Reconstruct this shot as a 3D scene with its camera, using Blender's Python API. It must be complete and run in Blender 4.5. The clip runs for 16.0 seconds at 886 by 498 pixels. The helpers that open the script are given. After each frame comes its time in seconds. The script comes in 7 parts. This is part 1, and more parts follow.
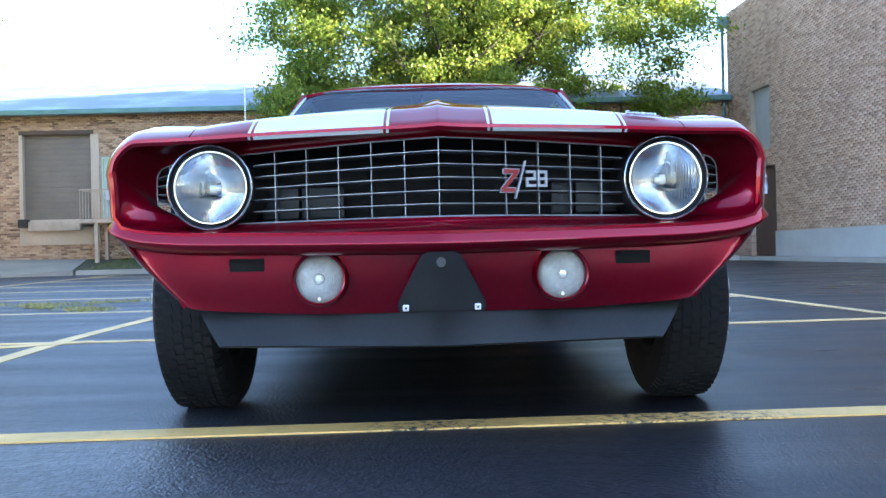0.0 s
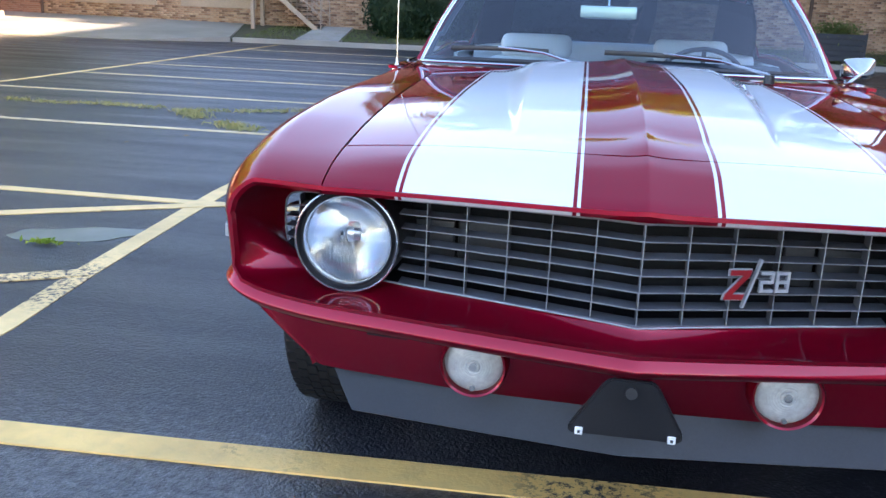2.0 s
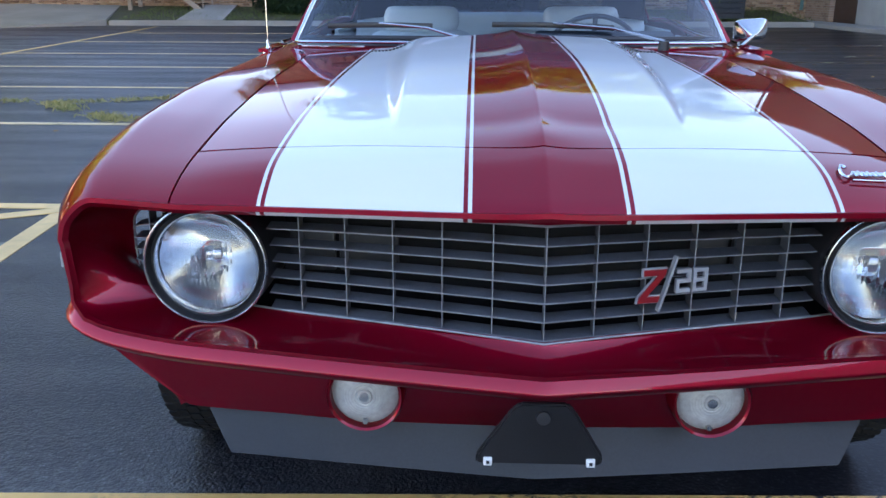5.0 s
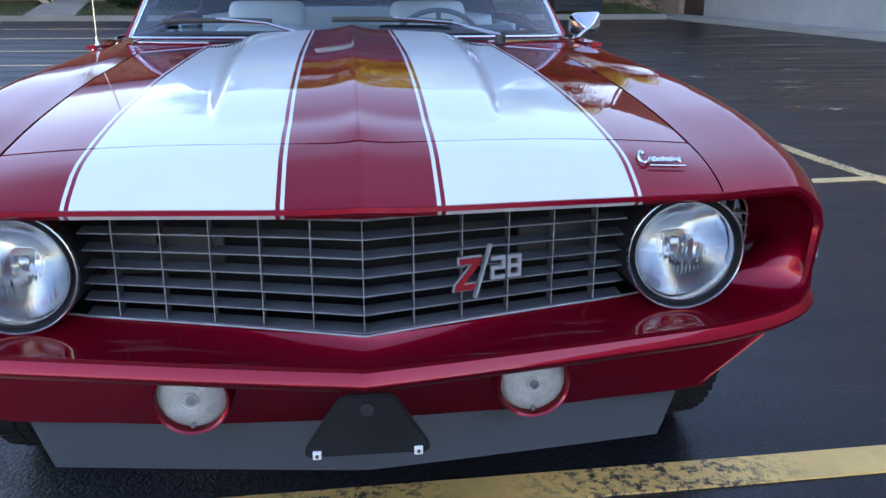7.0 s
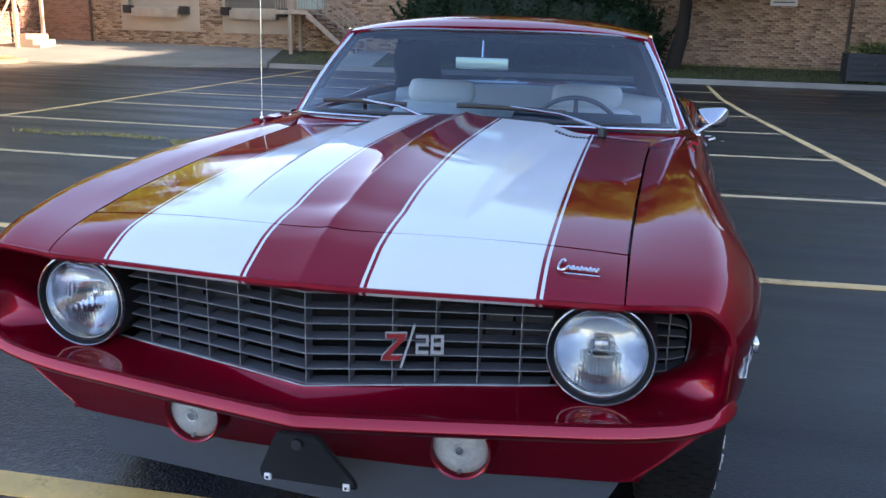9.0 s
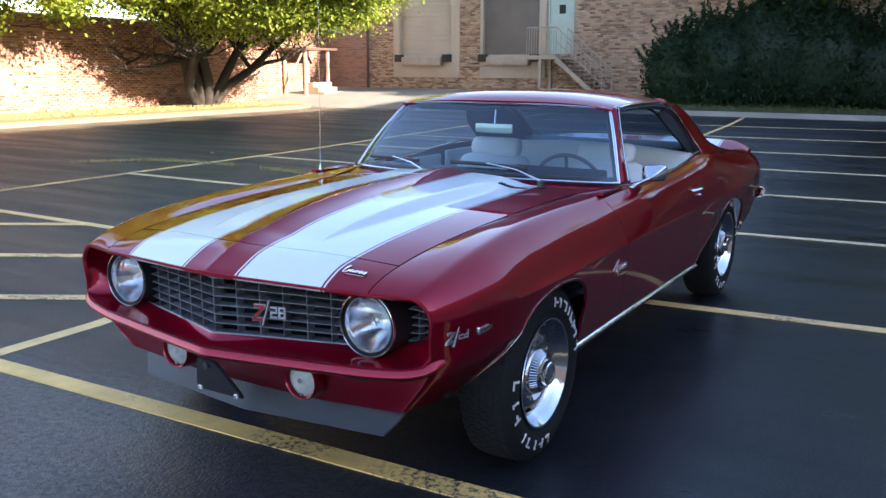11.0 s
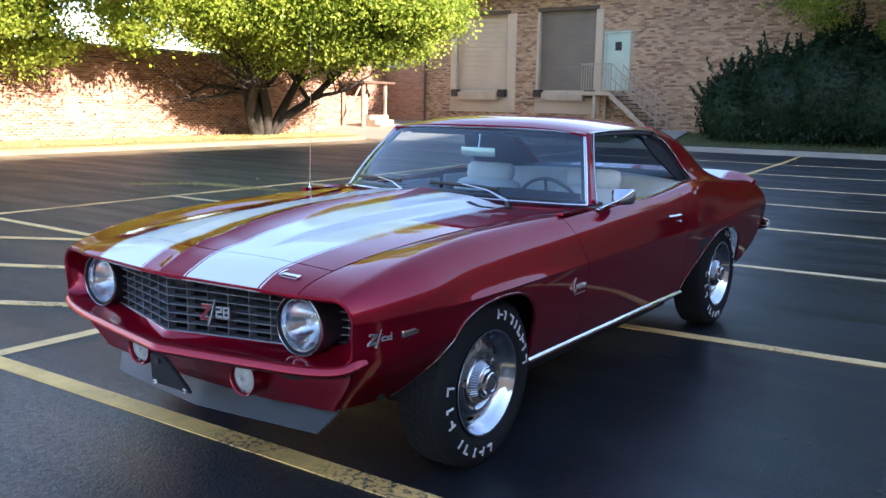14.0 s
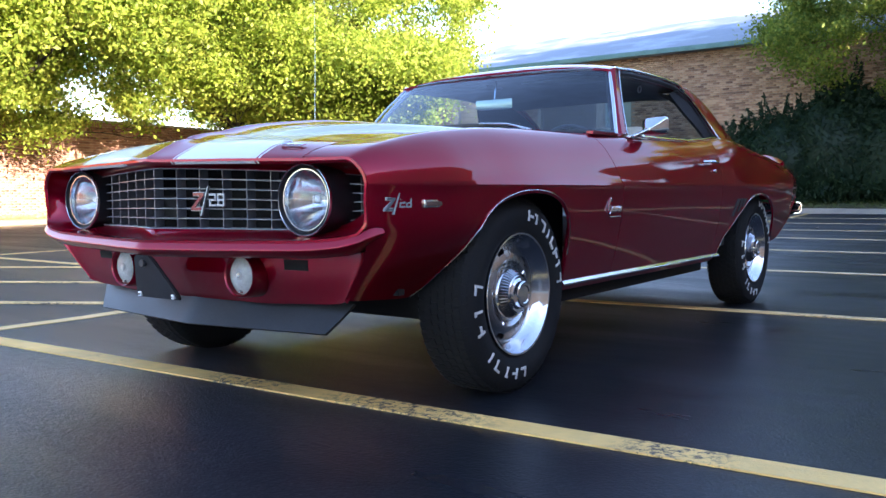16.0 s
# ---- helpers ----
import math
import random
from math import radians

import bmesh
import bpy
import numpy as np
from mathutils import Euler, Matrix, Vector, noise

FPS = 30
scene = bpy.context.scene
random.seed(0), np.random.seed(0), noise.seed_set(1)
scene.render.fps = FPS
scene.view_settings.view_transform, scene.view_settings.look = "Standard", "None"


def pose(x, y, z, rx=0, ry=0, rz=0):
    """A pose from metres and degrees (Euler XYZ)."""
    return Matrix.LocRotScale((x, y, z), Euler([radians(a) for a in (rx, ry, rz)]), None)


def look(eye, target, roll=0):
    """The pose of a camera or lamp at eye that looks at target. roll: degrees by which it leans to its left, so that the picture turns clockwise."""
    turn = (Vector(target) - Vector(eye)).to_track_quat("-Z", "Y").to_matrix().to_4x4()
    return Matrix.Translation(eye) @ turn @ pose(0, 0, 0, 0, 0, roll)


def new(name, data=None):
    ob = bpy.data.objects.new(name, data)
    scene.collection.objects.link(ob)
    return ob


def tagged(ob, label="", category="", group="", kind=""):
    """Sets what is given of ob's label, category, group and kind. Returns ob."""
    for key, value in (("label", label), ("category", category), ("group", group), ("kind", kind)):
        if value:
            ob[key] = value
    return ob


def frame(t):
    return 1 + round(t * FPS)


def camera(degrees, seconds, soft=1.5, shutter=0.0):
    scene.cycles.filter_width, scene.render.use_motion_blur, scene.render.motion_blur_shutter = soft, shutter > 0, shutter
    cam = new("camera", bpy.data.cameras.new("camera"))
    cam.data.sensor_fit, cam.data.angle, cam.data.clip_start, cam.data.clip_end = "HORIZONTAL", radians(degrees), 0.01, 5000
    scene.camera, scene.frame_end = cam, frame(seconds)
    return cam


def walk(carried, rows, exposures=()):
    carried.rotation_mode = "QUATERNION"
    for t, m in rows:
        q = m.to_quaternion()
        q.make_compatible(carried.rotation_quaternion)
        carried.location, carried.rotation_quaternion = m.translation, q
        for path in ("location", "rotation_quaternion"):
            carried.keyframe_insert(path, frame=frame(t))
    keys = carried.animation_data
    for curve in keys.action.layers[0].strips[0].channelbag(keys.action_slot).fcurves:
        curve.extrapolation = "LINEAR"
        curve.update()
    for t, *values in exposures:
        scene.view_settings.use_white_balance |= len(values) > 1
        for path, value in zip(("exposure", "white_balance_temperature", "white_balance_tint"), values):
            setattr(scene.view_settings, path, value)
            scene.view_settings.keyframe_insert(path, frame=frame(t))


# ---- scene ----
cam = camera(55.1, 16.0)
PATH = [
    (0, (-0.002, -1.818, 0.479), (0.004, 0.182, 0.485), -1.3),
    (0.5, (-0.061, -1.762, 0.792), (-0.063, 0.223, 0.548), 0.5),
    (1, (-0.115, -1.69, 1.027), (-0.165, 0.238, 0.497), 1.8),
    (1.5, (-0.106, -1.495, 1.073), (-0.311, 0.423, 0.543), 2.1),
    (2, (-0.112, -1.301, 1.074), (-0.426, 0.602, 0.543), 2.3),
    (2.5, (-0.151, -1.159, 1.08), (-0.456, 0.737, 0.521), 2.3),
    (3, (-0.147, -1.111, 1.083), (-0.425, 0.779, 0.491), 2.1),
    (5.5, (-0.072, -1.08, 1.084), (-0.088, 0.831, 0.494), -0.2),
    (6, (-0.041, -1.088, 1.089), (0.031, 0.818, 0.486), -0.2),
    (6.5, (-0.015, -1.09, 1.091), (0.128, 0.811, 0.486), -0.1),
    (7, (-0.001, -1.096, 1.088), (0.187, 0.802, 0.487), 0.1),
    (7.5, (0.008, -1.101, 1.085), (0.202, 0.797, 0.486), 0.2),
    (8, (0.079, -1.105, 1.114), (0.132, 0.804, 0.518), 0.5),
    (8.5, (0.306, -1.142, 1.169), (0.111, 0.772, 0.622), 1.2),
    (9, (0.596, -1.287, 1.223), (0.156, 0.602, 0.731), 1.6),
    (11.5, (2.348, -1.776, 1.449), (1.25, -0.159, 1.026), 0.2),
    (12, (2.554, -1.768, 1.483), (1.414, -0.182, 1.052), 0.3),
    (12.5, (2.654, -1.815, 1.531), (1.49, -0.241, 1.122), -0.4),
    (13, (2.655, -1.844, 1.535), (1.489, -0.262, 1.16), -0.7),
    (13.5, (2.604, -1.808, 1.484), (1.446, -0.216, 1.13), -0.2),
    (14, (2.488, -1.643, 1.364), (1.33, -0.048, 1.025), 1.0),
    (14.5, (2.32, -1.509, 1.154), (1.179, 0.11, 0.875), 0.9),
    (15, (2.272, -1.442, 0.862), (1.129, 0.191, 0.696), 0.3),
    (15.5, (2.267, -1.455, 0.721), (1.126, 0.181, 0.586), 0.6),
    (16, (2.279, -1.453, 0.662), (1.097, 0.155, 0.531), -0.4),
]
walk(cam, [(t, look(e, g, r)) for t, e, g, r in PATH], [(0, 3.52, 5700, 15), (0.7, 3.43, 6100, 21), (1.5, 3.68, 6200, 23), (2.2, 3.37, 6300, 23), (3, 3.08, 6300, 23), (5.5, 3.04, 6300, 23), (7.5, 3.02, 6250, 23), (9, 2.87, 6250, 23), (11.5, 2.90, 5950, 20), (12.5, 2.88, 5950, 20), (14.5, 2.96, 5950, 20), (16, 3.17, 5950, 23)])

# ---- world, sun, exposure ----
SUN_EL, SUN_AZ = radians(17.1), radians(-13.0)      # azimuth from +x, turned towards -y
world = bpy.data.worlds.new("sky")
scene.world = world
world.use_nodes = True
wn = world.node_tree
sky = wn.nodes.new("ShaderNodeTexSky")
sky.sky_type = "NISHITA"
sky.sun_disc = False
sky.sun_elevation = SUN_EL
sky.sun_rotation = radians(90) - SUN_AZ
sky.air_density, sky.dust_density, sky.ozone_density = 1.0, 0.5, 1.0
wn.links.new(sky.outputs[0], wn.nodes["Background"].inputs[0])
wn.nodes["Background"].inputs[1].default_value = 0.103
sun = new("sun", bpy.data.lights.new("sun", "SUN"))
sun.data.energy, sun.data.angle, sun.data.color = 5.0, radians(0.6), (1.0, 0.84, 0.60)
sd = Vector((math.cos(SUN_EL) * math.cos(SUN_AZ), math.cos(SUN_EL) * math.sin(SUN_AZ), math.sin(SUN_EL)))
sun.matrix_basis = look(sd * 60, (0, 0, 0))

# ---- materials ----
def mat(name, base=(0.5, 0.5, 0.5), rough=0.5, metal=0.0, **extra):
    m = bpy.data.materials.new(name)
    m.use_nodes = True
    p = m.node_tree.nodes["Principled BSDF"]
    p.inputs["Base Color"].default_value = (*base, 1)
    p.inputs["Roughness"].default_value = rough
    p.inputs["Metallic"].default_value = metal
    for k, v in extra.items():
        p.inputs[k.replace("_", " ")].default_value = v
    return m


def nd(m, kind, **props):
    n = m.node_tree.nodes.new(kind)
    for k, v in props.items():
        if k in n.inputs:
            n.inputs[k].default_value = v
    return n


def ln(m, a, b):
    m.node_tree.links.new(a, b)


def bsdf(m):
    return m.node_tree.nodes["Principled BSDF"]


def coords(m, scale=(1, 1, 1)):
    """Coordinates of the object's own space, scaled."""
    t = nd(m, "ShaderNodeTexCoord")
    mp = nd(m, "ShaderNodeMapping")
    mp.inputs["Scale"].default_value = scale
    ln(m, t.outputs["Object"], mp.inputs["Vector"])
    return mp.outputs[0]


def world_coords(m, scale=(1, 1, 1)):
    g = nd(m, "ShaderNodeNewGeometry")
    mp = nd(m, "ShaderNodeMapping")
    mp.inputs["Scale"].default_value = scale
    ln(m, g.outputs["Position"], mp.inputs["Vector"])
    return mp.outputs[0]


def noise_fac(m, vec, scale, detail=4.0, lo=0.35, hi=0.65, rough=0.55):
    n = nd(m, "ShaderNodeTexNoise", Scale=scale, Detail=detail, Roughness=rough)
    ln(m, vec, n.inputs["Vector"])
    r = nd(m, "ShaderNodeMapRange")
    r.inputs["From Min"].default_value, r.inputs["From Max"].default_value = lo, hi
    ln(m, n.outputs["Fac"], r.inputs["Value"])
    return r.outputs[0]


def mix(m, fac, a, b, mode="MIX"):
    n = m.node_tree.nodes.new("ShaderNodeMix")
    n.data_type, n.blend_type = "RGBA", mode
    if isinstance(fac, (int, float)):
        n.inputs["Factor"].default_value = fac
    else:
        ln(m, fac, n.inputs["Factor"])
    for v, s in ((a, n.inputs[6]), (b, n.inputs[7])):
        if isinstance(v, tuple):
            s.default_value = (*v, 1)
        else:
            ln(m, v, s)
    return n.outputs[2]


def math_n(m, op, a, b=0.0):
    n = m.node_tree.nodes.new("ShaderNodeMath")
    n.operation = op
    for v, s in ((a, n.inputs[0]), (b, n.inputs[1])):
        if isinstance(v, (int, float)):
            s.default_value = v
        else:
            ln(m, v, s)
    return n.outputs[0]


def bump(m, height, strength=0.3, dist=0.01):
    b = nd(m, "ShaderNodeBump", Strength=strength, Distance=dist)
    ln(m, height, b.inputs["Height"])
    ln(m, b.outputs[0], bsdf(m).inputs["Normal"])


def mottled(name, a, b, rough=0.8, scale=3.0, fine=60.0, bumps=0.3, metal=0.0, vec=None, lo=0.35, hi=0.65, dist=0.01):
    """Two colours mixed by broad noise, darkened by fine noise, with fine relief."""
    m = mat(name, a, rough, metal)
    v = world_coords(m) if vec is None else vec(m)
    f = noise_fac(m, v, scale, 5.0, lo, hi)
    g = noise_fac(m, v, fine, 3.0, 0.3, 0.7)
    c = mix(m, f, a, b)
    c2 = mix(m, math_n(m, "MULTIPLY", g, 0.35), c, tuple(0.55 * q for q in a))
    ln(m, c2, bsdf(m).inputs["Base Color"])
    ln(m, math_n(m, "ADD", math_n(m, "MULTIPLY", f, 0.15), rough - 0.07), bsdf(m).inputs["Roughness"])
    bump(m, g, bumps, dist)
    return m


def paint(name, base, stripes=None, metal=0.0):
    """Clear-coated car paint; stripes: (inner, outer) half-widths of a white band with pinstripes each side of the middle line."""
    m = mat(name, base, 0.35, metal, Coat_Weight=0.9, Coat_Roughness=0.02, Coat_IOR=1.45, Specular_IOR_Level=0.0, Specular_Tint=(0.5, 0.02, 0.05, 1.0))
    v = coords(m)
    f = noise_fac(m, v, 1.7, 3.0, 0.3, 0.7)
    col = mix(m, math_n(m, "MULTIPLY", f, 0.5), base, tuple(0.8 * q for q in base))
    if stripes:
        sx = nd(m, "ShaderNodeSeparateXYZ")
        ln(m, v, sx.inputs[0])
        ax = math_n(m, "ABSOLUTE", sx.outputs[0])
        i, o = stripes
        tot = None
        for lo, hi in ((i, i + 0.006), (i + 0.013, o - 0.013), (o - 0.006, o)):
            band = math_n(m, "MULTIPLY", math_n(m, "GREATER_THAN", ax, lo), math_n(m, "LESS_THAN", ax, hi))
            tot = band if tot is None else math_n(m, "MAXIMUM", tot, band)
        white = mix(m, f, (0.63, 0.645, 0.64), (0.58, 0.595, 0.59))
        col = mix(m, tot, col, white)
        ln(m, math_n(m, "MULTIPLY", math_n(m, "SUBTRACT", 1.0, tot), metal), bsdf(m).inputs["Metallic"])
    ln(m, col, bsdf(m).inputs["Base Color"])
    # fine dust and orange peel in the clear coat
    d = noise_fac(m, v, 6.0, 6.0, 0.35, 0.75)
    ln(m, math_n(m, "ADD", math_n(m, "MULTIPLY", d, 0.02), 0.005), bsdf(m).inputs["Coat Roughness"])
    n = nd(m, "ShaderNodeTexNoise", Scale=160.0, Detail=1.0)
    ln(m, v, n.inputs["Vector"])
    b = nd(m, "ShaderNodeBump", Strength=0.012, Distance=0.002)
    ln(m, n.outputs["Fac"], b.inputs["Height"])
    ln(m, b.outputs[0], bsdf(m).inputs["Coat Normal"])
    return m


RED = (0.262, 0.0020, 0.0165)
PAINT = paint("garnet_paint", RED, None, 0.7)
PAINT_STRIPE = paint("garnet_paint_striped", RED, (0.113, 0.444), 0.7)
PAINT_DECK = paint("garnet_paint_deck", RED, (0.14, 0.58), 0.7)
CHROME = mottled("chrome", (0.72, 0.73, 0.74), (0.66, 0.67, 0.69), 0.12, 8, 90, 0.01, 1.0, coords)
STEEL = mottled("silver_steel", (0.52, 0.53, 0.54), (0.46, 0.47, 0.48), 0.24, 8, 120, 0.02, 1.0, coords)
BLACK = mottled("black_plastic", (0.016, 0.016, 0.018), (0.024, 0.024, 0.026), 0.42, 9, 200, 0.06, 0.0, coords, dist=0.001)
AIRDAM = mottled("charcoal_plastic", (0.024, 0.026, 0.029), (0.034, 0.036, 0.040), 0.42, 5, 180, 0.06, 0.0, coords, dist=0.001)
bsdf(AIRDAM).inputs["Specular IOR Level"].default_value = 0.34
GRILLE = mottled("dark_grey_grille", (0.115, 0.12, 0.135), (0.15, 0.155, 0.17), 0.40, 7, 150, 0.06, 0.2, coords, dist=0.001)
BADGE = mottled("satin_silver_badge", (0.44, 0.45, 0.46), (0.37, 0.38, 0.39), 0.40, 20, 120, 0.02, 0.35, coords)
BARS = mottled("silver_grille_edge", (0.34, 0.35, 0.36), (0.25, 0.26, 0.27), 0.38, 30, 150, 0.03, 0.5, coords, dist=0.001)
BACKING = mottled("grey_backing_panel", (0.026, 0.029, 0.035), (0.036, 0.039, 0.046), 0.5, 7, 150, 0.05, 0.0, coords, dist=0.001)
# near-black for insides and recesses, their deep shade put into the colour
DARK = mat("shaded_inside", (0.006, 0.006, 0.007), 0.9)
RUBBER = mottled("tyre_rubber", (0.010, 0.010, 0.011), (0.016, 0.016, 0.016), 0.78, 6, 180, 0.25, 0.0, coords, dist=0.001)
bsdf(RUBBER).inputs["Specular IOR Level"].default_value = 0.22
LETTER = mottled("white_rubber", (0.72, 0.71, 0.68), (0.60, 0.59, 0.56), 0.6, 20, 150, 0.1, 0.0, coords, dist=0.001)
VINYL = mottled("white_vinyl", (0.80, 0.78, 0.72), (0.72, 0.70, 0.64), 0.5, 6, 140, 0.12, 0.0, coords, dist=0.001)
DASH = mottled("black_vinyl", (0.018, 0.018, 0.02), (0.03, 0.03, 0.032), 0.55, 6, 150, 0.1, 0.0, coords, dist=0.001)
WORN_RIM = mottled("worn_steering_rim", (0.13, 0.11, 0.10), (0.09, 0.075, 0.07), 0.5, 9, 150, 0.06, 0.0, coords, dist=0.001)
EMRED = mat("emblem_red", (0.24, 0.008, 0.012), 0.3, 0.0, Coat_Weight=0.6)
AMBER = mat("smoky_lens", (0.10, 0.055, 0.045), 0.15, 0.0, Coat_Weight=0.5)
WHITEP = mat("white_clip", (0.75, 0.75, 0.73), 0.5)


def glass_mat(name, tint, rough=0.0):
    m = bpy.data.materials.new(name)
    m.use_nodes = True
    n = m.node_tree.nodes
    n.remove(n["Principled BSDF"])
    tr = n.new("ShaderNodeBsdfTransparent")
    tr.inputs[0].default_value = (*tint, 1)
    gl = n.new("ShaderNodeBsdfGlossy")
    gl.inputs["Roughness"].default_value = rough
    gl.inputs["Color"].default_value = (0.95, 0.97, 1.0, 1)
    lw = n.new("ShaderNodeLayerWeight")
    lw.inputs[0].default_value = 0.5
    gloss = math_n(m, "ADD", math_n(m, "MULTIPLY", math_n(m, "POWER", lw.outputs["Facing"], 5.0), 0.90), 0.075)
    mx = n.new("ShaderNodeMixShader")
    ln(m, gloss, mx.inputs[0])
    ln(m, tr.outputs[0], mx.inputs[1])
    ln(m, gl.outputs[0], mx.inputs[2])
    ln(m, mx.outputs[0], n["Material Output"].inputs[0])
    return m


GLASS = glass_mat("window_glass", (0.52, 0.65, 0.76))
GLASS_REAR = glass_mat("rear_glass", (0.34, 0.42, 0.48))
LENS = mat("lamp_glass", (0.97, 0.985, 1.0), 0.0, 0.0, Transmission_Weight=1.0, IOR=1.46)
MILK = mottled("milky_lens", (0.46, 0.46, 0.44), (0.36, 0.36, 0.34), 0.18, 30, 120, 0.05, 0.0, coords, dist=0.001)
MIRBACK = mat("mirror_backing", (0.78, 0.78, 0.58), 0.22, 0.55)
MIRROR = mat("mirror", (0.85, 0.86, 0.87), 0.02, 1.0)


def headlamp_reflector():
    """Bright bowl behind the fluted glass."""
    m = mat("lamp_reflector", (0.50, 0.51, 0.52), 0.03, 1.0)
    v = coords(m, (130, 1, 4))
    w = nd(m, "ShaderNodeTexWave", Scale=1.0, Distortion=0.6, Detail=1.0)
    ln(m, v, w.inputs["Vector"])
    bump(m, w.outputs["Fac"], 0.03, 0.002)
    return m


REFLECTOR = headlamp_reflector()


def asphalt():
    """Dark binder with paler stone grains, broad worn streaks and hairline cracks."""
    m = mat("sealed_asphalt", (0.03, 0.03, 0.033), 0.55, 0.0, Specular_IOR_Level=0.34)
    v = world_coords(m)
    big = noise_fac(m, v, 0.22, 5, 0.35, 0.65)
    streak = noise_fac(m, world_coords(m, (0.35, 2.2, 1)), 0.9, 5, 0.38, 0.62)
    fine = nd(m, "ShaderNodeTexNoise", Scale=150.0, Detail=3.0, Roughness=0.7)
    ln(m, v, fine.inputs["Vector"])
    grit = nd(m, "ShaderNodeTexVoronoi", Scale=125.0)
    ln(m, v, grit.inputs["Vector"])
    # paler and glossier towards -x: ground sheen put into the colour
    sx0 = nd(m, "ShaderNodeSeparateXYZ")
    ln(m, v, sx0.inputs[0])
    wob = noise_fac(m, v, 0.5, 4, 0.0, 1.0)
    west_sheen = nd(m, "ShaderNodeMapRange")
    west_sheen.interpolation_type = "SMOOTHSTEP"
    west_sheen.inputs["From Min"].default_value, west_sheen.inputs["From Max"].default_value = 1.75, -0.15
    ln(m, math_n(m, "ADD", sx0.outputs[0], math_n(m, "MULTIPLY", wob, 1.5)), west_sheen.inputs["Value"])
    west_sheen = west_sheen.outputs[0]
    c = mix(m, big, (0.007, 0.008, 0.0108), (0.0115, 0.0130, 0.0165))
    c = mix(m, west_sheen, c, mix(m, big, (0.020, 0.0215, 0.027), (0.034, 0.036, 0.043)))
    # strip at low y, lighter and shinier where the -x sheen lies
    front_strip = nd(m, "ShaderNodeMapRange")
    front_strip.interpolation_type = "SMOOTHSTEP"
    front_strip.inputs["From Min"].default_value, front_strip.inputs["From Max"].default_value = 0.9, 0.2
    ln(m, sx0.outputs[1], front_strip.inputs["Value"])
    c = mix(m, math_n(m, "MULTIPLY", math_n(m, "MULTIPLY", front_strip.outputs[0], west_sheen), 0.75), c, (0.035, 0.038, 0.046))
    c = mix(m, math_n(m, "MULTIPLY", streak, 0.5), c, (0.009, 0.010, 0.012))
    # stones: some cells pale, the gaps between them dark
    sep = nd(m, "ShaderNodeSeparateXYZ")
    ln(m, grit.outputs["Color"], sep.inputs[0])
    pale = nd(m, "ShaderNodeMapRange")
    pale.inputs["From Min"].default_value, pale.inputs["From Max"].default_value = 0.40, 0.95
    ln(m, sep.outputs[0], pale.inputs["Value"])
    core = nd(m, "ShaderNodeMapRange")
    core.inputs["From Min"].default_value, core.inputs["From Max"].default_value = 0.55, 0.25
    ln(m, grit.outputs["Distance"], core.inputs["Value"])
    patch = noise_fac(m, v, 34.0, 5, 0.40, 0.62, 0.7)
    worn = math_n(m, "MULTIPLY", math_n(m, "ADD", math_n(m, "MULTIPLY", streak, 0.45), 0.55), math_n(m, "ADD", math_n(m, "MULTIPLY", patch, 0.8), 0.35))
    stone = math_n(m, "MULTIPLY", math_n(m, "MULTIPLY", pale.outputs[0], core.outputs[0]), worn)
    c = mix(m, math_n(m, "MULTIPLY", stone, math_n(m, "ADD", math_n(m, "MULTIPLY", west_sheen, 0.75), 0.25)), c, (0.155, 0.160, 0.175))
    c = mix(m, math_n(m, "MULTIPLY", math_n(m, "SUBTRACT", 1.0, patch), math_n(m, "MULTIPLY", west_sheen, 0.45)), c, (0.010, 0.011, 0.014))
    # dusty, sunlit strip along the western kerb, its brightness put into the colour
    sx = nd(m, "ShaderNodeSeparateXYZ")
    ln(m, v, sx.inputs[0])
    edge = nd(m, "ShaderNodeMapRange")
    edge.inputs["From Min"].default_value, edge.inputs["From Max"].default_value = -14.2, -17.0
    ln(m, sx.outputs[0], edge.inputs["Value"])
    sunlit_dust = math_n(m, "MULTIPLY", edge.outputs[0], noise_fac(m, v, 0.8, 6, 0.25, 0.6))
    c = mix(m, sunlit_dust, c, (0.22, 0.18, 0.115))
    w = noise_fac(m, v, 1.5, 3, 0.0, 1.0)
    wv = nd(m, "ShaderNodeVectorMath")
    wv.operation = "ADD"
    ln(m, v, wv.inputs[0])
    ln(m, w, wv.inputs[1])
    vo = nd(m, "ShaderNodeTexVoronoi", Scale=0.16)
    vo.feature = "DISTANCE_TO_EDGE"
    ln(m, wv.outputs[0], vo.inputs["Vector"])
    cr = math_n(m, "LESS_THAN", vo.outputs["Distance"], 0.0012)
    c = mix(m, math_n(m, "MULTIPLY", cr, 0.8), c, (0.008, 0.008, 0.009))
    ln(m, c, bsdf(m).inputs["Base Color"])
    r = math_n(m, "ADD", math_n(m, "MULTIPLY", streak, 0.14), math_n(m, "ADD", math_n(m, "MULTIPLY", west_sheen, 0.10), 0.27))
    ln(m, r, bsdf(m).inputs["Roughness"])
    shine = math_n(m, "MULTIPLY", math_n(m, "MULTIPLY", front_strip.outputs[0], west_sheen), math_n(m, "ADD", math_n(m, "MULTIPLY", patch, 0.9), 0.3))
    ln(m, math_n(m, "ADD", shine, math_n(m, "ADD", math_n(m, "MULTIPLY", west_sheen, 0.18), 0.16)), bsdf(m).inputs["Specular IOR Level"])
    hgt = math_n(m, "SUBTRACT", math_n(m, "MULTIPLY", fine.outputs["Fac"], 0.5), math_n(m, "MULTIPLY", grit.outputs["Distance"], 0.8))
    med = nd(m, "ShaderNodeTexNoise", Scale=22.0, Detail=6.0, Roughness=0.72)
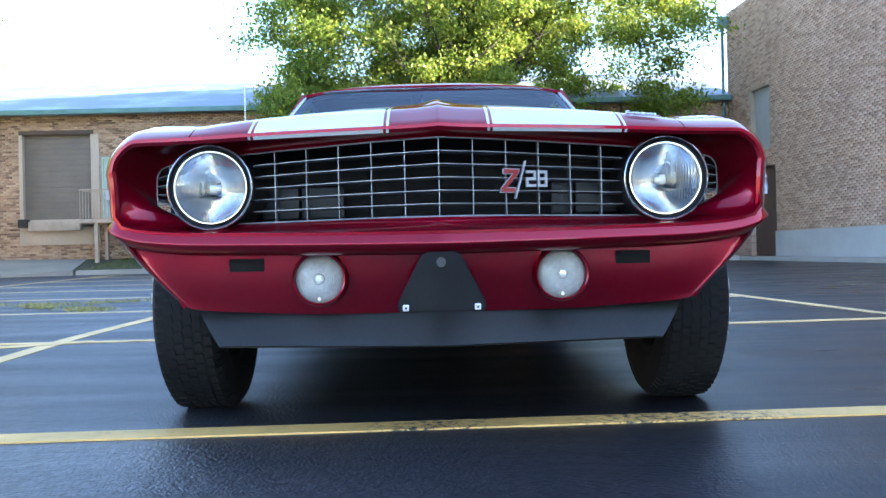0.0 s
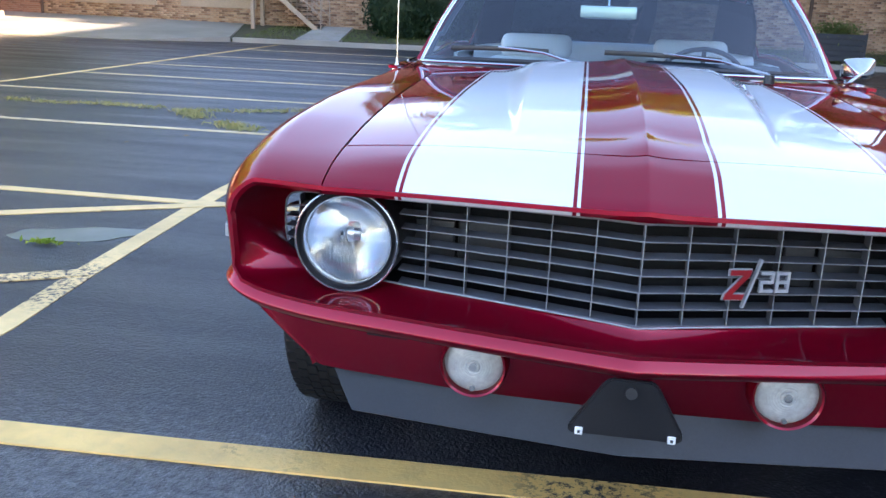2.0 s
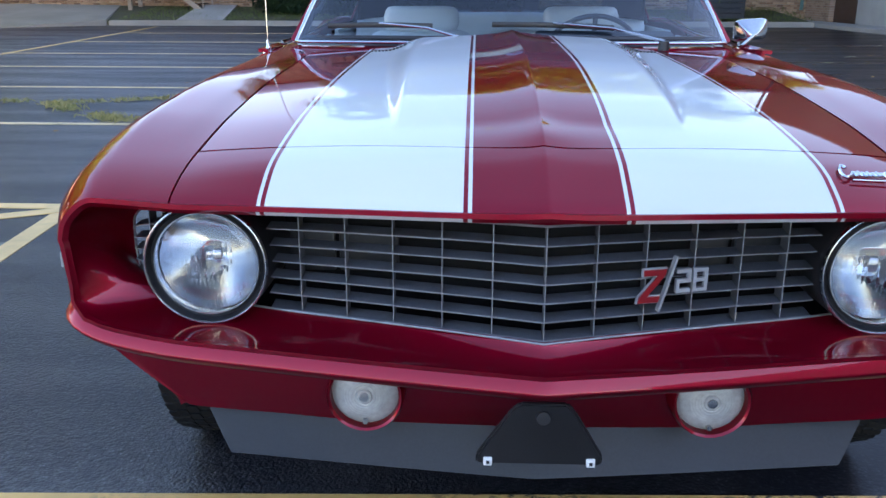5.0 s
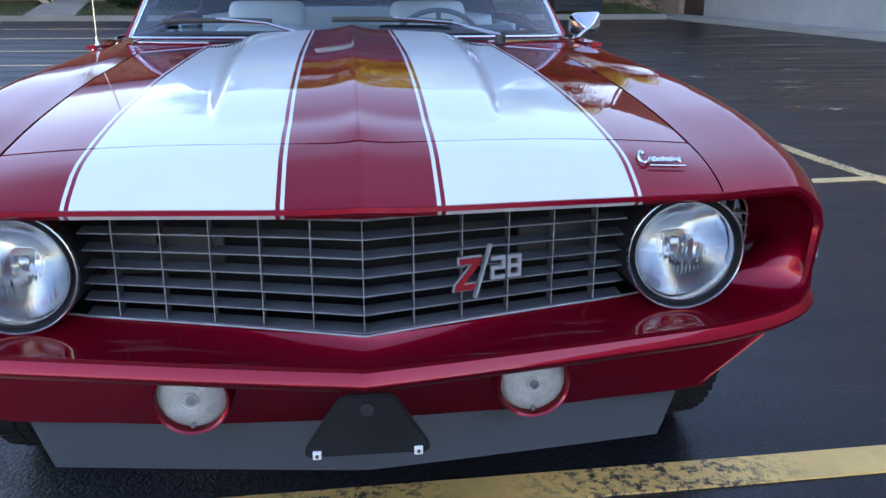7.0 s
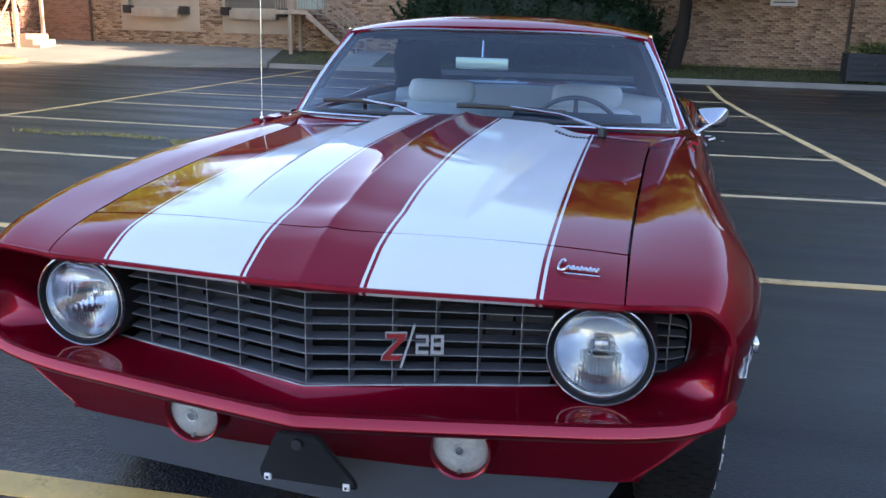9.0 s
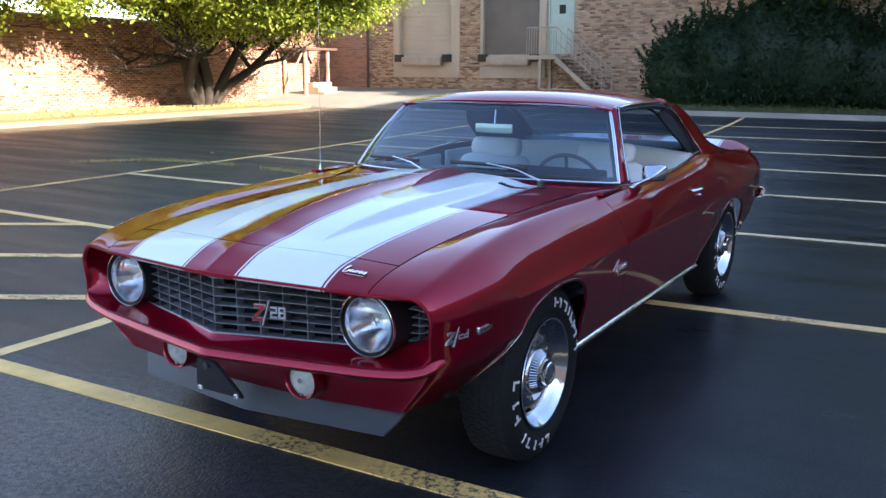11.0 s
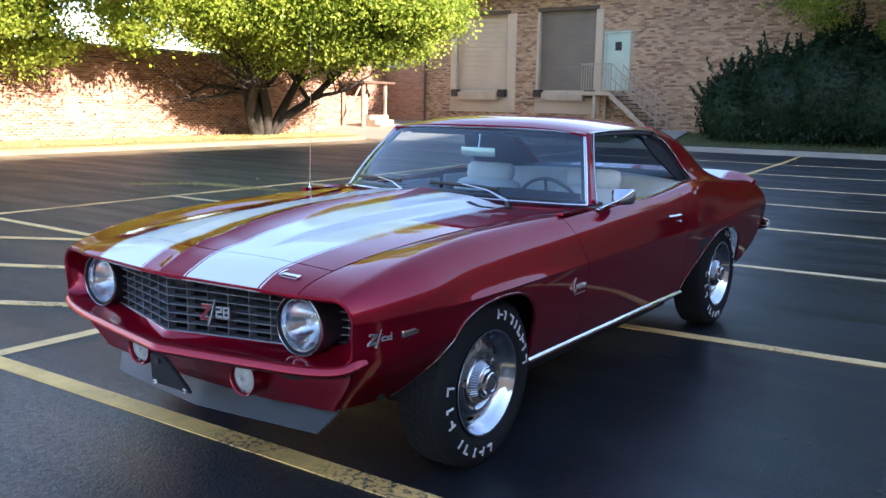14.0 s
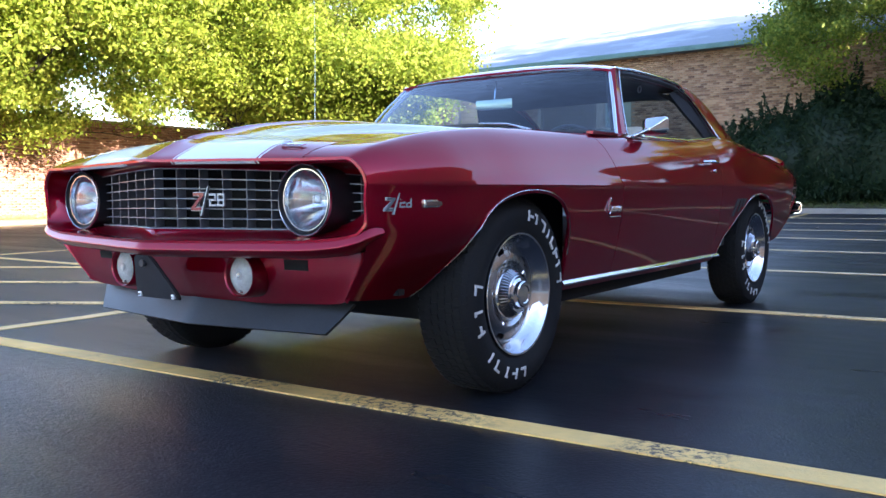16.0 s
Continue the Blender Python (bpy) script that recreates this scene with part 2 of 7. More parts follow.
    ln(m, v, med.inputs["Vector"])
    coarse = nd(m, "ShaderNodeTexNoise", Scale=70.0, Detail=3.0, Roughness=0.6)
    ln(m, v, coarse.inputs["Vector"])
    hgt = math_n(m, "ADD", hgt, math_n(m, "ADD", math_n(m, "MULTIPLY", med.outputs["Fac"], 1.2), math_n(m, "MULTIPLY", coarse.outputs["Fac"], 2.0)))
    b = nd(m, "ShaderNodeBump", Distance=0.006)
    ln(m, math_n(m, "ADD", math_n(m, "MULTIPLY", west_sheen, 0.42), 0.13), b.inputs["Strength"])
    ln(m, hgt, b.inputs["Height"])
    ln(m, b.outputs[0], bsdf(m).inputs["Normal"])
    return m


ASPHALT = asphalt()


def line_paint(name, a, wear, scuffs=()):
    m = mat(name, a, 0.65)
    v = world_coords(m)
    f = noise_fac(m, v, 3.0, 5, 0.35, 0.65)
    holes = noise_fac(m, v, 42.0, 6, 0.50, 0.56, 0.8)
    where = noise_fac(m, v, 1.1, 4, 0.72 - wear, 0.80 - wear)
    sx = nd(m, "ShaderNodeSeparateXYZ")
    ln(m, v, sx.inputs[0])
    for x, half in scuffs:
        near = nd(m, "ShaderNodeMapRange")
        near.interpolation_type = "SMOOTHSTEP"
        near.inputs["From Min"].default_value, near.inputs["From Max"].default_value = half, 0.25 * half
        ln(m, math_n(m, "ABSOLUTE", math_n(m, "SUBTRACT", sx.outputs[0], x)), near.inputs["Value"])
        where = math_n(m, "MAXIMUM", where, near.outputs[0])
    c = mix(m, f, a, tuple(0.78 * q for q in a))
    g = noise_fac(m, v, 14.0, 6, 0.45, 0.75)
    c = mix(m, math_n(m, "MULTIPLY", g, 0.2), c, (0.20, 0.17, 0.11))
    c = mix(m, math_n(m, "MULTIPLY", holes, where), c, (0.03, 0.03, 0.033))
    ln(m, c, bsdf(m).inputs["Base Color"])
    n = nd(m, "ShaderNodeTexNoise", Scale=95.0, Detail=4.0)
    ln(m, v, n.inputs["Vector"])
    bump(m, n.outputs["Fac"], 0.5, 0.003)
    return m


YELLOW = line_paint("yellow_line_paint", (0.82, 0.55, 0.22), 0.19)
YELLOW_FRONT = line_paint("scuffed_yellow_line_paint", (0.88, 0.55, 0.17), 0.10, ((-0.03, 0.26), (0.66, 0.42), (1.5, 0.2)))
PALE = line_paint("faded_line_paint", (0.66, 0.51, 0.28), 0.16)


def brick(name, a, b, mortar, dark=0.2):
    """Running-bond brickwork at true size; the wall's own x runs along it and z up."""
    m = mat(name, a, 0.85)
    t = nd(m, "ShaderNodeTexCoord")
    s = nd(m, "ShaderNodeSeparateXYZ")
    ln(m, t.outputs["Object"], s.inputs[0])
    c = nd(m, "ShaderNodeCombineXYZ")
    ln(m, s.outputs[0], c.inputs[0])
    ln(m, s.outputs[2], c.inputs[1])
    bt = nd(m, "ShaderNodeTexBrick", Scale=1.0)
    bt.inputs["Mortar Size"].default_value = 0.007
    bt.inputs["Brick Width"].default_value = 0.215
    bt.inputs["Row Height"].default_value = 0.072
    bt.inputs["Bias"].default_value = -0.1
    bt.inputs["Color1"].default_value = (*a, 1)
    bt.inputs["Color2"].default_value = (*b, 1)
    bt.inputs["Mortar"].default_value = (*mortar, 1)
    bt.offset = 0.5
    ln(m, c.outputs[0], bt.inputs["Vector"])
    # a share of darker, over-fired bricks
    bt2 = nd(m, "ShaderNodeTexBrick", Scale=1.0)
    bt2.inputs["Mortar Size"].default_value = 0.0
    bt2.inputs["Brick Width"].default_value = 0.215
    bt2.inputs["Row Height"].default_value = 0.072
    bt2.inputs["Color1"].default_value = (0, 0, 0, 1)
    bt2.inputs["Color2"].default_value = (1, 1, 1, 1)
    bt2.inputs["Bias"].default_value = 0.0
    ln(m, c.outputs[0], bt2.inputs["Vector"])
    dk = math_n(m, "GREATER_THAN", bt2.outputs["Color"], 0.80)
    v = coords(m)
    big = noise_fac(m, v, 0.35, 4, 0.3, 0.7)
    fine = noise_fac(m, v, 25.0, 4, 0.3, 0.7)
    col = mix(m, math_n(m, "MULTIPLY", dk, dark), bt.outputs["Color"], (0.05, 0.035, 0.03))
    col = mix(m, math_n(m, "MULTIPLY", big, 0.30), col, tuple(0.62 * q for q in a))
    col = mix(m, math_n(m, "MULTIPLY", fine, 0.25), col, tuple(0.7 * q for q in b))
    ln(m, col, bsdf(m).inputs["Base Color"])
    bump(m, math_n(m, "SUBTRACT", math_n(m, "MULTIPLY", fine, 0.3), bt.outputs["Fac"]), 0.6, 0.008)
    return m


BRICK_RED = brick("red_brick", (0.42, 0.22, 0.145), (0.26, 0.125, 0.085), (0.42, 0.35, 0.28), dark=0.2)
BRICK_WING = brick("brown_brick", (0.46, 0.30, 0.21), (0.30, 0.18, 0.125), (0.46, 0.40, 0.34), dark=0.12)
CONCRETE = mottled("pale_concrete", (0.36, 0.34, 0.305), (0.28, 0.265, 0.24), 0.85, 0.7, 40, 0.3)
TANCON = mottled("stained_tan_concrete", (0.33, 0.25, 0.18), (0.22, 0.16, 0.115), 0.85, 1.1, 40, 0.3)
CONC_BASE = mottled("grey_painted_base", (0.40, 0.40, 0.385), (0.33, 0.33, 0.315), 0.8, 0.8, 40, 0.25)
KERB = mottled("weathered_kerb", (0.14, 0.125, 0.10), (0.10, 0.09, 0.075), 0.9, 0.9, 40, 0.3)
DRIVE = mottled("driveway_concrete", (0.29, 0.265, 0.225), (0.22, 0.205, 0.175), 0.85, 0.5, 30, 0.3)
DRY_SOIL = mottled("dry_grass_soil", (0.30, 0.25, 0.12), (0.20, 0.18, 0.07), 0.95, 1.2, 30, 0.6)
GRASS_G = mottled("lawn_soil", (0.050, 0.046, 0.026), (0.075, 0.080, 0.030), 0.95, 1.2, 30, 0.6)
ROOF = mottled("blue_grey_roof_membrane", (0.10, 0.125, 0.165), (0.36, 0.41, 0.47), 0.5, 0.55, 12, 0.15, lo=0.46, hi=0.64)
GUTTER = mottled("green_copper_gutter", (0.10, 0.20, 0.19), (0.15, 0.27, 0.25), 0.6, 2, 30, 0.1)
# tan raised to carry the sun dapples that the tree crown blocks
DOCKDOOR = mottled("tan_dock_door", (0.54, 0.42, 0.32), (0.48, 0.37, 0.28), 0.6, 1.0, 30, 0.1)
DOCKDOOR2 = mottled("brown_dock_door", (0.21, 0.165, 0.135), (0.18, 0.14, 0.115), 0.6, 1.0, 30, 0.1)
MINT = mottled("pale_green_door_paint", (0.50, 0.58, 0.50), (0.44, 0.52, 0.45), 0.5, 2.0, 30, 0.05)
TANRAIL = mottled("tan_rail_paint", (0.46, 0.36, 0.28), (0.38, 0.29, 0.22), 0.6, 4.0, 40, 0.1)
PIPE = mottled("brown_pipe", (0.075, 0.045, 0.035), (0.10, 0.06, 0.045), 0.6, 3, 40, 0.1)
WOODDK = mottled("dark_planter_wood", (0.030, 0.034, 0.040), (0.045, 0.048, 0.055), 0.7, 4, 40, 0.3)
BARK = mottled("bark", (0.020, 0.016, 0.013), (0.038, 0.030, 0.024), 0.95, 4, 30, 0.8)


def leaf_mat(name, a, b, c, trans=0.45, gloss=0.06):
    m = bpy.data.materials.new(name)
    m.use_nodes = True
    n = m.node_tree.nodes
    n.remove(n["Principled BSDF"])
    g = n.new("ShaderNodeNewGeometry")
    ramp = n.new("ShaderNodeValToRGB")
    ramp.color_ramp.elements[0].color = (*a, 1)
    ramp.color_ramp.elements[1].color = (*c, 1)
    e = ramp.color_ramp.elements.new(0.55)
    e.color = (*b, 1)
    ln(m, g.outputs["Random Per Island"], ramp.inputs[0])
    df, tl, gl = n.new("ShaderNodeBsdfDiffuse"), n.new("ShaderNodeBsdfTranslucent"), n.new("ShaderNodeBsdfGlossy")
    gl.inputs["Roughness"].default_value = 0.45
    gl.inputs["Color"].default_value = (0.6, 0.6, 0.6, 1)
    m1, m2 = n.new("ShaderNodeMixShader"), n.new("ShaderNodeMixShader")
    m1.inputs[0].default_value, m2.inputs[0].default_value = trans, gloss
    ln(m, ramp.outputs[0], df.inputs[0])
    ln(m, ramp.outputs[0], tl.inputs[0])
    ln(m, df.outputs[0], m1.inputs[1])
    ln(m, tl.outputs[0], m1.inputs[2])
    ln(m, m1.outputs[0], m2.inputs[1])
    ln(m, gl.outputs[0], m2.inputs[2])
    ln(m, m2.outputs[0], n["Material Output"].inputs[0])
    return m


# tree leaf colours carry sun and shade: bright for lit crowns, darker for the third
LEAF_SUN = leaf_mat("sunlit_elm_leaves", (0.165, 0.245, 0.032), (0.30, 0.385, 0.052), (0.43, 0.47, 0.088), 0.70, 0.01)
LEAF_SHADE = leaf_mat("shaded_maple_leaves", (0.10, 0.155, 0.024), (0.18, 0.245, 0.035), (0.31, 0.33, 0.05), 0.55, 0.02)
LEAF_YEW = leaf_mat("yew_needles", (0.012, 0.026, 0.014), (0.020, 0.040, 0.020), (0.034, 0.060, 0.026), 0.1, 0.02)
LEAF_GRASS = leaf_mat("grass_blades", (0.07, 0.11, 0.02), (0.11, 0.15, 0.03), (0.17, 0.17, 0.05), 0.4)
LEAF_DRY = leaf_mat("dry_grass", (0.33, 0.29, 0.11), (0.42, 0.37, 0.16), (0.22, 0.24, 0.07), 0.35, 0.02)
LEAF_FALL = leaf_mat("fallen_leaves", (0.30, 0.17, 0.05), (0.40, 0.28, 0.09), (0.18, 0.11, 0.05), 0.2)
LEAF_PALE = leaf_mat("bleached_leaf_scraps", (0.40, 0.37, 0.24), (0.52, 0.49, 0.34), (0.30, 0.29, 0.15), 0.15)
PUDDLE = mottled("damp_patch", (0.10, 0.11, 0.105), (0.13, 0.135, 0.10), 0.42, 3.0, 40, 0.02)


def brick_piece(name, cols, per_object):
    """Fired brick, its colour drawn at random for each one, with grain and a broad weathering."""
    m = mat(name, cols[0], 0.86)
    if per_object:
        rnd = nd(m, "ShaderNodeObjectInfo").outputs["Random"]
    else:
        rnd = nd(m, "ShaderNodeNewGeometry").outputs["Random Per Island"]
    ramp = nd(m, "ShaderNodeValToRGB")
    el = ramp.color_ramp.elements
    el[0].color, el[1].color = (*cols[0], 1), (*cols[-1], 1)
    for i, q in enumerate(cols[1:-1]):
        el.new((i + 1) / (len(cols) - 1)).color = (*q, 1)
    ln(m, rnd, ramp.inputs[0])
    v = world_coords(m)
    big = noise_fac(m, v, 0.4, 5, 0.3, 0.7)
    fine = noise_fac(m, v, 35.0, 4, 0.3, 0.7)
    c = mix(m, math_n(m, "MULTIPLY", big, 0.25), ramp.outputs[0], tuple(0.6 * q for q in cols[0]))
    c = mix(m, math_n(m, "MULTIPLY", fine, 0.3), c, tuple(0.7 * q for q in cols[1]))
    ln(m, c, bsdf(m).inputs["Base Color"])
    bump(m, fine, 0.4, 0.006)
    return m


TAN = ((0.17, 0.092, 0.062), (0.385, 0.220, 0.135), (0.490, 0.295, 0.182), (0.560, 0.352, 0.218), (0.620, 0.415, 0.270))
REDB = ((0.13, 0.06, 0.045), (0.29, 0.14, 0.09), (0.36, 0.19, 0.125), (0.44, 0.26, 0.18))
WINGB = ((0.29, 0.175, 0.12), (0.44, 0.28, 0.19), (0.52, 0.34, 0.235), (0.60, 0.415, 0.30))
BRICKS = {k: (brick_piece(k + "_brickwork", c, False), brick_piece(k + "_brick_face", c, True)) for k, c in (("tan", TAN), ("red", REDB), ("wing", WINGB))}
MORTAR = mottled("pale_mortar", (0.42, 0.34, 0.255), (0.34, 0.28, 0.215), 0.9, 0.8, 50, 0.3)

# ---- mesh tools ----
def finish(ob, m, smooth=True, angle=None):
    if m is not None:
        ob.data.materials.append(m)
    if smooth:
        for f in ob.data.polygons:
            f.use_smooth = True
    if angle:
        ob.data.set_sharp_from_angle(angle=radians(angle))
    return ob


def part(name, bm, m, parent=None, label="", smooth=True, angle=35):
    """Links a bmesh as one mesh object, under a thing or a part if given."""
    me = bpy.data.meshes.new(name)
    bmesh.ops.recalc_face_normals(bm, faces=bm.faces)
    bm.to_mesh(me)
    bm.free()
    ob = new(name, me)
    finish(ob, m, smooth, angle)
    if parent is not None:
        ob.parent = parent
    if label:
        ob["label"] = label
    return ob


def raw(name, verts, faces, m, parent=None, label="", smooth=True, angle=None):
    me = bpy.data.meshes.new(name)
    me.from_pydata([tuple(v) for v in verts], [], faces)
    me.update()
    ob = new(name, me)
    finish(ob, m, smooth, angle)
    if parent is not None:
        ob.parent = parent
    if label:
        ob["label"] = label
    return ob


def thing(name, label, category, group="", m=None, kind=""):
    ob = new(name)
    ob.empty_display_size = 0.1
    if m is not None:
        ob.matrix_basis = m
    return tagged(ob, label, category, group, kind)


def add_box(bm, x0, x1, y0, y1, z0, z1, bevel=0.0):
    r = bmesh.ops.create_cube(bm, size=1)
    vs = r["verts"]
    bmesh.ops.scale(bm, vec=(x1 - x0, y1 - y0, z1 - z0), verts=vs)
    bmesh.ops.translate(bm, vec=((x0 + x1) / 2, (y0 + y1) / 2, (z0 + z1) / 2), verts=vs)
    if bevel:
        es = list({e for v in vs for e in v.link_edges})
        bmesh.ops.bevel(bm, geom=es, offset=bevel, segments=2, affect="EDGES", profile=0.6)
    return vs


def box(name, m, parent, x0, x1, y0, y1, z0, z1, bevel=0.0, label=""):
    bm = bmesh.new()
    add_box(bm, x0, x1, y0, y1, z0, z1, bevel)
    return part(name, bm, m, parent, label)


def add_tube(bm, pts, r, seg=8, closed=False, squash=1.0):
    """A round bar along the points; r may be one radius or one per point."""
    pts = [Vector(p) for p in pts]
    n = len(pts)
    rings = []
    up = Vector((0.0, 0.0, 1.0))
    for i, p in enumerate(pts):
        a = pts[(i - 1) % n] if (closed or i > 0) else p
        b = pts[(i + 1) % n] if (closed or i < n - 1) else p
        t = (b - a).normalized()
        side = t.cross(up)
        if side.length < 1e-3:
            side = t.cross(Vector((1.0, 0.0, 0.0)))
        side.normalize()
        nn = side.cross(t).normalized()
        rr = r[i] if isinstance(r, (list, tuple)) else r
        rings.append([bm.verts.new(p + (side * math.cos(k * 2 * math.pi / seg) + nn * math.sin(k * 2 * math.pi / seg) * squash) * rr) for k in range(seg)])
    m = n if closed else n - 1
    for i in range(m):
        A, B = rings[i], rings[(i + 1) % n]
        for k in range(seg):
            bm.faces.new((A[k], A[(k + 1) % seg], B[(k + 1) % seg], B[k]))
    if not closed:
        bm.faces.new(rings[0])
        bm.faces.new(list(reversed(rings[-1])))


def tube(name, pts, r, m, parent, seg=8, closed=False, label="", squash=1.0):
    bm = bmesh.new()
    add_tube(bm, pts, r, seg, closed, squash)
    return part(name, bm, m, parent, label, angle=50)


def lathe(name, prof, m, parent, seg=48, axis="y", at=(0, 0, 0), label="", angle=30):
    """Turns a profile of (along, radius) about an axis through at; radius 0 closes it."""
    verts, faces = [], []
    for a, r in prof:
        for k in range(seg):
            c, s = math.cos(2 * math.pi * k / seg) * r, math.sin(2 * math.pi * k / seg) * r
            q = {"y": (c, a, s), "x": (a, c, s), "z": (c, s, a)}[axis]
            verts.append((q[0] + at[0], q[1] + at[1], q[2] + at[2]))
    for i in range(len(prof) - 1):
        for k in range(seg):
            k2 = (k + 1) % seg
            faces.append((i * seg + k, i * seg + k2, (i + 1) * seg + k2, (i + 1) * seg + k))
    bm = bmesh.new()
    vs = [bm.verts.new(v) for v in verts]
    for f in faces:
        bm.faces.new([vs[i] for i in f])
    bmesh.ops.remove_doubles(bm, verts=bm.verts, dist=1e-5)
    return part(name, bm, m, parent, label, angle=angle)


def spline(xs, ys):
    """Smooth curve through a table."""
    xs, ys = np.array(xs, float), np.array(ys, float)
    d = np.diff(ys) / np.diff(xs)
    s = np.empty(len(xs))
    s[0], s[-1] = d[0], d[-1]
    for i in range(1, len(xs) - 1):
        s[i] = 0.0 if d[i - 1] * d[i] <= 0 else 2 * d[i - 1] * d[i] / (d[i - 1] + d[i])

    def f(x):
        x = min(max(x, xs[0]), xs[-1])
        i = min(int(np.searchsorted(xs, x, side="right")) - 1, len(xs) - 2)
        h = xs[i + 1] - xs[i]
        t = (x - xs[i]) / h
        return float(ys[i] * (2 * t**3 - 3 * t**2 + 1) + h * s[i] * (t**3 - 2 * t**2 + t) + ys[i + 1] * (3 * t**2 - 2 * t**3) + h * s[i + 1] * (t**3 - t**2))

    return f


def curve3(pts, n):
    """n points evenly spread along a smooth curve through pts."""
    p = np.array(pts, float)
    seg = np.linalg.norm(np.diff(p, axis=0), axis=1)
    t = np.concatenate([[0], np.cumsum(np.maximum(seg, 1e-6))])
    fs = [spline(t, p[:, k]) for k in range(p.shape[1])]
    return [tuple(f(u) for f in fs) for u in np.linspace(0, t[-1], n)]


def crisp(ob, deg=72):
    """Keeps the folded rims of a thickened panel sharp."""
    md = ob.modifiers.new("sharp_rims", "EDGE_SPLIT")
    md.split_angle = radians(deg)


def sheet(name, rows, m, parent, thick=0.006, label="", mirror_x=False, angle=40):
    """A grid of points as a panel with thickness; mirror_x adds the other half of the car in the same mesh."""
    bm = bmesh.new()
    halves = (1, -1) if mirror_x else (1,)
    for s in halves:
        vs = [[bm.verts.new((s * p[0], p[1], p[2])) for p in r] for r in rows]
        for i in range(len(vs) - 1):
            for j in range(len(vs[0]) - 1):
                q = (vs[i][j], vs[i][j + 1], vs[i + 1][j + 1], vs[i + 1][j])
                bm.faces.new(q if s > 0 else tuple(reversed(q)))
    bmesh.ops.remove_doubles(bm, verts=bm.verts, dist=2e-4)
    ob = part(name, bm, m, parent, label, angle=angle)
    if sum(f.normal.dot(f.center - Vector((0.0, 2.5, 0.42))) * f.area for f in ob.data.polygons) < 0:
        ob.data.flip_normals()
    if thick:
        md = ob.modifiers.new("thickness", "SOLIDIFY")
        md.thickness, md.offset = thick, -1.0
        crisp(ob)
    return ob


def flip(rows, s):
    return [[(s * p[0], p[1], p[2]) for p in r] for r in rows]

# ---- the car: nose towards -y, its driver's side towards +x ----
car = thing("car", "garnet red two-door muscle coupe with white hood stripes, parked on asphalt", "car", m=pose(0, 0, 0, 0, 0, 0.6))

# body tables along y
T_Y = (0.18, 0.26, 0.35, 0.60, 0.95, 1.30, 1.66, 2.10, 2.50, 2.85, 3.10, 3.40, 3.70, 4.10, 4.40, 4.62)
shoulder_z = spline(T_Y, (0.754, 0.786, 0.808, 0.852, 0.882, 0.891, 0.896, 0.898, 0.903, 0.926, 0.944, 0.936, 0.918, 0.892, 0.872, 0.858))
side_x = spline(T_Y, (0.762, 0.808, 0.842, 0.878, 0.890, 0.886, 0.888, 0.893, 0.896, 0.902, 0.908, 0.906, 0.902, 0.886, 0.866, 0.842))
hood_x = spline((0.18, 0.35, 0.60, 0.95, 1.30, 1.66, 2.0), (0.590, 0.592, 0.598, 0.610, 0.622, 0.640, 0.655))
inner_x = spline((1.6, 2.10, 2.50, 2.85, 3.10, 3.40, 3.70, 4.10, 4.40, 4.62), (0.785, 0.790, 0.792, 0.782, 0.760, 0.720, 0.672, 0.640, 0.625, 0.615))
peak_x = spline(T_Y, (0.712, 0.734, 0.745, 0.745, 0.738, 0.740, 0.762, 0.794, 0.808, 0.816, 0.826, 0.800, 0.770, 0.745, 0.725, 0.71))
hood_edge_z = spline((0.18, 0.26, 0.36, 0.60, 1.0, 1.4, 1.75, 1.95), (0.757, 0.790, 0.812, 0.842, 0.868, 0.880, 0.886, 0.888))
CREASE = 0.684
low_front = ((0.18, 0.37), (0.26, 0.362), (0.34, 0.356), (0.44, 0.350), (0.52, 0.346), (0.552, 0.348), (0.570, 0.366), (0.583, 0.39), (0.596, 0.425), (0.61, 0.46), (0.628, 0.50), (0.650, 0.545), (0.69, 0.595), (0.741, 0.630),
             (0.79, 0.649), (0.839, 0.661), (0.90, 0.669), (0.961, 0.671), (1.02, 0.668), (1.073, 0.660), (1.12, 0.647), (1.16, 0.628), (1.19, 0.604), (1.215, 0.574), (1.232, 0.535), (1.242, 0.49),
             (1.246, 0.44), (1.25, 0.315), (1.27, 0.305), (1.67, 0.305))
low_rear = ((2.85, 0.305), (2.90, 0.312), (2.93, 0.345), (2.967, 0.415), (3.03, 0.460), (3.10, 0.505), (3.17, 0.546), (3.24, 0.582), (3.33, 0.618), (3.43, 0.641), (3.54, 0.647), (3.65, 0.637),
            (3.75, 0.611), (3.84, 0.570), (3.89, 0.530), (3.92, 0.485), (3.94, 0.43), (3.955, 0.36), (4.0, 0.345), (4.14, 0.365), (4.26, 0.41), (4.39, 0.465), (4.48, 0.54), (4.55, 0.60), (4.62, 0.63))


def table(tab, y):
    return float(np.interp(y, [a for a, _ in tab], [b for _, b in tab]))


def lower_x(y, z):
    """Half width of the body side below the crease."""
    d = CREASE - z
    w = min(max((0.74 - y) / 0.10, 0.0), 1.0)
    tuck = float(np.interp(z, (0.33, 0.36, 0.39, 0.45, 0.50, 0.56, 0.684), (0.212, 0.186, 0.152, 0.092, 0.046, 0.010, 0.0)))
    return side_x(y) - 0.002 - (1 - w) * (0.055 * d + 0.36 * d * d) - w * tuck


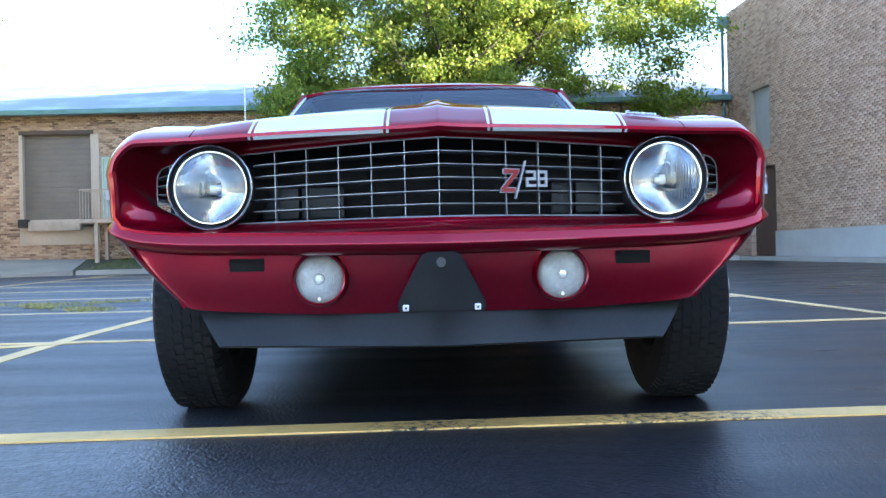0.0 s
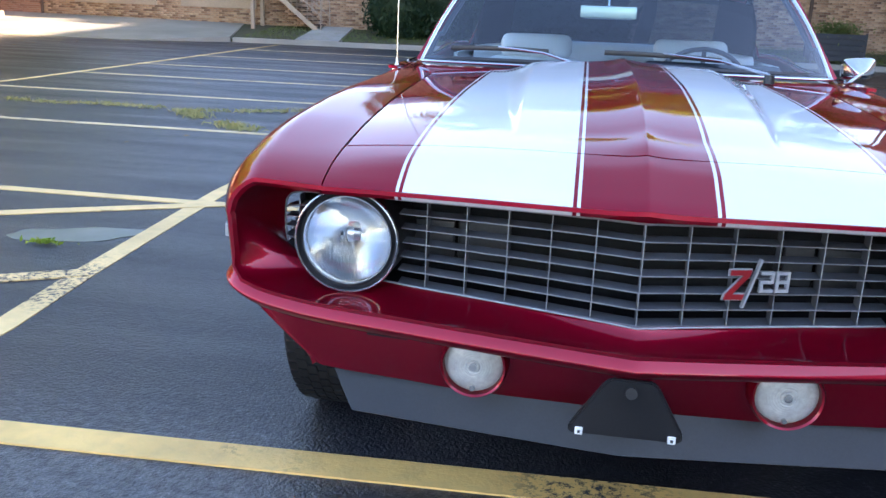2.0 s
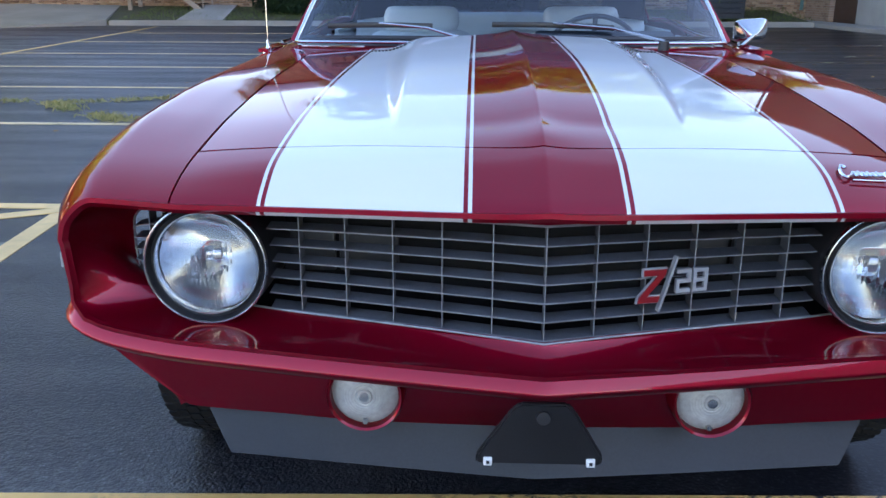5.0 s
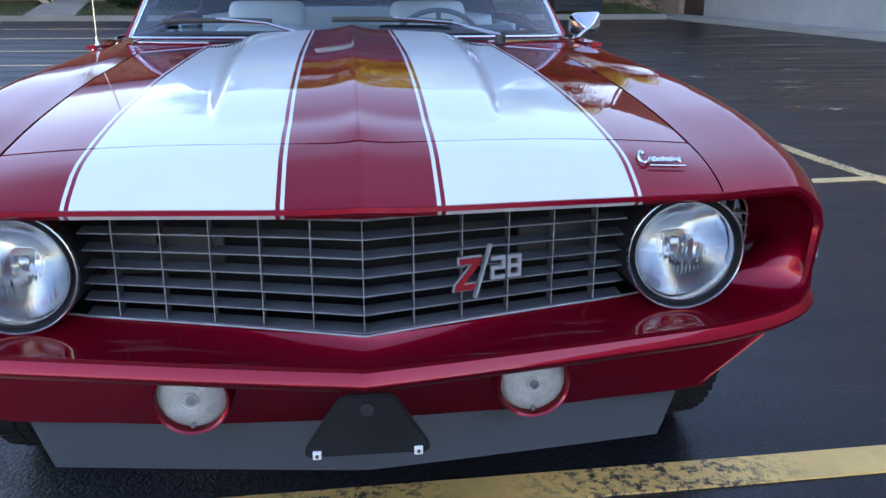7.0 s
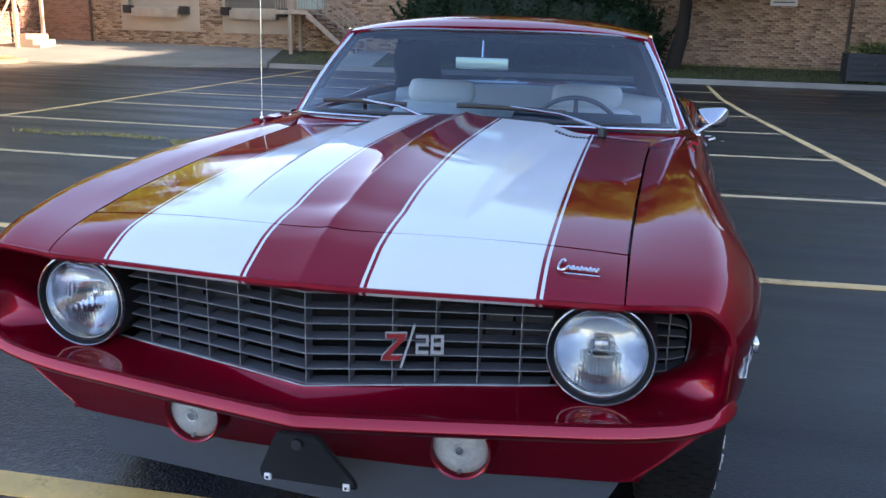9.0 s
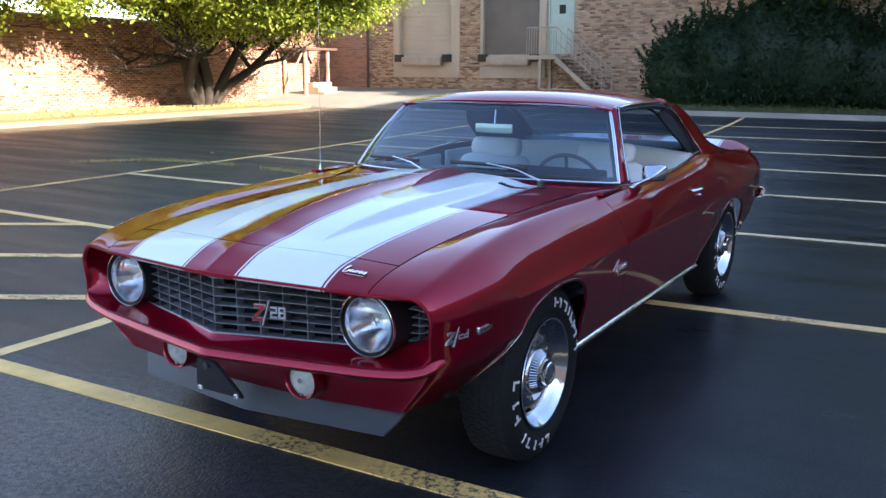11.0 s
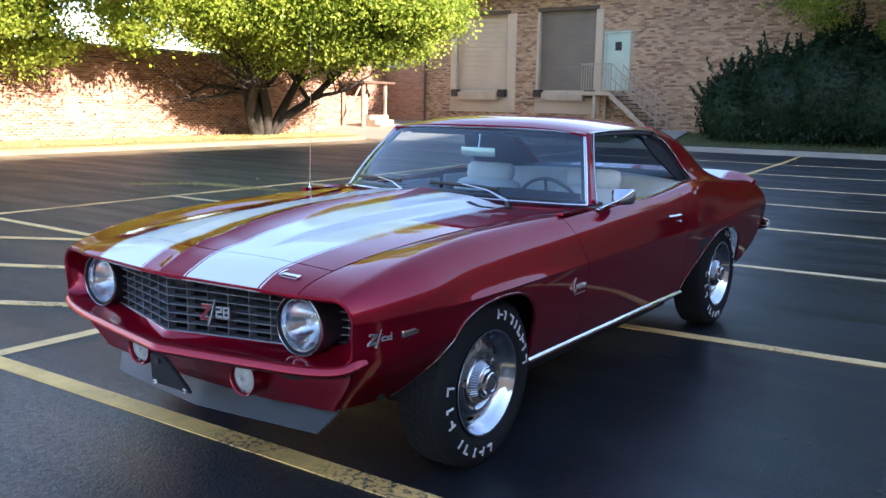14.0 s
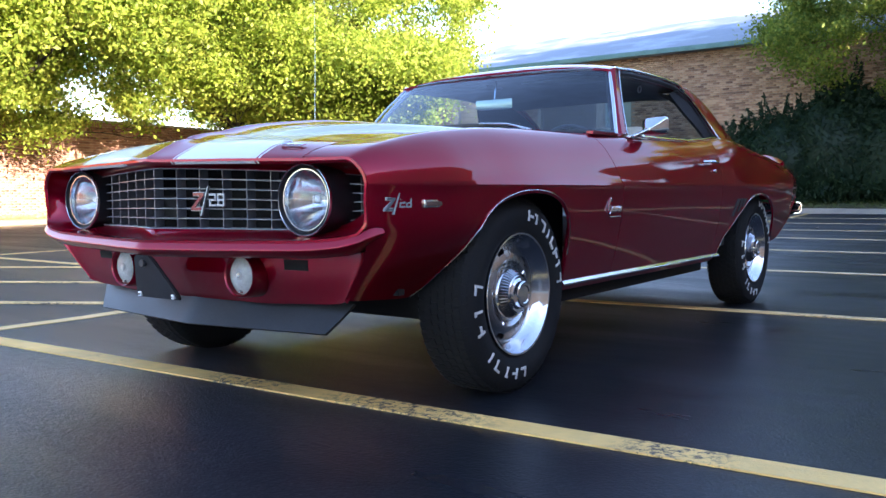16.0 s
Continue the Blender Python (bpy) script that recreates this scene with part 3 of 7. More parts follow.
flare = spline((0.18, 0.50, 0.64, 0.80, 1.05, 1.35, 1.70, 2.10, 2.60, 3.0, 3.35, 3.6, 3.8, 4.1, 4.6), (0.12, 0.18, 0.50, 0.85, 0.92, 0.82, 0.58, 0.40, 0.30, 0.30, 0.60, 0.75, 0.60, 0.30, 0.2))


def section(y, z_low, n_top=16, n_low=14, edge_z=None):
    """Half of a body section at y, from the inner top edge over the shoulder and down the side."""
    sx, sz, ix, px = side_x(y), shoulder_z(y), inner_x(y) if edge_z is None else hood_x(y), peak_x(y)
    ez = sz - 0.004 if edge_z is None else edge_z
    k = flare(y)
    H, W = sz - CREASE, sx - 0.034 * k - px
    ctl = [(ix, ez), (ix + 0.45 * (px - ix), ez + 0.62 * (sz - ez)), (px, sz - 0.01 * H), (px + 0.25 * W, sz - 0.075 * H), (px + 0.50 * W, sz - 0.20 * H),
           (px + 0.77 * W, CREASE + 0.59 * H), (px + 0.96 * W, CREASE + 0.36 * H), (sx - 0.021 * k, CREASE + 0.17 * H), (sx, CREASE + 0.02 * H)]
    top = curve3(ctl, n_top)
    zc = min(CREASE - 0.003, 9)
    zl = min(z_low, zc - 0.002)
    low = [(lower_x(y, z) + (0.004 if k == n_low - 1 and z_low > 0.33 else 0), z) for k, z in enumerate(np.linspace(zc, zl, n_low))]
    return top + low


def side_panel(ys, front, rear, tab, edge=None, n_top=16, n_low=14, roll=False):
    """Grid of a side panel; front and rear give the cut's y for a place s (0 top inner, 1 bottom) and height z on the panel."""
    n = n_top + n_low
    y0, y1 = ys[0], ys[-1]
    first = section(y0, table(tab, y0), n_top, n_low, edge(y0) if edge else None)
    last = section(y1, table(tab, y1), n_top, n_low, edge(y1) if edge else None)
    rows = []
    for y in ys:
        r = []
        for j in range(n):
            s = 0.517 * j / (n_top - 1) if j < n_top else 0.517 + 0.483 * (j - n_top + 1) / n_low
            f, b = front(s, first[j][1]), rear(s, last[j][1])
            yy = f + (y - y0) * (b - f) / (y1 - y0)
            q = section(yy, table(tab, yy), n_top, n_low, edge(yy) if edge else None)[j]
            if roll and j < n_top and yy - f < 0.25:      # the lip stays level as it sweeps back
                yh = yy - (f - 0.188) * (1 - (yy - f) / 0.25)
                q = (q[0], section(yh, table(tab, yh), n_top, n_low, edge(yh))[j][1])
            drop = 0.007 * max(0.0, 1 - (yy - f) / 0.024) ** 2 if roll else 0.0
            r.append((q[0] - drop * min(1.0, s * 2.2), yy, q[1] - drop * max(0.0, 1 - s * 2.2)))
        rows.append(r)
    return rows


def door_line(z):
    """The slanting cut between fender and door."""
    return float(np.interp(z, (0.60, 0.68, 0.78, 0.86, 0.90), (1.668, 1.664, 1.630, 1.600, 1.590)))


def cut_at(ys_at, s):
    return float(np.interp(s, [a for a, _ in ys_at], [b for _, b in ys_at]))


GAP = 0.0028
ys_f = sorted({a for a, _ in low_front if 0.18 <= a <= 1.25} | {0.1835, 0.187, 0.191, 0.196, 0.203, 0.225, 0.30, 0.40, 0.48, 1.3, 1.36, 1.44, 1.52, 1.60, 1.662})
front_cut = ((0.0, 0.188), (0.12, 0.202), (0.30, 0.220), (0.45, 0.227), (0.62, 0.229), (0.72, 0.236), (0.82, 0.268), (1.0, 0.308))
ys_d = [1.67 + (2.845 - 1.67) * k / 18 for k in range(19)]
rear_cut = ((0.0, 2.86), (0.3, 2.855), (1.0, 2.85))
ys_q = sorted({a for a, _ in low_rear} | {3.0, 3.3, 3.48, 4.07, 4.2, 4.33, 4.44, 4.58})
tail_cut = ((0.0, 4.555), (0.25, 4.585), (0.5, 4.61), (0.7, 4.615), (1.0, 4.60))


for s in (1, -1):
    rows = side_panel(ys_f, lambda u, z: cut_at(front_cut, u), lambda u, z: door_line(z) - GAP * 0.6, low_front, hood_edge_z, 28, 14, True)
    fender_front = rows[0]
    fender = sheet("front_fender", flip(rows, s), PAINT, car, 0.010)
    # thin bright lip round the wheel opening
    lip = [(lower_x(y, z) + 0.003, y, z) for y, z in curve3([q for q in low_front if 0.552 <= q[0] <= 1.247], 60)]
    tube("wheel_opening_lip", [(s * a, b, c) for a, b, c in lip], 0.0016, STEEL, fender, 6)
    rows = side_panel(ys_d, lambda u, z: door_line(z) + GAP * 0.6,
                      lambda u, z: cut_at(rear_cut, u) - GAP * 0.5, ((1.6, 0.305), (2.9, 0.305)))
    door = sheet("door", flip(rows, s), PAINT, car, 0.012)
    # push-button handle and lock
    hx = side_x(2.68) - 0.004
    tube("door_handle", [(s * (hx - 0.004), 2.575, 0.803), (s * (hx + 0.022), 2.60, 0.806), (s * (hx + 0.026), 2.66, 0.806), (s * (hx + 0.024), 2.70, 0.804), (s * (hx - 0.002), 2.715, 0.802)],
         [0.008, 0.009, 0.010, 0.011, 0.010], CHROME, door, 8, squash=0.8)
    lathe("door_lock", [(0.0, 0.0), (0.0, 0.009), (-0.012, 0.009)], CHROME, door, 14, "x", (s * (side_x(2.74) + 0.001 + (0.0 if s > 0 else 0.012)), 2.742, 0.762))
    rows = side_panel(ys_q, lambda u, z: cut_at(rear_cut, u) + GAP * 0.5, lambda u, z: cut_at(tail_cut, u), low_rear)
    quarter = sheet("quarter_panel", flip(rows, s), PAINT, car, 0.010)
    lip = [(lower_x(y, z) + 0.003, y, z) for y, z in curve3([q for q in low_rear if 2.93 <= q[0] <= 3.955], 50)]
    tube("wheel_opening_lip", [(s * a, b, c) for a, b, c in lip], 0.0016, STEEL, quarter, 6)
    # three slanted dark louvres ahead of the rear wheel
    for k in range(3):
        y0 = 3.092 + 0.062 * k
        zt, zb = 0.622, 0.530 + 0.024 * k
        dy = 0.65 * (zt - zb)
        bm = bmesh.new()
        a = [(lower_x(y0, zt) + 0.001, y0, zt), (lower_x(y0, zt) + 0.001, y0 + 0.048, zt), (lower_x(y0, zb) + 0.001, y0 + 0.026 - dy, zb), (lower_x(y0, zb) + 0.001, y0 - dy, zb)]
        v0 = [bm.verts.new((s * (q[0] - 0.006), q[1], q[2])) for q in a]
        v1 = [bm.verts.new((s * (q[0] + 0.004), q[1], q[2])) for q in a]
        bm.faces.new(v0), bm.faces.new(v1)
        for i in range(4):
            bm.faces.new((v0[i], v0[(i + 1) % 4], v1[(i + 1) % 4], v1[i]))
        part("louvre", bm, BLACK, quarter, "black slanted louvre")
    # rocker: bright moulding over a dark sill
    yy = np.linspace(1.262, 2.955, 24)
    bm = bmesh.new()
    prof = ((-0.006, 0.348), (0.008, 0.340), (0.013, 0.333), (0.012, 0.328), (-0.006, 0.326))
    g = [[bm.verts.new((s * (lower_x(y, z) + d), y, z - 0.004)) for d, z in prof] for y in yy]
    for i in range(len(g) - 1):
        for j in range(4):
            bm.faces.new((g[i][j], g[i][j + 1], g[i + 1][j + 1], g[i + 1][j]))
    part("rocker_moulding", bm, CHROME, car, "bright metal rocker moulding")
    box("sill", DARK, car, *sorted((s * 0.60, s * 0.765)), 1.26, 2.95, 0.245, 0.318, 0.02)


# hood with raised rear-facing scoop
def seam_y(x):
    return 0.268 + 0.150 * abs(x)


def lip_y(x):
    return 0.108 + 0.145 * abs(x) ** 1.15


def hood_z(x, y):
    ax = abs(x)
    ix = hood_x(y)
    e = hood_edge_z(y)
    u = min(ax / ix, 1.0)
    crown = float(np.interp(y, (0.187, 0.25, 0.28, 0.6, 1.2, 1.9), (0.008, 0.034, 0.040, 0.032, 0.026, 0.024)))
    z = e + crown * (1 - u * u)
    ridge = float(np.interp(y, (0.18, 0.24, 0.32, 0.8, 1.7), (0.004, 0.012, 0.017, 0.019, 0.015)))
    z += ridge * math.exp(-ax / 0.048)
    # scoop: side edge at about 0.27, rising towards the windscreen
    xe = float(np.interp(y, (0.42, 1.0, 1.62), (0.245, 0.260, 0.268)))
    hgt = spline((0.40, 0.45, 0.60, 0.95, 1.35, 1.66), (0.0, 0.006, 0.018, 0.029, 0.031, 0.031))(y)
    w = float(np.interp(y, (0.42, 0.6, 1.0, 1.6), (0.014, 0.036, 0.072, 0.125)))
    t = min(max((xe + w - ax) / w, 0.0), 1.0)
    z += hgt * (t * t * (3 - 2 * t)) * (1.0 + 0.12 * (1 - min(ax / xe, 1.0)))
    return z


def hood_rear(x):
    ax = abs(x)
    return 1.655 - 0.12 * ax * ax if ax < 0.285 else 1.645 + 0.10 * min(1.0, (ax - 0.285) / 0.05) * 0.45 - 0.10 * max(0.0, ax - 0.46)


xs_h = sorted(set([k / 40 * 0.62 for k in range(41)]) | {0.004, 0.009, 0.022, 0.036} | {0.236 + 0.0055 * k for k in range(20)})
xn = [x / xs_h[-1] for x in xs_h]
rows = []
for k in range(61):
    v = k / 60
    r = []
    for u in xn:
        x0 = u * 0.61
        y = (seam_y(x0) + GAP * 0.5) * (1 - v) + hood_rear(x0) * v
        x = u * (hood_x(y) - 2.2 * GAP)
        r.append((x, y, hood_z(x, y)))
    rows.append(r)
hood = sheet("hood", rows, PAINT_STRIPE, car, 0.012, "garnet red hood with two white stripes and raised scoop", True, 50)
# louvred strips beside the scoop at the rear of the hood
for s in (1, -1):
    for k in range(10):
        x = 0.322 + 0.0115 * k
        yl = 1.535 + 0.35 * (x - 0.322)
        z = max(hood_z(x + 0.0035, yl), hood_z(x, yl + 0.028))
        box("hood_louvre", BLACK, hood, *sorted((s * x, s * (x + 0.0070))), yl, yl + 0.030, z - 0.006, z + 0.0030)
# header panel ahead of the hood
rows = []
for k in range(15):
    v = k / 14
    r = []
    for u in sorted({j / 30 for j in range(31)} | {0.007, 0.015, 0.05}):
        x0 = u * 0.587
        a, b = lip_y(x0), seam_y(x0) - GAP * 0.5
        y = a + (b - a) * v
        roll = max(0.0, 1 - v / 0.14)
        z = hood_z(x0, y + (lip_y(0.587) - a) * (1 - v)) - 0.007 * roll * roll
        r.append((x0, y, z))
    rows.append(r)
sheet("header_panel", rows, PAINT_STRIPE, car, 0.010, "", True, 50)

# front surround: from the lip and fender edges back to the grille opening
inner = [(0, 0.150, 0.744), (0.11, 0.180, 0.742), (0.28, 0.226, 0.736), (0.44, 0.268, 0.729), (0.57, 0.310, 0.722), (0.655, 0.344, 0.716), (0.703, 0.366, 0.706), (0.719, 0.374, 0.682), (0.721, 0.376, 0.640),
         (0.716, 0.373, 0.602), (0.696, 0.364, 0.572), (0.64, 0.342, 0.561), (0.56, 0.312, 0.560), (0.44, 0.270, 0.559), (0.28, 0.222, 0.560), (0.12, 0.172, 0.561), (0, 0.136, 0.560)]
bump_path = [(0, 0.084, 0.526), (0.12, 0.103, 0.527), (0.28, 0.129, 0.529), (0.44, 0.155, 0.532), (0.58, 0.178, 0.535), (0.70, 0.203, 0.544), (0.760, 0.220, 0.557), (0.786, 0.235, 0.567), (0.799, 0.256, 0.573), (0.804, 0.278, 0.575)]
edge = [(abs(x), y, z) for x, y, z in fender_front if z > 0.59]
oc = curve3(rows[0], 26) + curve3(edge, 44) + curve3([(0.778, 0.230, 0.580)] + list(reversed(bump_path[:7])), 26)
ic = curve3(inner[:5], 26) + curve3(inner[4:13], 46)[1:-1] + curve3(inner[12:], 26)
rows = []
for k in range(13):
    t = k / 12
    e = 1 - (1 - t) ** 1.7
    r = []
    for a, b in zip(oc, ic):
        q = [a[i] + (b[i] - a[i]) * t ** 1.5 for i in range(3)]
        q[1] = a[1] + (b[1] - a[1]) * e
        r.append(tuple(q))
    rows.append(r)
sheet("front_surround", rows, PAINT, car, 0.008, "", True, 60)

# body-coloured bumper
pc = curve3(bump_path, 44)
prof = [(0.010, 0.0010), (0.006, 0.0), (0.0045, -0.0010), (0.0030, -0.0035), (-0.0020, -0.0130), (-0.0075, -0.0240), (-0.0084, -0.0268), (-0.0080, -0.0292), (-0.0055, -0.0325), (0.002, -0.0395), (0.012, -0.0460), (0.030, -0.052), (0.075, -0.054), (0.150, -0.050)]
rows = []
for i, p in enumerate(pc):
    a, b = pc[max(i - 1, 0)], pc[min(i + 1, len(pc) - 1)]
    tx, ty = (b[0] - a[0], b[1] - a[1]) if i else (1.0, 0.0)
    L = math.hypot(tx, ty)
    nx, ny = ty / L, -tx / L
    if i == 0:
        nx, ny = 0.0, -1.0
    drop = float(np.interp(p[1], (0.19, 0.215, 0.25, 0.278), (1.0, 0.97, 0.80, 0.66)))
    rows.append([(max(p[0] - nx * d, 0.0) if i == 0 else p[0] - nx * d, p[1] - ny * d, p[2] + h * drop) for d, h in prof])
sheet("front_bumper", rows, PAINT, car, 0.008, "", True, 50)

# lower valance with two slots
tp = curve3([(0, 0.226, 0.484), (0.28, 0.252, 0.484), (0.50, 0.278, 0.484), (0.60, 0.292, 0.490), (0.66, 0.300, 0.497), (0.722, 0.304, 0.506)], 60)
bt = curve3([(0, 0.290, 0.330), (0.28, 0.300, 0.330), (0.50, 0.314, 0.340), (0.575, 0.318, 0.347), (0.640, 0.316, 0.357)], 60)
seam_p = sorted(((abs(x), y, z) for x, y, z in fender_front if z < 0.66), key=lambda q: q[2])
seam_z = [q[2] for q in seam_p]
bm = bmesh.new()
NV = 18
for s in (1, -1):
    g = []
    for i, (a, b) in enumerate(zip(tp, bt)):
        w = max(0.0, (i / 59 - 0.62) / 0.38) ** 2
        col = []
        for t in [k / NV for k in range(NV + 1)]:
            q = Vector((a[0] + (b[0] - a[0]) * t, a[1] + (b[1] - a[1]) * t - 0.010 * math.sin(math.pi * t), a[2] + (b[2] - a[2]) * t))
            f = Vector((np.interp(q.z, seam_z, [p[0] for p in seam_p]) - 0.003, np.interp(q.z, seam_z, [p[1] for p in seam_p]), q.z))
            q = q.lerp(f, w)
            col.append(bm.verts.new((s * q.x, q.y, q.z)))
        g.append(col)
    for i in range(59):
        for j in range(NV):
            q = (g[i][j], g[i][j + 1], g[i + 1][j + 1], g[i + 1][j])
            bm.faces.new(q if s > 0 else tuple(reversed(q)))
bmesh.ops.remove_doubles(bm, verts=bm.verts, dist=2e-4)
valance = part("front_valance", bm, PAINT, car, angle=50)
md = valance.modifiers.new("thickness", "SOLIDIFY")
md.thickness, md.offset = 0.012, 1.0
crisp(valance)
# slots are near-black slabs on the skin, the shade of openings painted in
for s in (1, -1):
    bm = bmesh.new()
    rows = []
    for x in np.linspace(0.432, 0.520, 9):
        r = []
        for z in (0.472, 0.455, 0.440):
            y = min((Vector((a[0] + (b[0] - a[0]) * (a[2] - z) / (a[2] - b[2]) - x, 0, a[1] + (b[1] - a[1]) * (a[2] - z) / (a[2] - b[2]) - 0.010 * math.sin(math.pi * (a[2] - z) / (a[2] - b[2])))) for a, b in zip(tp, bt)), key=lambda q: abs(q.x)).z
            r.append((s * x, y - 0.0022, z))
        rows.append(r)
    g = [[bm.verts.new(p) for p in r] for r in rows]
    h = [[bm.verts.new((p[0], p[1] + 0.02, p[2])) for p in r] for r in rows]
    for i in range(8):
        for k in range(2):
            bm.faces.new((g[i][k], g[i][k + 1], g[i + 1][k + 1], g[i + 1][k]))
        bm.faces.new((g[i][0], g[i + 1][0], h[i + 1][0], h[i][0]))
        bm.faces.new((g[i][2], h[i][2], h[i + 1][2], g[i + 1][2]))
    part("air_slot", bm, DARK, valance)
# air dam below it
rows = []
for u in np.linspace(0, 1, 24):
    x = 0.620 * u
    x2 = 0.557 * u
    yt, yb = 0.293 + 0.074 * u ** 1.1, 0.246 + 0.061 * u ** 1.1
    zt, zb = 0.341 + 0.001 * u, 0.251 + 0.005 * u
    rows.append([(x + (x2 - x) * t, yt + (yb - yt) * t, zt + (zb - zt) * t - 0.003 * math.sin(math.pi * t)) for t in (0, 0.25, 0.5, 0.75, 0.95, 1.0)])
sheet("air_dam", rows, AIRDAM, car, 0.010, "charcoal plastic air dam", True, 50)

# plate bracket: black tapering plate with two white clips
bm = bmesh.new()
out = [(-0.036, 0.479), (0.036, 0.479), (0.048, 0.466), (0.102, 0.362), (0.102, 0.340), (-0.102, 0.340), (-0.102, 0.362), (-0.048, 0.466)]
v0 = [bm.verts.new((x, 0.088 + (0.479 - z) * 0.42, z)) for x, z in out]
v1 = [bm.verts.new((x, 0.102 + (0.479 - z) * 0.42, z)) for x, z in out]
bm.faces.new(v0), bm.faces.new(list(reversed(v1)))
for i in range(8):
    bm.faces.new((v0[i], v0[(i + 1) % 8], v1[(i + 1) % 8], v1[i]))
bmesh.ops.bevel(bm, geom=[e for e in bm.edges], offset=0.004, segments=2, affect="EDGES")
bracket = part("plate_bracket", bm, BLACK, car, "empty black plate bracket with white clips")
for x in (-0.083, 0.083):
    box("clip", WHITEP, bracket, x - 0.0072, x + 0.0072, 0.135, 0.143, 0.3435, 0.358, 0.002, "white plastic clip")
    box("clip_slot", BLACK, bracket, x - 0.0025, x + 0.0025, 0.1325, 0.137, 0.348, 0.353)
lathe("bolt", [(0.0, 0.0), (0.0, 0.011), (0.012, 0.012)], BLACK, bracket, 12, "y", (0, 0.088, 0.455))

# grille: v-shaped egg crate
grille = new("grille")
grille.parent = car
grille["label"] = "dark grey egg-crate grille with silver edges"


def grille_y(x):
    return 0.142 + 0.285 * abs(x)


g_top = spline((0, 0.11, 0.28, 0.44, 0.57, 0.64, 0.69, 0.725), (0.744, 0.742, 0.736, 0.729, 0.722, 0.717, 0.709, 0.690))
g_bot = spline((0, 0.12, 0.28, 0.44, 0.56, 0.63, 0.68, 0.725), (0.560, 0.560, 0.560, 0.559, 0.559, 0.561, 0.566, 0.590))
cols = [0.0797 * k for k in range(6)] + [0.678]
for k in range(0, 6):                                   # horizontal bars
    t = k / 6
    bm, bm2 = bmesh.new(), bmesh.new()
    for s in (1, -1):
        for x0, x1, n in ((0.0, 0.456, 20), (0.645, 0.712, 6)):      # inboard and outboard of the lamp
            pts = [(x, grille_y(x), g_bot(x) + (g_top(x) - g_bot(x)) * t) for x in np.linspace(x0, x1, n)]
            g = [[bm.verts.new((s * x, y + d, z + h)) for d, h in ((0.002, 0.0010), (0.036, 0.0030), (0.036, -0.003), (0.002, -0.0010))] for x, y, z in pts]
            e = [[bm2.verts.new((s * x, y + d, z + h)) for d, h in ((-0.0015, 0.0008), (0.002, 0.0008), (0.002, -0.0008), (-0.0015, -0.0008))] for x, y, z in pts]
            for q, b in ((g, bm), (e, bm2)):
                for i in range(len(q) - 1):
                    for j in range(4):
                        b.faces.new((q[i][j], q[i][(j + 1) % 4], q[i + 1][(j + 1) % 4], q[i + 1][j]))
    bar = part("horizontal_bar", bm, GRILLE, grille, angle=30)
    part("bar_edge", bm2, BARS, bar, "silver bar edge", angle=30)
for x in sorted({s * c for c in cols if not 0.47 < c < 0.62 for s in (1, -1)}):  # upright bars
    y, z0, z1 = grille_y(x), g_bot(abs(x)) + 0.002, g_top(abs(x)) - 0.002
    bm = bmesh.new()
    add_box(bm, x - 0.0008, x + 0.0008, y + 0.003, y + 0.034, z0, z1)
    bar = part("upright_bar", bm, GRILLE, grille)
    box("bar_edge", BARS, bar, x - 0.0007, x + 0.0007, y - 0.0005, y + 0.003, z0, z1)
loop = [(x, y - 0.006, z) for x, y, z in ic]
tube("grille_rim", loop + [(-x, y, z) for x, y, z in reversed(loop[1:-1])], 0.0019, BARS, grille, 6, True, "silver grille rim")
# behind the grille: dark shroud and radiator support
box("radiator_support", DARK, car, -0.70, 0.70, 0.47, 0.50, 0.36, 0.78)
for x0, x1, z0, z1 in ((-0.465, -0.369, 0.574, 0.655), (-0.361, -0.25, 0.574, 0.655), (0.30, 0.357, 0.574, 0.655), (0.365, 0.474, 0.574, 0.655)):
    box("radiator_panel", BACKING, car, x0, x1, 0.43, 0.445, z0, z1, 0.004)

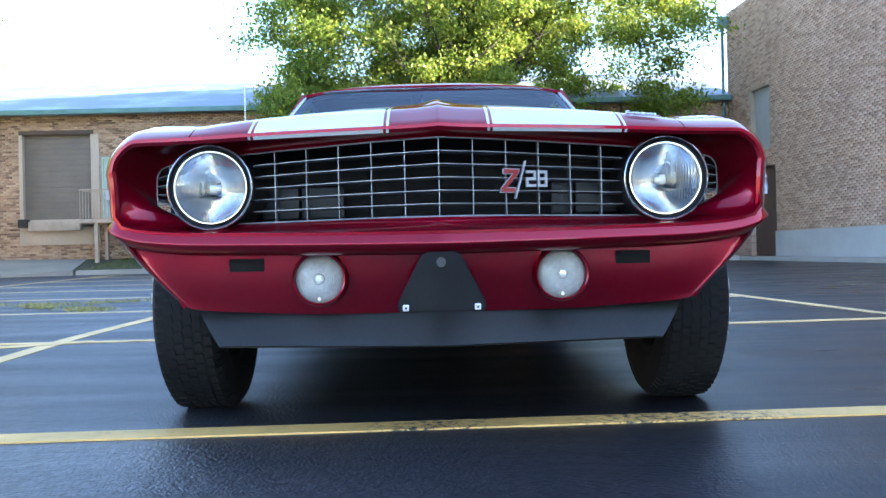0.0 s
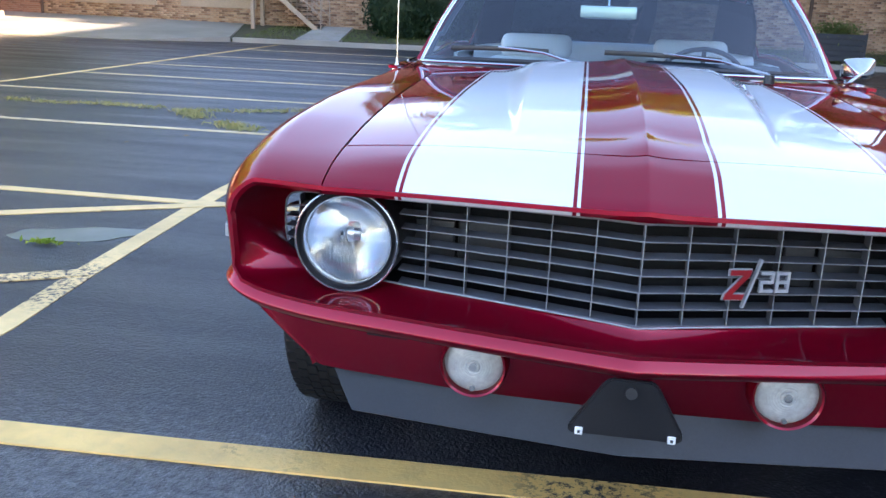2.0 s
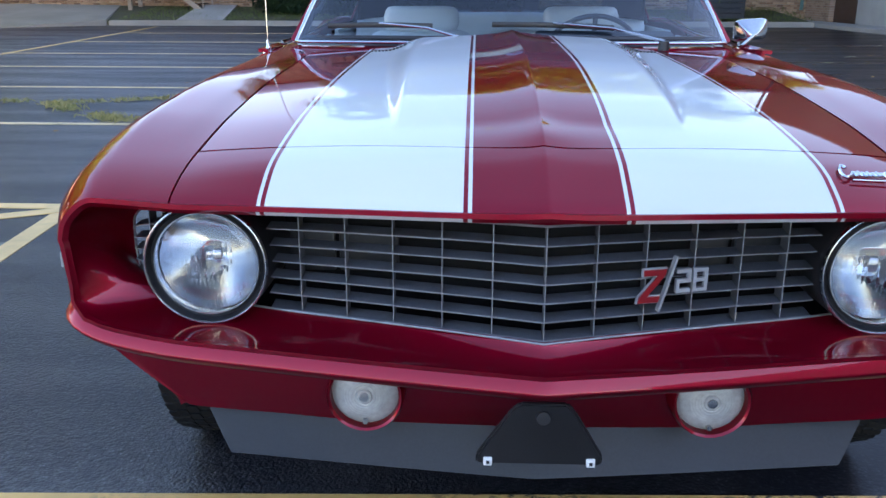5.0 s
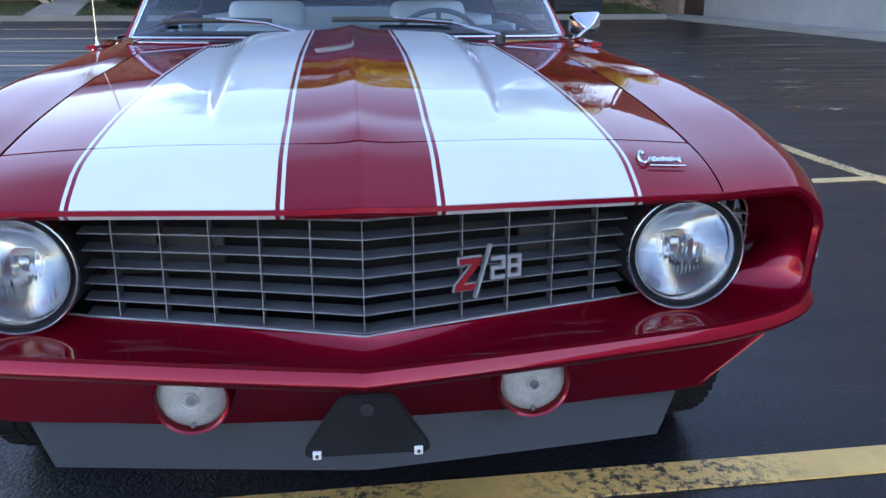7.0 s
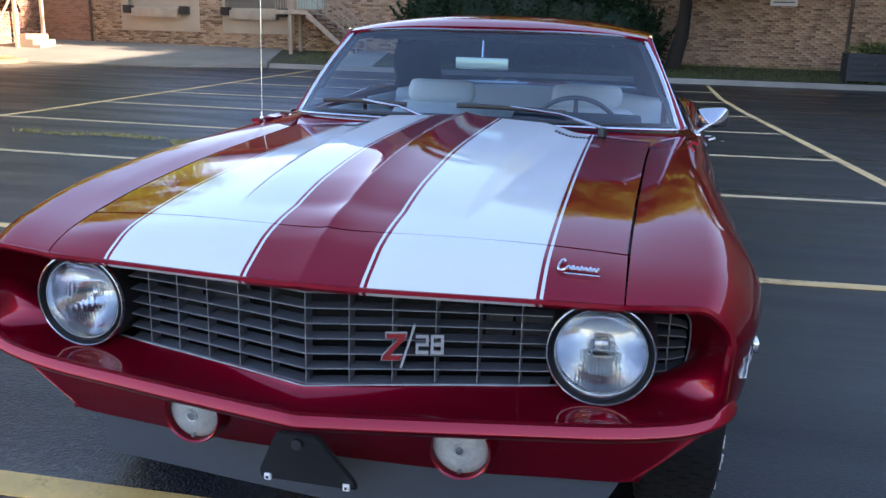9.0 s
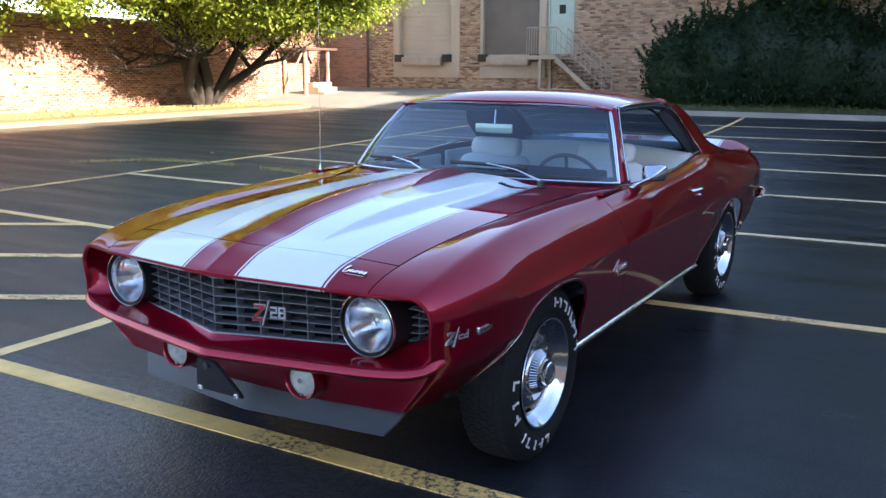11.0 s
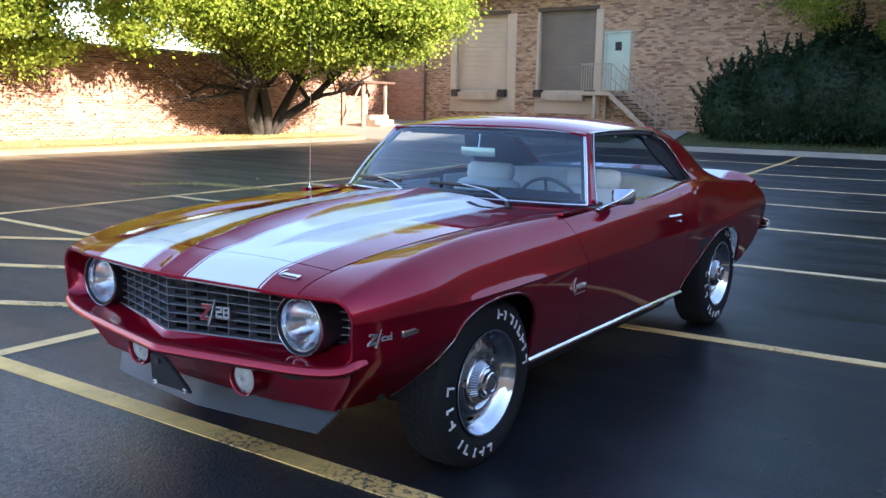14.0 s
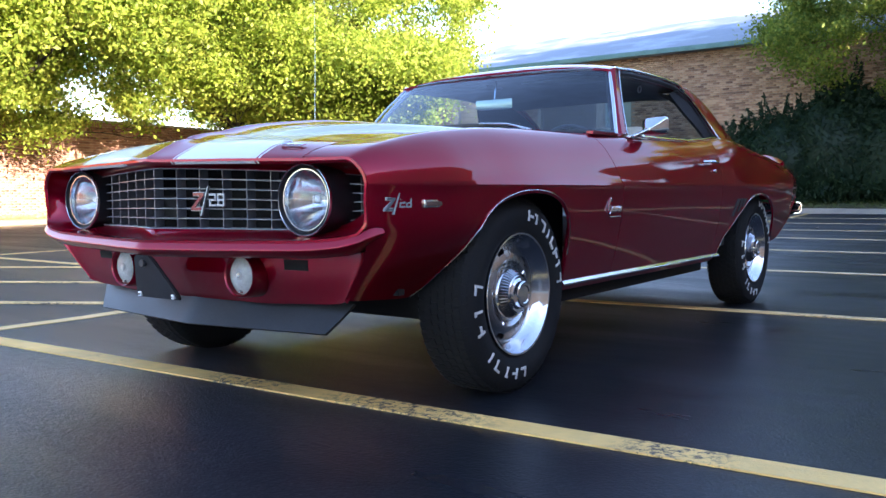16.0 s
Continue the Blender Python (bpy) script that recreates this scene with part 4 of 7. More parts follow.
# headlamps
for s in (1, -1):
    hx, hz = s * 0.552, 0.646
    lamp = new("headlight")
    lamp.parent = car
    lathe("housing", [(0.40, 0.106), (0.30, 0.1045), (0.252, 0.104), (0.240, 0.1035), (0.233, 0.101), (0.234, 0.0985), (0.246, 0.0945), (0.250, 0.0895)], BLACK, lamp, 56, "y", (hx, 0, hz), "dark grey lamp housing")
    lathe("outer_rim", [(0.240, 0.1040), (0.2325, 0.1025), (0.2318, 0.1008), (0.2335, 0.0995)], STEEL, lamp, 56, "y", (hx, 0, hz), "thin silver rim")
    lathe("bezel", [(0.262, 0.0890), (0.244, 0.0890), (0.2405, 0.0878), (0.2405, 0.0858), (0.244, 0.0842), (0.262, 0.084)], CHROME, lamp, 56, "y", (hx, 0, hz), "bright bezel")
    lathe("reflector", [(0.332 - 0.076 * (r / 0.0845) ** 2, r) for r in (0.0, 0.010, 0.020, 0.030, 0.040, 0.050, 0.060, 0.070, 0.078, 0.0845)], REFLECTOR, lamp, 48, "y", (hx, 0, hz), "", 60)
    lathe("bulb_shield", [(0.283, 0.0), (0.2835, 0.008), (0.286, 0.012), (0.300, 0.013), (0.300, 0.009)], STEEL, lamp, 20, "y", (hx, 0, hz))
    # thick moulded glass: smooth outside, fluted inside, with level cross ribs
    bm = bmesh.new()
    NX, NZ, RL = 96, 44, 0.0845

    def dome(x, z):
        return 0.238 + 0.019 * (math.hypot(x, z) / RL) ** 2.4

    def flutes(x, z):
        v = z / RL
        if v > 0.42:
            return 0.0004 * math.cos(2 * math.pi * x / 0.030)
        period = 0.0072 if abs(x) > 0.034 or v < -0.30 else 0.0135
        rib = 0.0006 if min(abs(v - q) for q in (0.40, 0.06, -0.30, -0.62)) < 0.03 else 0.0
        return 0.00085 * abs(math.sin(math.pi * x / period)) + rib

    for inner in (0, 1):
        g = []
        for i in range(NX + 1):
            u = -1 + 2 * i / NX
            col = []
            for j in range(NZ + 1):
                w = -1 + 2 * j / NZ
                x, z = RL * u * math.sqrt(1 - w * w / 2), RL * w * math.sqrt(1 - u * u / 2)
                col.append(bm.verts.new((hx + x, dome(x, z) + (0.0035 + flutes(x, z) if inner else 0.0), hz + z)))
            g.append(col)
        for i in range(NX):
            for j in range(NZ):
                q = (g[i][j], g[i + 1][j], g[i + 1][j + 1], g[i][j + 1])
                bm.faces.new(q if not inner else tuple(reversed(q)))
        if inner:
            rim1 = [g[i][0] for i in range(NX + 1)] + [g[NX][j] for j in range(1, NZ + 1)] + [g[i][NZ] for i in range(NX - 1, -1, -1)] + [g[0][j] for j in range(NZ - 1, 0, -1)]
        else:
            rim0 = [g[i][0] for i in range(NX + 1)] + [g[NX][j] for j in range(1, NZ + 1)] + [g[i][NZ] for i in range(NX - 1, -1, -1)] + [g[0][j] for j in range(NZ - 1, 0, -1)]
    for i in range(len(rim0)):
        k = (i + 1) % len(rim0)
        bm.faces.new((rim0[i], rim1[i], rim1[k], rim0[k]))
    lens = part("lens", bm, LENS, lamp, "fluted glass lens", angle=50)
    lens.visible_shadow = False
    # parking lamp in the valance
    px, pz, LY = s * 0.292, 0.420, 0.020
    pl = new("parking_lamp")
    pl.parent = car
    lathe("ring", [(0.265, 0.070), (0.200, 0.0665), (0.194, 0.063), (0.197, 0.059), (0.225, 0.0575)], PAINT, pl, 36, "y", (px, LY + 0.002, pz))
    lathe("lens", [(0.196, 0.0), (0.197, 0.012), (0.1995, 0.014)] + [(0.1985 + 9.5 * (0.017 + 0.0024 * q - 0.017) ** 2 + 0.0007 * (q % 2), 0.017 + 0.0024 * q) for q in range(16)] + [(0.216, 0.058)], MILK, pl, 36, "y", (px, LY, pz), "milky ribbed lens")
    lathe("bulb", [(0.1945, 0.0), (0.195, 0.008), (0.20, 0.010)], STEEL, pl, 16, "y", (px, LY, pz))
    lathe("screw", [(0.199, 0.0), (0.199, 0.0045), (0.21, 0.005)], STEEL, pl, 10, "y", (px, LY, pz - 0.048))

# badges as plain shapes
badge = new("front_badge")
badge.parent = car
badge["label"] = "red and chrome grille badge"


def slab(bm, quad, off, th):
    """A thin slab from a quad of points, raised by off along a direction and th thick."""
    d = Vector(off)
    v0 = [bm.verts.new(Vector(q)) for q in quad]
    v1 = [bm.verts.new(Vector(q) + d * th) for q in quad]
    bm.faces.new(list(reversed(v0))), bm.faces.new(v1)
    for i in range(len(quad)):
        k = (i + 1) % len(quad)
        bm.faces.new((v0[i], v0[k], v1[k], v1[i]))


def badge_shapes(parent, at, w, h, along, out, red):
    """Slanted coloured zigzag with a bright border, a long slash and two pierced blocks."""
    A, U, O = Vector(along), Vector((0, 0, 1)), Vector(out)
    at = Vector(at)

    def q(pts):
        return [at + A * (a * w) + U * (b * h) for a, b in pts]

    def zig(g):
        """Outline of a zigzag, grown by g."""
        return [(0.07 - g, 0.47 + 2 * g), (0.39 + g, 0.47 + 2 * g), (0.375 + g, 0.30), (0.125 + g, -0.33 + 2 * g), (0.315 + g, -0.33 + 2 * g), (0.29 + g, -0.50 - 2 * g), (-g, -0.50 - 2 * g), (0.02 - g, -0.33), (0.275 - g, 0.30 - 2 * g), (0.07 - g, 0.30 - 2 * g)]

    for nm, shapes, m, th in (("badge_border", [zig(0.018)], BADGE, 0.005), ("badge_zigzag", [zig(0.0)], red, 0.008),
                              ("badge_slash", [[(0.29, -0.78), (0.325, -0.78), (0.545, 0.82), (0.51, 0.82)]], BADGE, 0.009)):
        bm = bmesh.new()
        for i, sh in enumerate(shapes):
            slab(bm, q(sh), O, th + 0.0002 * i)
        part(nm, bm, m, parent, angle=20)
    for k in range(2):
        bm = bmesh.new()
        x0, x1 = 0.545 + 0.245 * k, 0.755 + 0.245 * k
        xs, zs = (x0, x0 + 0.045, x1 - 0.045, x1), (-0.28, -0.17, 0.015, 0.125, 0.31, 0.42)
        open_cells = {(1, 1), (1, 3)} | (set() if k else {(2, 1), (0, 3)})
        cache = {}

        def corner(i, j, d):
            if (i, j, d) not in cache:
                cache[i, j, d] = bm.verts.new(at + A * (xs[i] * w) + U * (zs[j] * h) + O * d)
            return cache[i, j, d]

        full = {(i, j) for i in range(3) for j in range(5)} - open_cells
        for i, j in sorted(full):
            bm.faces.new([corner(*c, 0.007) for c in ((i, j), (i + 1, j), (i + 1, j + 1), (i, j + 1))])
            for di, dj, ca, cb in ((-1, 0, (i, j), (i, j + 1)), (1, 0, (i + 1, j), (i + 1, j + 1)), (0, -1, (i, j), (i + 1, j)), (0, 1, (i, j + 1), (i + 1, j + 1))):
                if (i + di, j + dj) not in full:
                    bm.faces.new((corner(*ca, 0.0), corner(*cb, 0.0), corner(*cb, 0.007), corner(*ca, 0.007)))
        part("badge_block", bm, BADGE, parent, angle=20)


gx = 0.143
badge_shapes(badge, (gx, grille_y(gx) - 0.010, 0.643), 0.118, 0.055, Vector((1, 0.285, 0)).normalized(), Vector((0.27, -0.96, 0)), EMRED)


def script(parent, at, along, up, out, w, h, rad=0.0027):
    """Chrome flourish: a looped initial, a running wave and an underline."""
    A, U, O, at = Vector(along), Vector(up), Vector(out), Vector(at)
    pts = [(0.16, 0.75), (0.10, 0.95), (0.02, 0.6), (0.0, 0.2), (0.06, 0.0), (0.16, 0.12), (0.24, 0.42)]
    for k in range(7):
        pts += [(0.29 + 0.095 * k, 0.10 if k % 2 == 0 else 0.14), (0.335 + 0.095 * k, 0.46 if k % 2 == 0 else 0.40)]
    tube("flourish", [at + A * (a * w) + U * (b * h) + O * 0.004 for a, b in curve3([(a, b) for a, b in pts], 70)], rad, CHROME, parent, 6)
    tube("underline", [at + A * (a * w) + U * (-0.16 * h) + O * 0.003 for a in (0.14, 0.5, 0.95)], 0.0017, STEEL, parent, 6)


hb = new("header_badge")
hb.parent = car
nx = Vector((0, -0.30, 0.95)).normalized()
script(hb, (0.462, 0.236, hood_z(0.50, 0.258) + 0.001), (1, 0.14, -0.06), (0, 0.93, 0.30), nx, 0.082, 0.040)
for s in (1, -1):
    sb = new("side_badge")
    sb.parent = car
    yb = 0.275 if s > 0 else 0.36
    x = lower_x(0.285, 0.632) - 0.005
    slope = (lower_x(0.40, 0.632) - lower_x(0.285, 0.632)) / 0.115
    if s < 0:
        x = lower_x(0.366, 0.632) - 0.004
        yb = 0.366
    badge_shapes(sb, (s * x, yb, 0.634), 0.088, 0.036, Vector((slope, s, 0)).normalized() if s > 0 else Vector((slope, -1, 0)).normalized(), (s, 0, 0), GRILLE)
    mk = new("side_marker")
    mk.parent = car
    xm = s * (lower_x(0.445, 0.63) - 0.003)
    box("bezel", CHROME, mk, *sorted((xm - s * 0.02, xm + s * 0.006)), 0.397, 0.492, 0.622, 0.645, 0.003)
    box("lens", AMBER, mk, *sorted((xm - s * 0.01, xm + s * 0.0080)), 0.405, 0.484, 0.627, 0.640, 0.002, "smoky lens")
    fb = new("fender_script")
    fb.parent = car
    yb = 1.525 if s > 0 else 1.63
    script(fb, (s * (lower_x(1.53, 0.59) + 0.002), yb, 0.578), (0, s, 0), (0, 0.20 * s, 0.98), (s, 0, 0), 0.125, 0.066, 0.0042)

# cowl between hood and windscreen
ws_bot = curve3([(0, 1.735, 0.915), (0.25, 1.755, 0.914), (0.50, 1.815, 0.911), (0.66, 1.875, 0.908), (0.735, 1.925, 0.906)], 30)
ws_top = curve3([(0, 2.135, 1.243), (0.25, 2.138, 1.241), (0.45, 2.150, 1.235), (0.55, 2.163, 1.228), (0.588, 2.172, 1.222)], 30)
rows = []
for j in range(30):
    u = j / 29
    x0 = 0.80 * u
    b = ws_bot[j]
    rows.append([(x0 * (1 - t) + b[0] * t if t < 1 else b[0], (1.575 + 0.16 * u * u) * (1 - t) + b[1] * t, (0.866 + 0.004 * u) * (1 - t) + (b[2] - 0.012) * t) for t in (0, 0.25, 0.5, 0.75, 1.0)])
sheet("cowl_panel", rows, PAINT, car, 0.006, "", True, 50)
# fender rear corners running up to the windscreen pillar
for s in (1, -1):
    rows = []
    for t in np.linspace(0, 1, 10):
        y = 1.60 + 0.46 * t
        zi = 0.889 + 0.012 * t
        xi = 0.640 + 0.125 * t
        zs = shoulder_z(min(y, 2.1))
        xo = peak_x(min(y, 2.1)) - 0.001
        rows.append([(s * (xi + (xo - xi) * k / 6), y, zi + (zs - zi) * math.sin(k / 6 * math.pi / 2) - 0.003) for k in range(7)])
    sheet("cowl_side", rows, PAINT, car, 0.006)

# windscreen, its bright surround and pillars
rows = []
for a, b in zip(ws_bot, ws_top):
    r = []
    for k in range(13):
        t = k / 12
        bul = math.sin(math.pi * t)
        r.append((a[0] + (b[0] - a[0]) * t + 0.006 * bul * a[0] / 0.735, a[1] + (b[1] - a[1]) * t - 0.012 * bul, a[2] + (b[2] - a[2]) * t + 0.010 * bul))
    rows.append(r)
windscreen = sheet("windscreen", rows, GLASS, car, 0, "tinted curved windscreen", True, 80)
windscreen.visible_shadow = False
edge = list(ws_bot) + rows[-1][1:-1] + list(reversed(ws_top))
full = edge + [(-x, y, z) for x, y, z in reversed(edge[1:-1])]
full = [p for i, p in enumerate(full) if i == 0 or (Vector(p) - Vector(full[i - 1])).length > 0.004]
tube("windscreen_trim", full, 0.0080, CHROME, windscreen, 8, True, "bright windscreen trim", 0.7)
ins = [(0.97 * x, y + 0.012, z + (0.012 if z < 1.0 else -0.014)) for x, y, z in full]
tube("windscreen_seal", ins, 0.010, BLACK, windscreen, 6, True)

# roof skin
rail = spline((2.15, 2.40, 2.70, 2.95, 3.16, 3.41, 3.64), (1.232, 1.246, 1.247, 1.236, 1.188, 1.084, 0.955))
rail_x = spline((2.15, 2.40, 2.95, 3.16, 3.41, 3.64, 3.72), (0.600, 0.613, 0.617, 0.620, 0.640, 0.678, 0.695))
mid_z = spline((2.12, 2.20, 2.35, 2.60, 2.85, 3.05, 3.15), (1.252, 1.278, 1.298, 1.307, 1.300, 1.280, 1.262))
rows = []
for v in np.linspace(0, 1, 26):
    r = []
    for u in np.linspace(0, 1, 24):
        yf = 2.124 + 0.034 * u ** 2
        yr = 3.135 - 0.12 * u ** 2
        y = yf + (yr - yf) * v
        e, c = rail(max(y, 2.15)), mid_z(y)
        if v < 0.12:
            e -= 0.010 * (1 - v / 0.12) ** 2
        r.append((rail_x(y) * (1 - (1 - u) ** 1.0) if u < 1 else rail_x(y), y, e + (c - e) * (1 - u ** 2.6)))
    rows.append(r)
roof = sheet("roof", rows, PAINT, car, 0.012, "", True, 60)
# headliner and visors
rows2 = [[(x * 0.95, y, z - 0.035) for x, y, z in r] for r in rows[1:]]
sheet("headliner", rows2, DASH, car, 0.004, "dark headliner", True, 60)
win_rear = curve3([(0.617, 2.97, 1.206), (0.632, 3.09, 1.172), (0.662, 3.19, 1.095), (0.705, 3.275, 0.998), (0.738, 3.325, 0.936)], 16)
for s in (1, -1):
    # sail panel
    B = curve3([(0.616, 2.985, 1.234), (0.622, 3.16, 1.208), (0.632, 3.33, 1.162), (0.645, 3.48, 1.098), (0.664, 3.61, 1.022), (0.690, 3.73, 0.952), (0.722, 3.84, 0.916), (0.752, 3.96, 0.899)], 16)
    C = curve3([(0.495, 3.06, 1.243), (0.528, 3.34, 1.178), (0.562, 3.64, 1.056), (0.600, 3.92, 0.918)], 16)
    rows = []
    for a, b, c in zip(win_rear, B, C):
        m1 = tuple((a[i] + b[i]) / 2 for i in range(3))
        row = curve3([a, (m1[0] + 0.006, m1[1], m1[2]), b, ((b[0] * 0.5 + c[0] * 0.5) + 0.012, (b[1] + c[1]) / 2, (b[2] + c[2]) / 2 + 0.012), c], 12)
        rows.append(row)
    sail = sheet("sail_panel", flip(rows, s), PAINT, car, 0.02)
    # dark trim on the inside of the sail panel
    lobe = curve3([(0.598, 2.88, 1.172), (0.640, 2.965, 1.085), (0.668, 3.095, 1.010), (0.687, 3.228, 0.935)], 16)
    rows = [[(s * (a[0] - 0.016), a[1] + 0.004, a[2] - 0.004), (s * (b[0] + 0.004), b[1] - 0.002, b[2] + 0.004), (s * (b[0] - 0.004), b[1] + 0.004, b[2]), (s * (c[0] - 0.012), c[1] - 0.03, c[2] - 0.042)]
            for a, b, c in zip(win_rear, lobe, C)]
    sheet("inner_trim", rows, DARK, sail, 0.004, "dark inner pillar trim")
    tube("window_edge_trim", [(s * (a[0] + 0.003), a[1] - 0.002, a[2]) for a in win_rear], 0.0045, CHROME, sail, 6)
    # windscreen pillar with bright edge
    rows = []
    for t in np.linspace(0, 1, 10):
        a = (0.738 + (0.592 - 0.738) * t, 1.925 + (2.172 - 1.925) * t - 0.010 * math.sin(math.pi * t), 0.906 + (1.226 - 0.906) * t)
        rows.append([(s * (a[0] + 0.002), a[1] - 0.002, a[2]), (s * (a[0] + 0.018), a[1] + 0.010, a[2] + 0.006), (s * (a[0] + 0.022 - 0.006 * t), a[1] + 0.045, a[2] + 0.004), (s * (a[0] + 0.006), a[1] + 0.062, a[2] - 0.002)])
    pillar = sheet("windscreen_pillar", rows, PAINT, car, 0.012)
    tube("pillar_trim", [(r[2][0], r[2][1] + 0.012, r[2][2]) for r in rows], 0.0042, CHROME, pillar, 6)
    # drip rail
    dr = [(rows[-1][1][0], rows[-1][1][1], rows[-1][1][2])] + [(s * (rail_x(y) + 0.003), y, rail(y) - 0.006) for y in np.linspace(2.24, 2.95, 30)] + [(s * (a[0] + 0.004), a[1], a[2] + 0.010) for a in win_rear[1:3]]
    tube("drip_rail", dr, 0.0055, CHROME, roof, 6)
    # rubber-dark inner frame of the side opening
    fr = [(s * (rail_x(y) - 0.012), y, rail(y) - 0.026) for y in np.linspace(2.22, 2.97, 20)] + [(s * (x - 0.012), y - 0.014, z - 0.012) for x, y, z in win_rear]
    tube("window_seal", fr, 0.013, BLACK, roof, 6)
    # quarter window bright strip and belt trim
    tube("belt_trim", [(s * 0.795, 1.97, 0.901), (s * 0.797, 2.30, 0.905), (s * 0.795, 2.62, 0.911), (s * 0.788, 2.86, 0.929), (s * 0.772, 3.08, 0.948), (s * 0.748, 3.28, 0.945)], 0.0055, CHROME, car, 6)
    # door inner panel
    box("door_card", VINYL, car, *sorted((s * 0.765, s * 0.785)), 1.98, 2.84, 0.42, 0.885, 0.008, "white vinyl door card")
    box("quarter_card", VINYL, car, *sorted((s * 0.735, s * 0.755)), 2.86, 3.42, 0.42, 0.905, 0.008, "white vinyl side card")
# rear window
rows = []
for t in np.linspace(0, 1, 12):
    r = []
    for u in np.linspace(0, 1, 14):
        x1, y1, z1 = 0.495 + 0.105 * t, 3.06 + 0.86 * t, 1.241 - 0.321 * t
        yc, zc = 3.137 + 0.81 * t, 1.262 - 0.324 * t
        r.append((x1 * u, yc + (y1 - yc) * u ** 2, zc + (z1 - zc) * u ** 2 + 0.012 * math.sin(math.pi * t)))
    rows.append(r)
hd = [[(x, y, z - 0.030), (x * 1.0, y + 0.10, z - 0.066)] for x, y, z in rows[0]]
sheet("rear_header", hd, BLACK, car, 0.004, "dark trim above the rear window", True, 60)
rw = sheet("rear_window", rows, GLASS_REAR, car, 0, "", True, 80)
rw.visible_shadow = False
# deck lid, tail panel, spoiler, bumper
rows = []
for v in np.linspace(0, 1, 16):
    r = []
    for u in np.linspace(0, 1, 16):
        y0 = 3.95 - 0.04 * u * u
        y = y0 + (4.50 - y0) * v
        xe = inner_x(y) - GAP
        e = shoulder_z(y) - 0.004
        r.append((xe * u, y, e + 0.006 * (1 - u * u)))
    rows.append(r)
sheet("deck_lid", rows, PAINT_DECK, car, 0.010, "garnet red deck lid with white stripes", True, 50)
rows = []
for u in np.linspace(0, 1, 18):
    x = 0.765 * u
    h = 0.048 * (1 - 0.55 * max(0, (u - 0.86) / 0.14) ** 2)
    base = shoulder_z(4.45) + 0.012 * (1 - u * u) - 0.008 - 0.022 * max(0, (u - 0.82) / 0.18)
    rows.append([(x, 4.40, base), (x, 4.47, base + h * 0.35), (x, 4.545, base + h * 0.92), (x, 4.585, base + h), (x, 4.592, base + h * 0.8), (x, 4.585, base - 0.02)])
sheet("rear_spoiler", rows, PAINT_DECK, car, 0.006, "striped rear spoiler", True, 40)
rows = []
for u in np.linspace(0, 1, 16):
    x = 0.825 * u
    rows.append([(x * (0.93 + 0.07 * t), 4.570 + 0.045 * t - 0.02 * u * u, 0.865 - 0.26 * t) for t in (0, 0.33, 0.66, 1)])
tail = sheet("tail_panel", rows, PAINT, car, 0.010, "", True, 50)
for s in (1, -1):
    for k in range(3):
        x0 = 0.36 + 0.100 * k
        box("tail_lamp", EMRED, tail, *sorted((s * x0, s * (x0 + 0.09))), 4.575, 4.618, 0.665, 0.765, 0.008, "red tail lamp segment")
rp = curve3([(0, 4.73, 0.540), (0.4, 4.72, 0.540), (0.72, 4.695, 0.542), (0.82, 4.675, 0.545), (0.862, 4.650, 0.547), (0.872, 4.615, 0.549)], 40)
rows = []
for i, p in enumerate(rp):
    a, b = rp[max(i - 1, 0)], rp[min(i + 1, 39)]
    tx, ty = (b[0] - a[0], b[1] - a[1])
    L = math.hypot(tx, ty)
    nx, ny = (-ty / L, tx / L) if i else (0.0, 1.0)
    rows.append([(max(p[0] - nx * d, 0) if i == 0 else p[0] - nx * d, p[1] - ny * d, p[2] + h) for d, h in ((0.03, 0.040), (0.006, 0.036), (-0.006, 0.016), (-0.006, -0.016), (0.006, -0.036), (0.04, -0.042))])
sheet("rear_bumper", rows, CHROME, car, 0.006, "chrome rear bumper", True, 50)
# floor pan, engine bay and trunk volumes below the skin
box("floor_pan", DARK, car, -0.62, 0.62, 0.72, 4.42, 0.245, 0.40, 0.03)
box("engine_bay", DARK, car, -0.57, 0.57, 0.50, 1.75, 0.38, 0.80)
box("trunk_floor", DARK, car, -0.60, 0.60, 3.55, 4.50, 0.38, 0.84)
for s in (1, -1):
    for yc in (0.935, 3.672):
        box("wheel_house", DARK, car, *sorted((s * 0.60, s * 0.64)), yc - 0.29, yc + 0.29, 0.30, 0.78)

# front badge side: antenna, wipers, mirrors
ant = new("antenna")
ant.parent = car
lathe("base", [(0.0, 0.019), (0.006, 0.018), (0.010, 0.010), (0.020, 0.009), (0.026, 0.0055), (0.042, 0.004)], CHROME, ant, 16, "z", (-0.766, 1.64, 0.884))
tube("mast", [(-0.766, 1.64, 0.92), (-0.766, 1.65, 1.30), (-0.764, 1.655, 1.75)], [0.0022, 0.0015, 0.0009], CHROME, ant, 6)


def ws_at(x, t):
    """A point on the windscreen: x across, t up."""
    u = min(abs(x) / 0.735, 1.0) * 29
    i = min(int(u), 28)
    f = u - i
    a = Vector(ws_bot[i]).lerp(Vector(ws_bot[i + 1]), f)
    b = Vector(ws_top[i]).lerp(Vector(ws_top[i + 1]), f)
    q = a.lerp(b, t)
    sx = 1 if x >= 0 else -1
    return Vector((sx * q.x, q.y - 0.012 * math.sin(math.pi * t), q.z + 0.010 * math.sin(math.pi * t)))


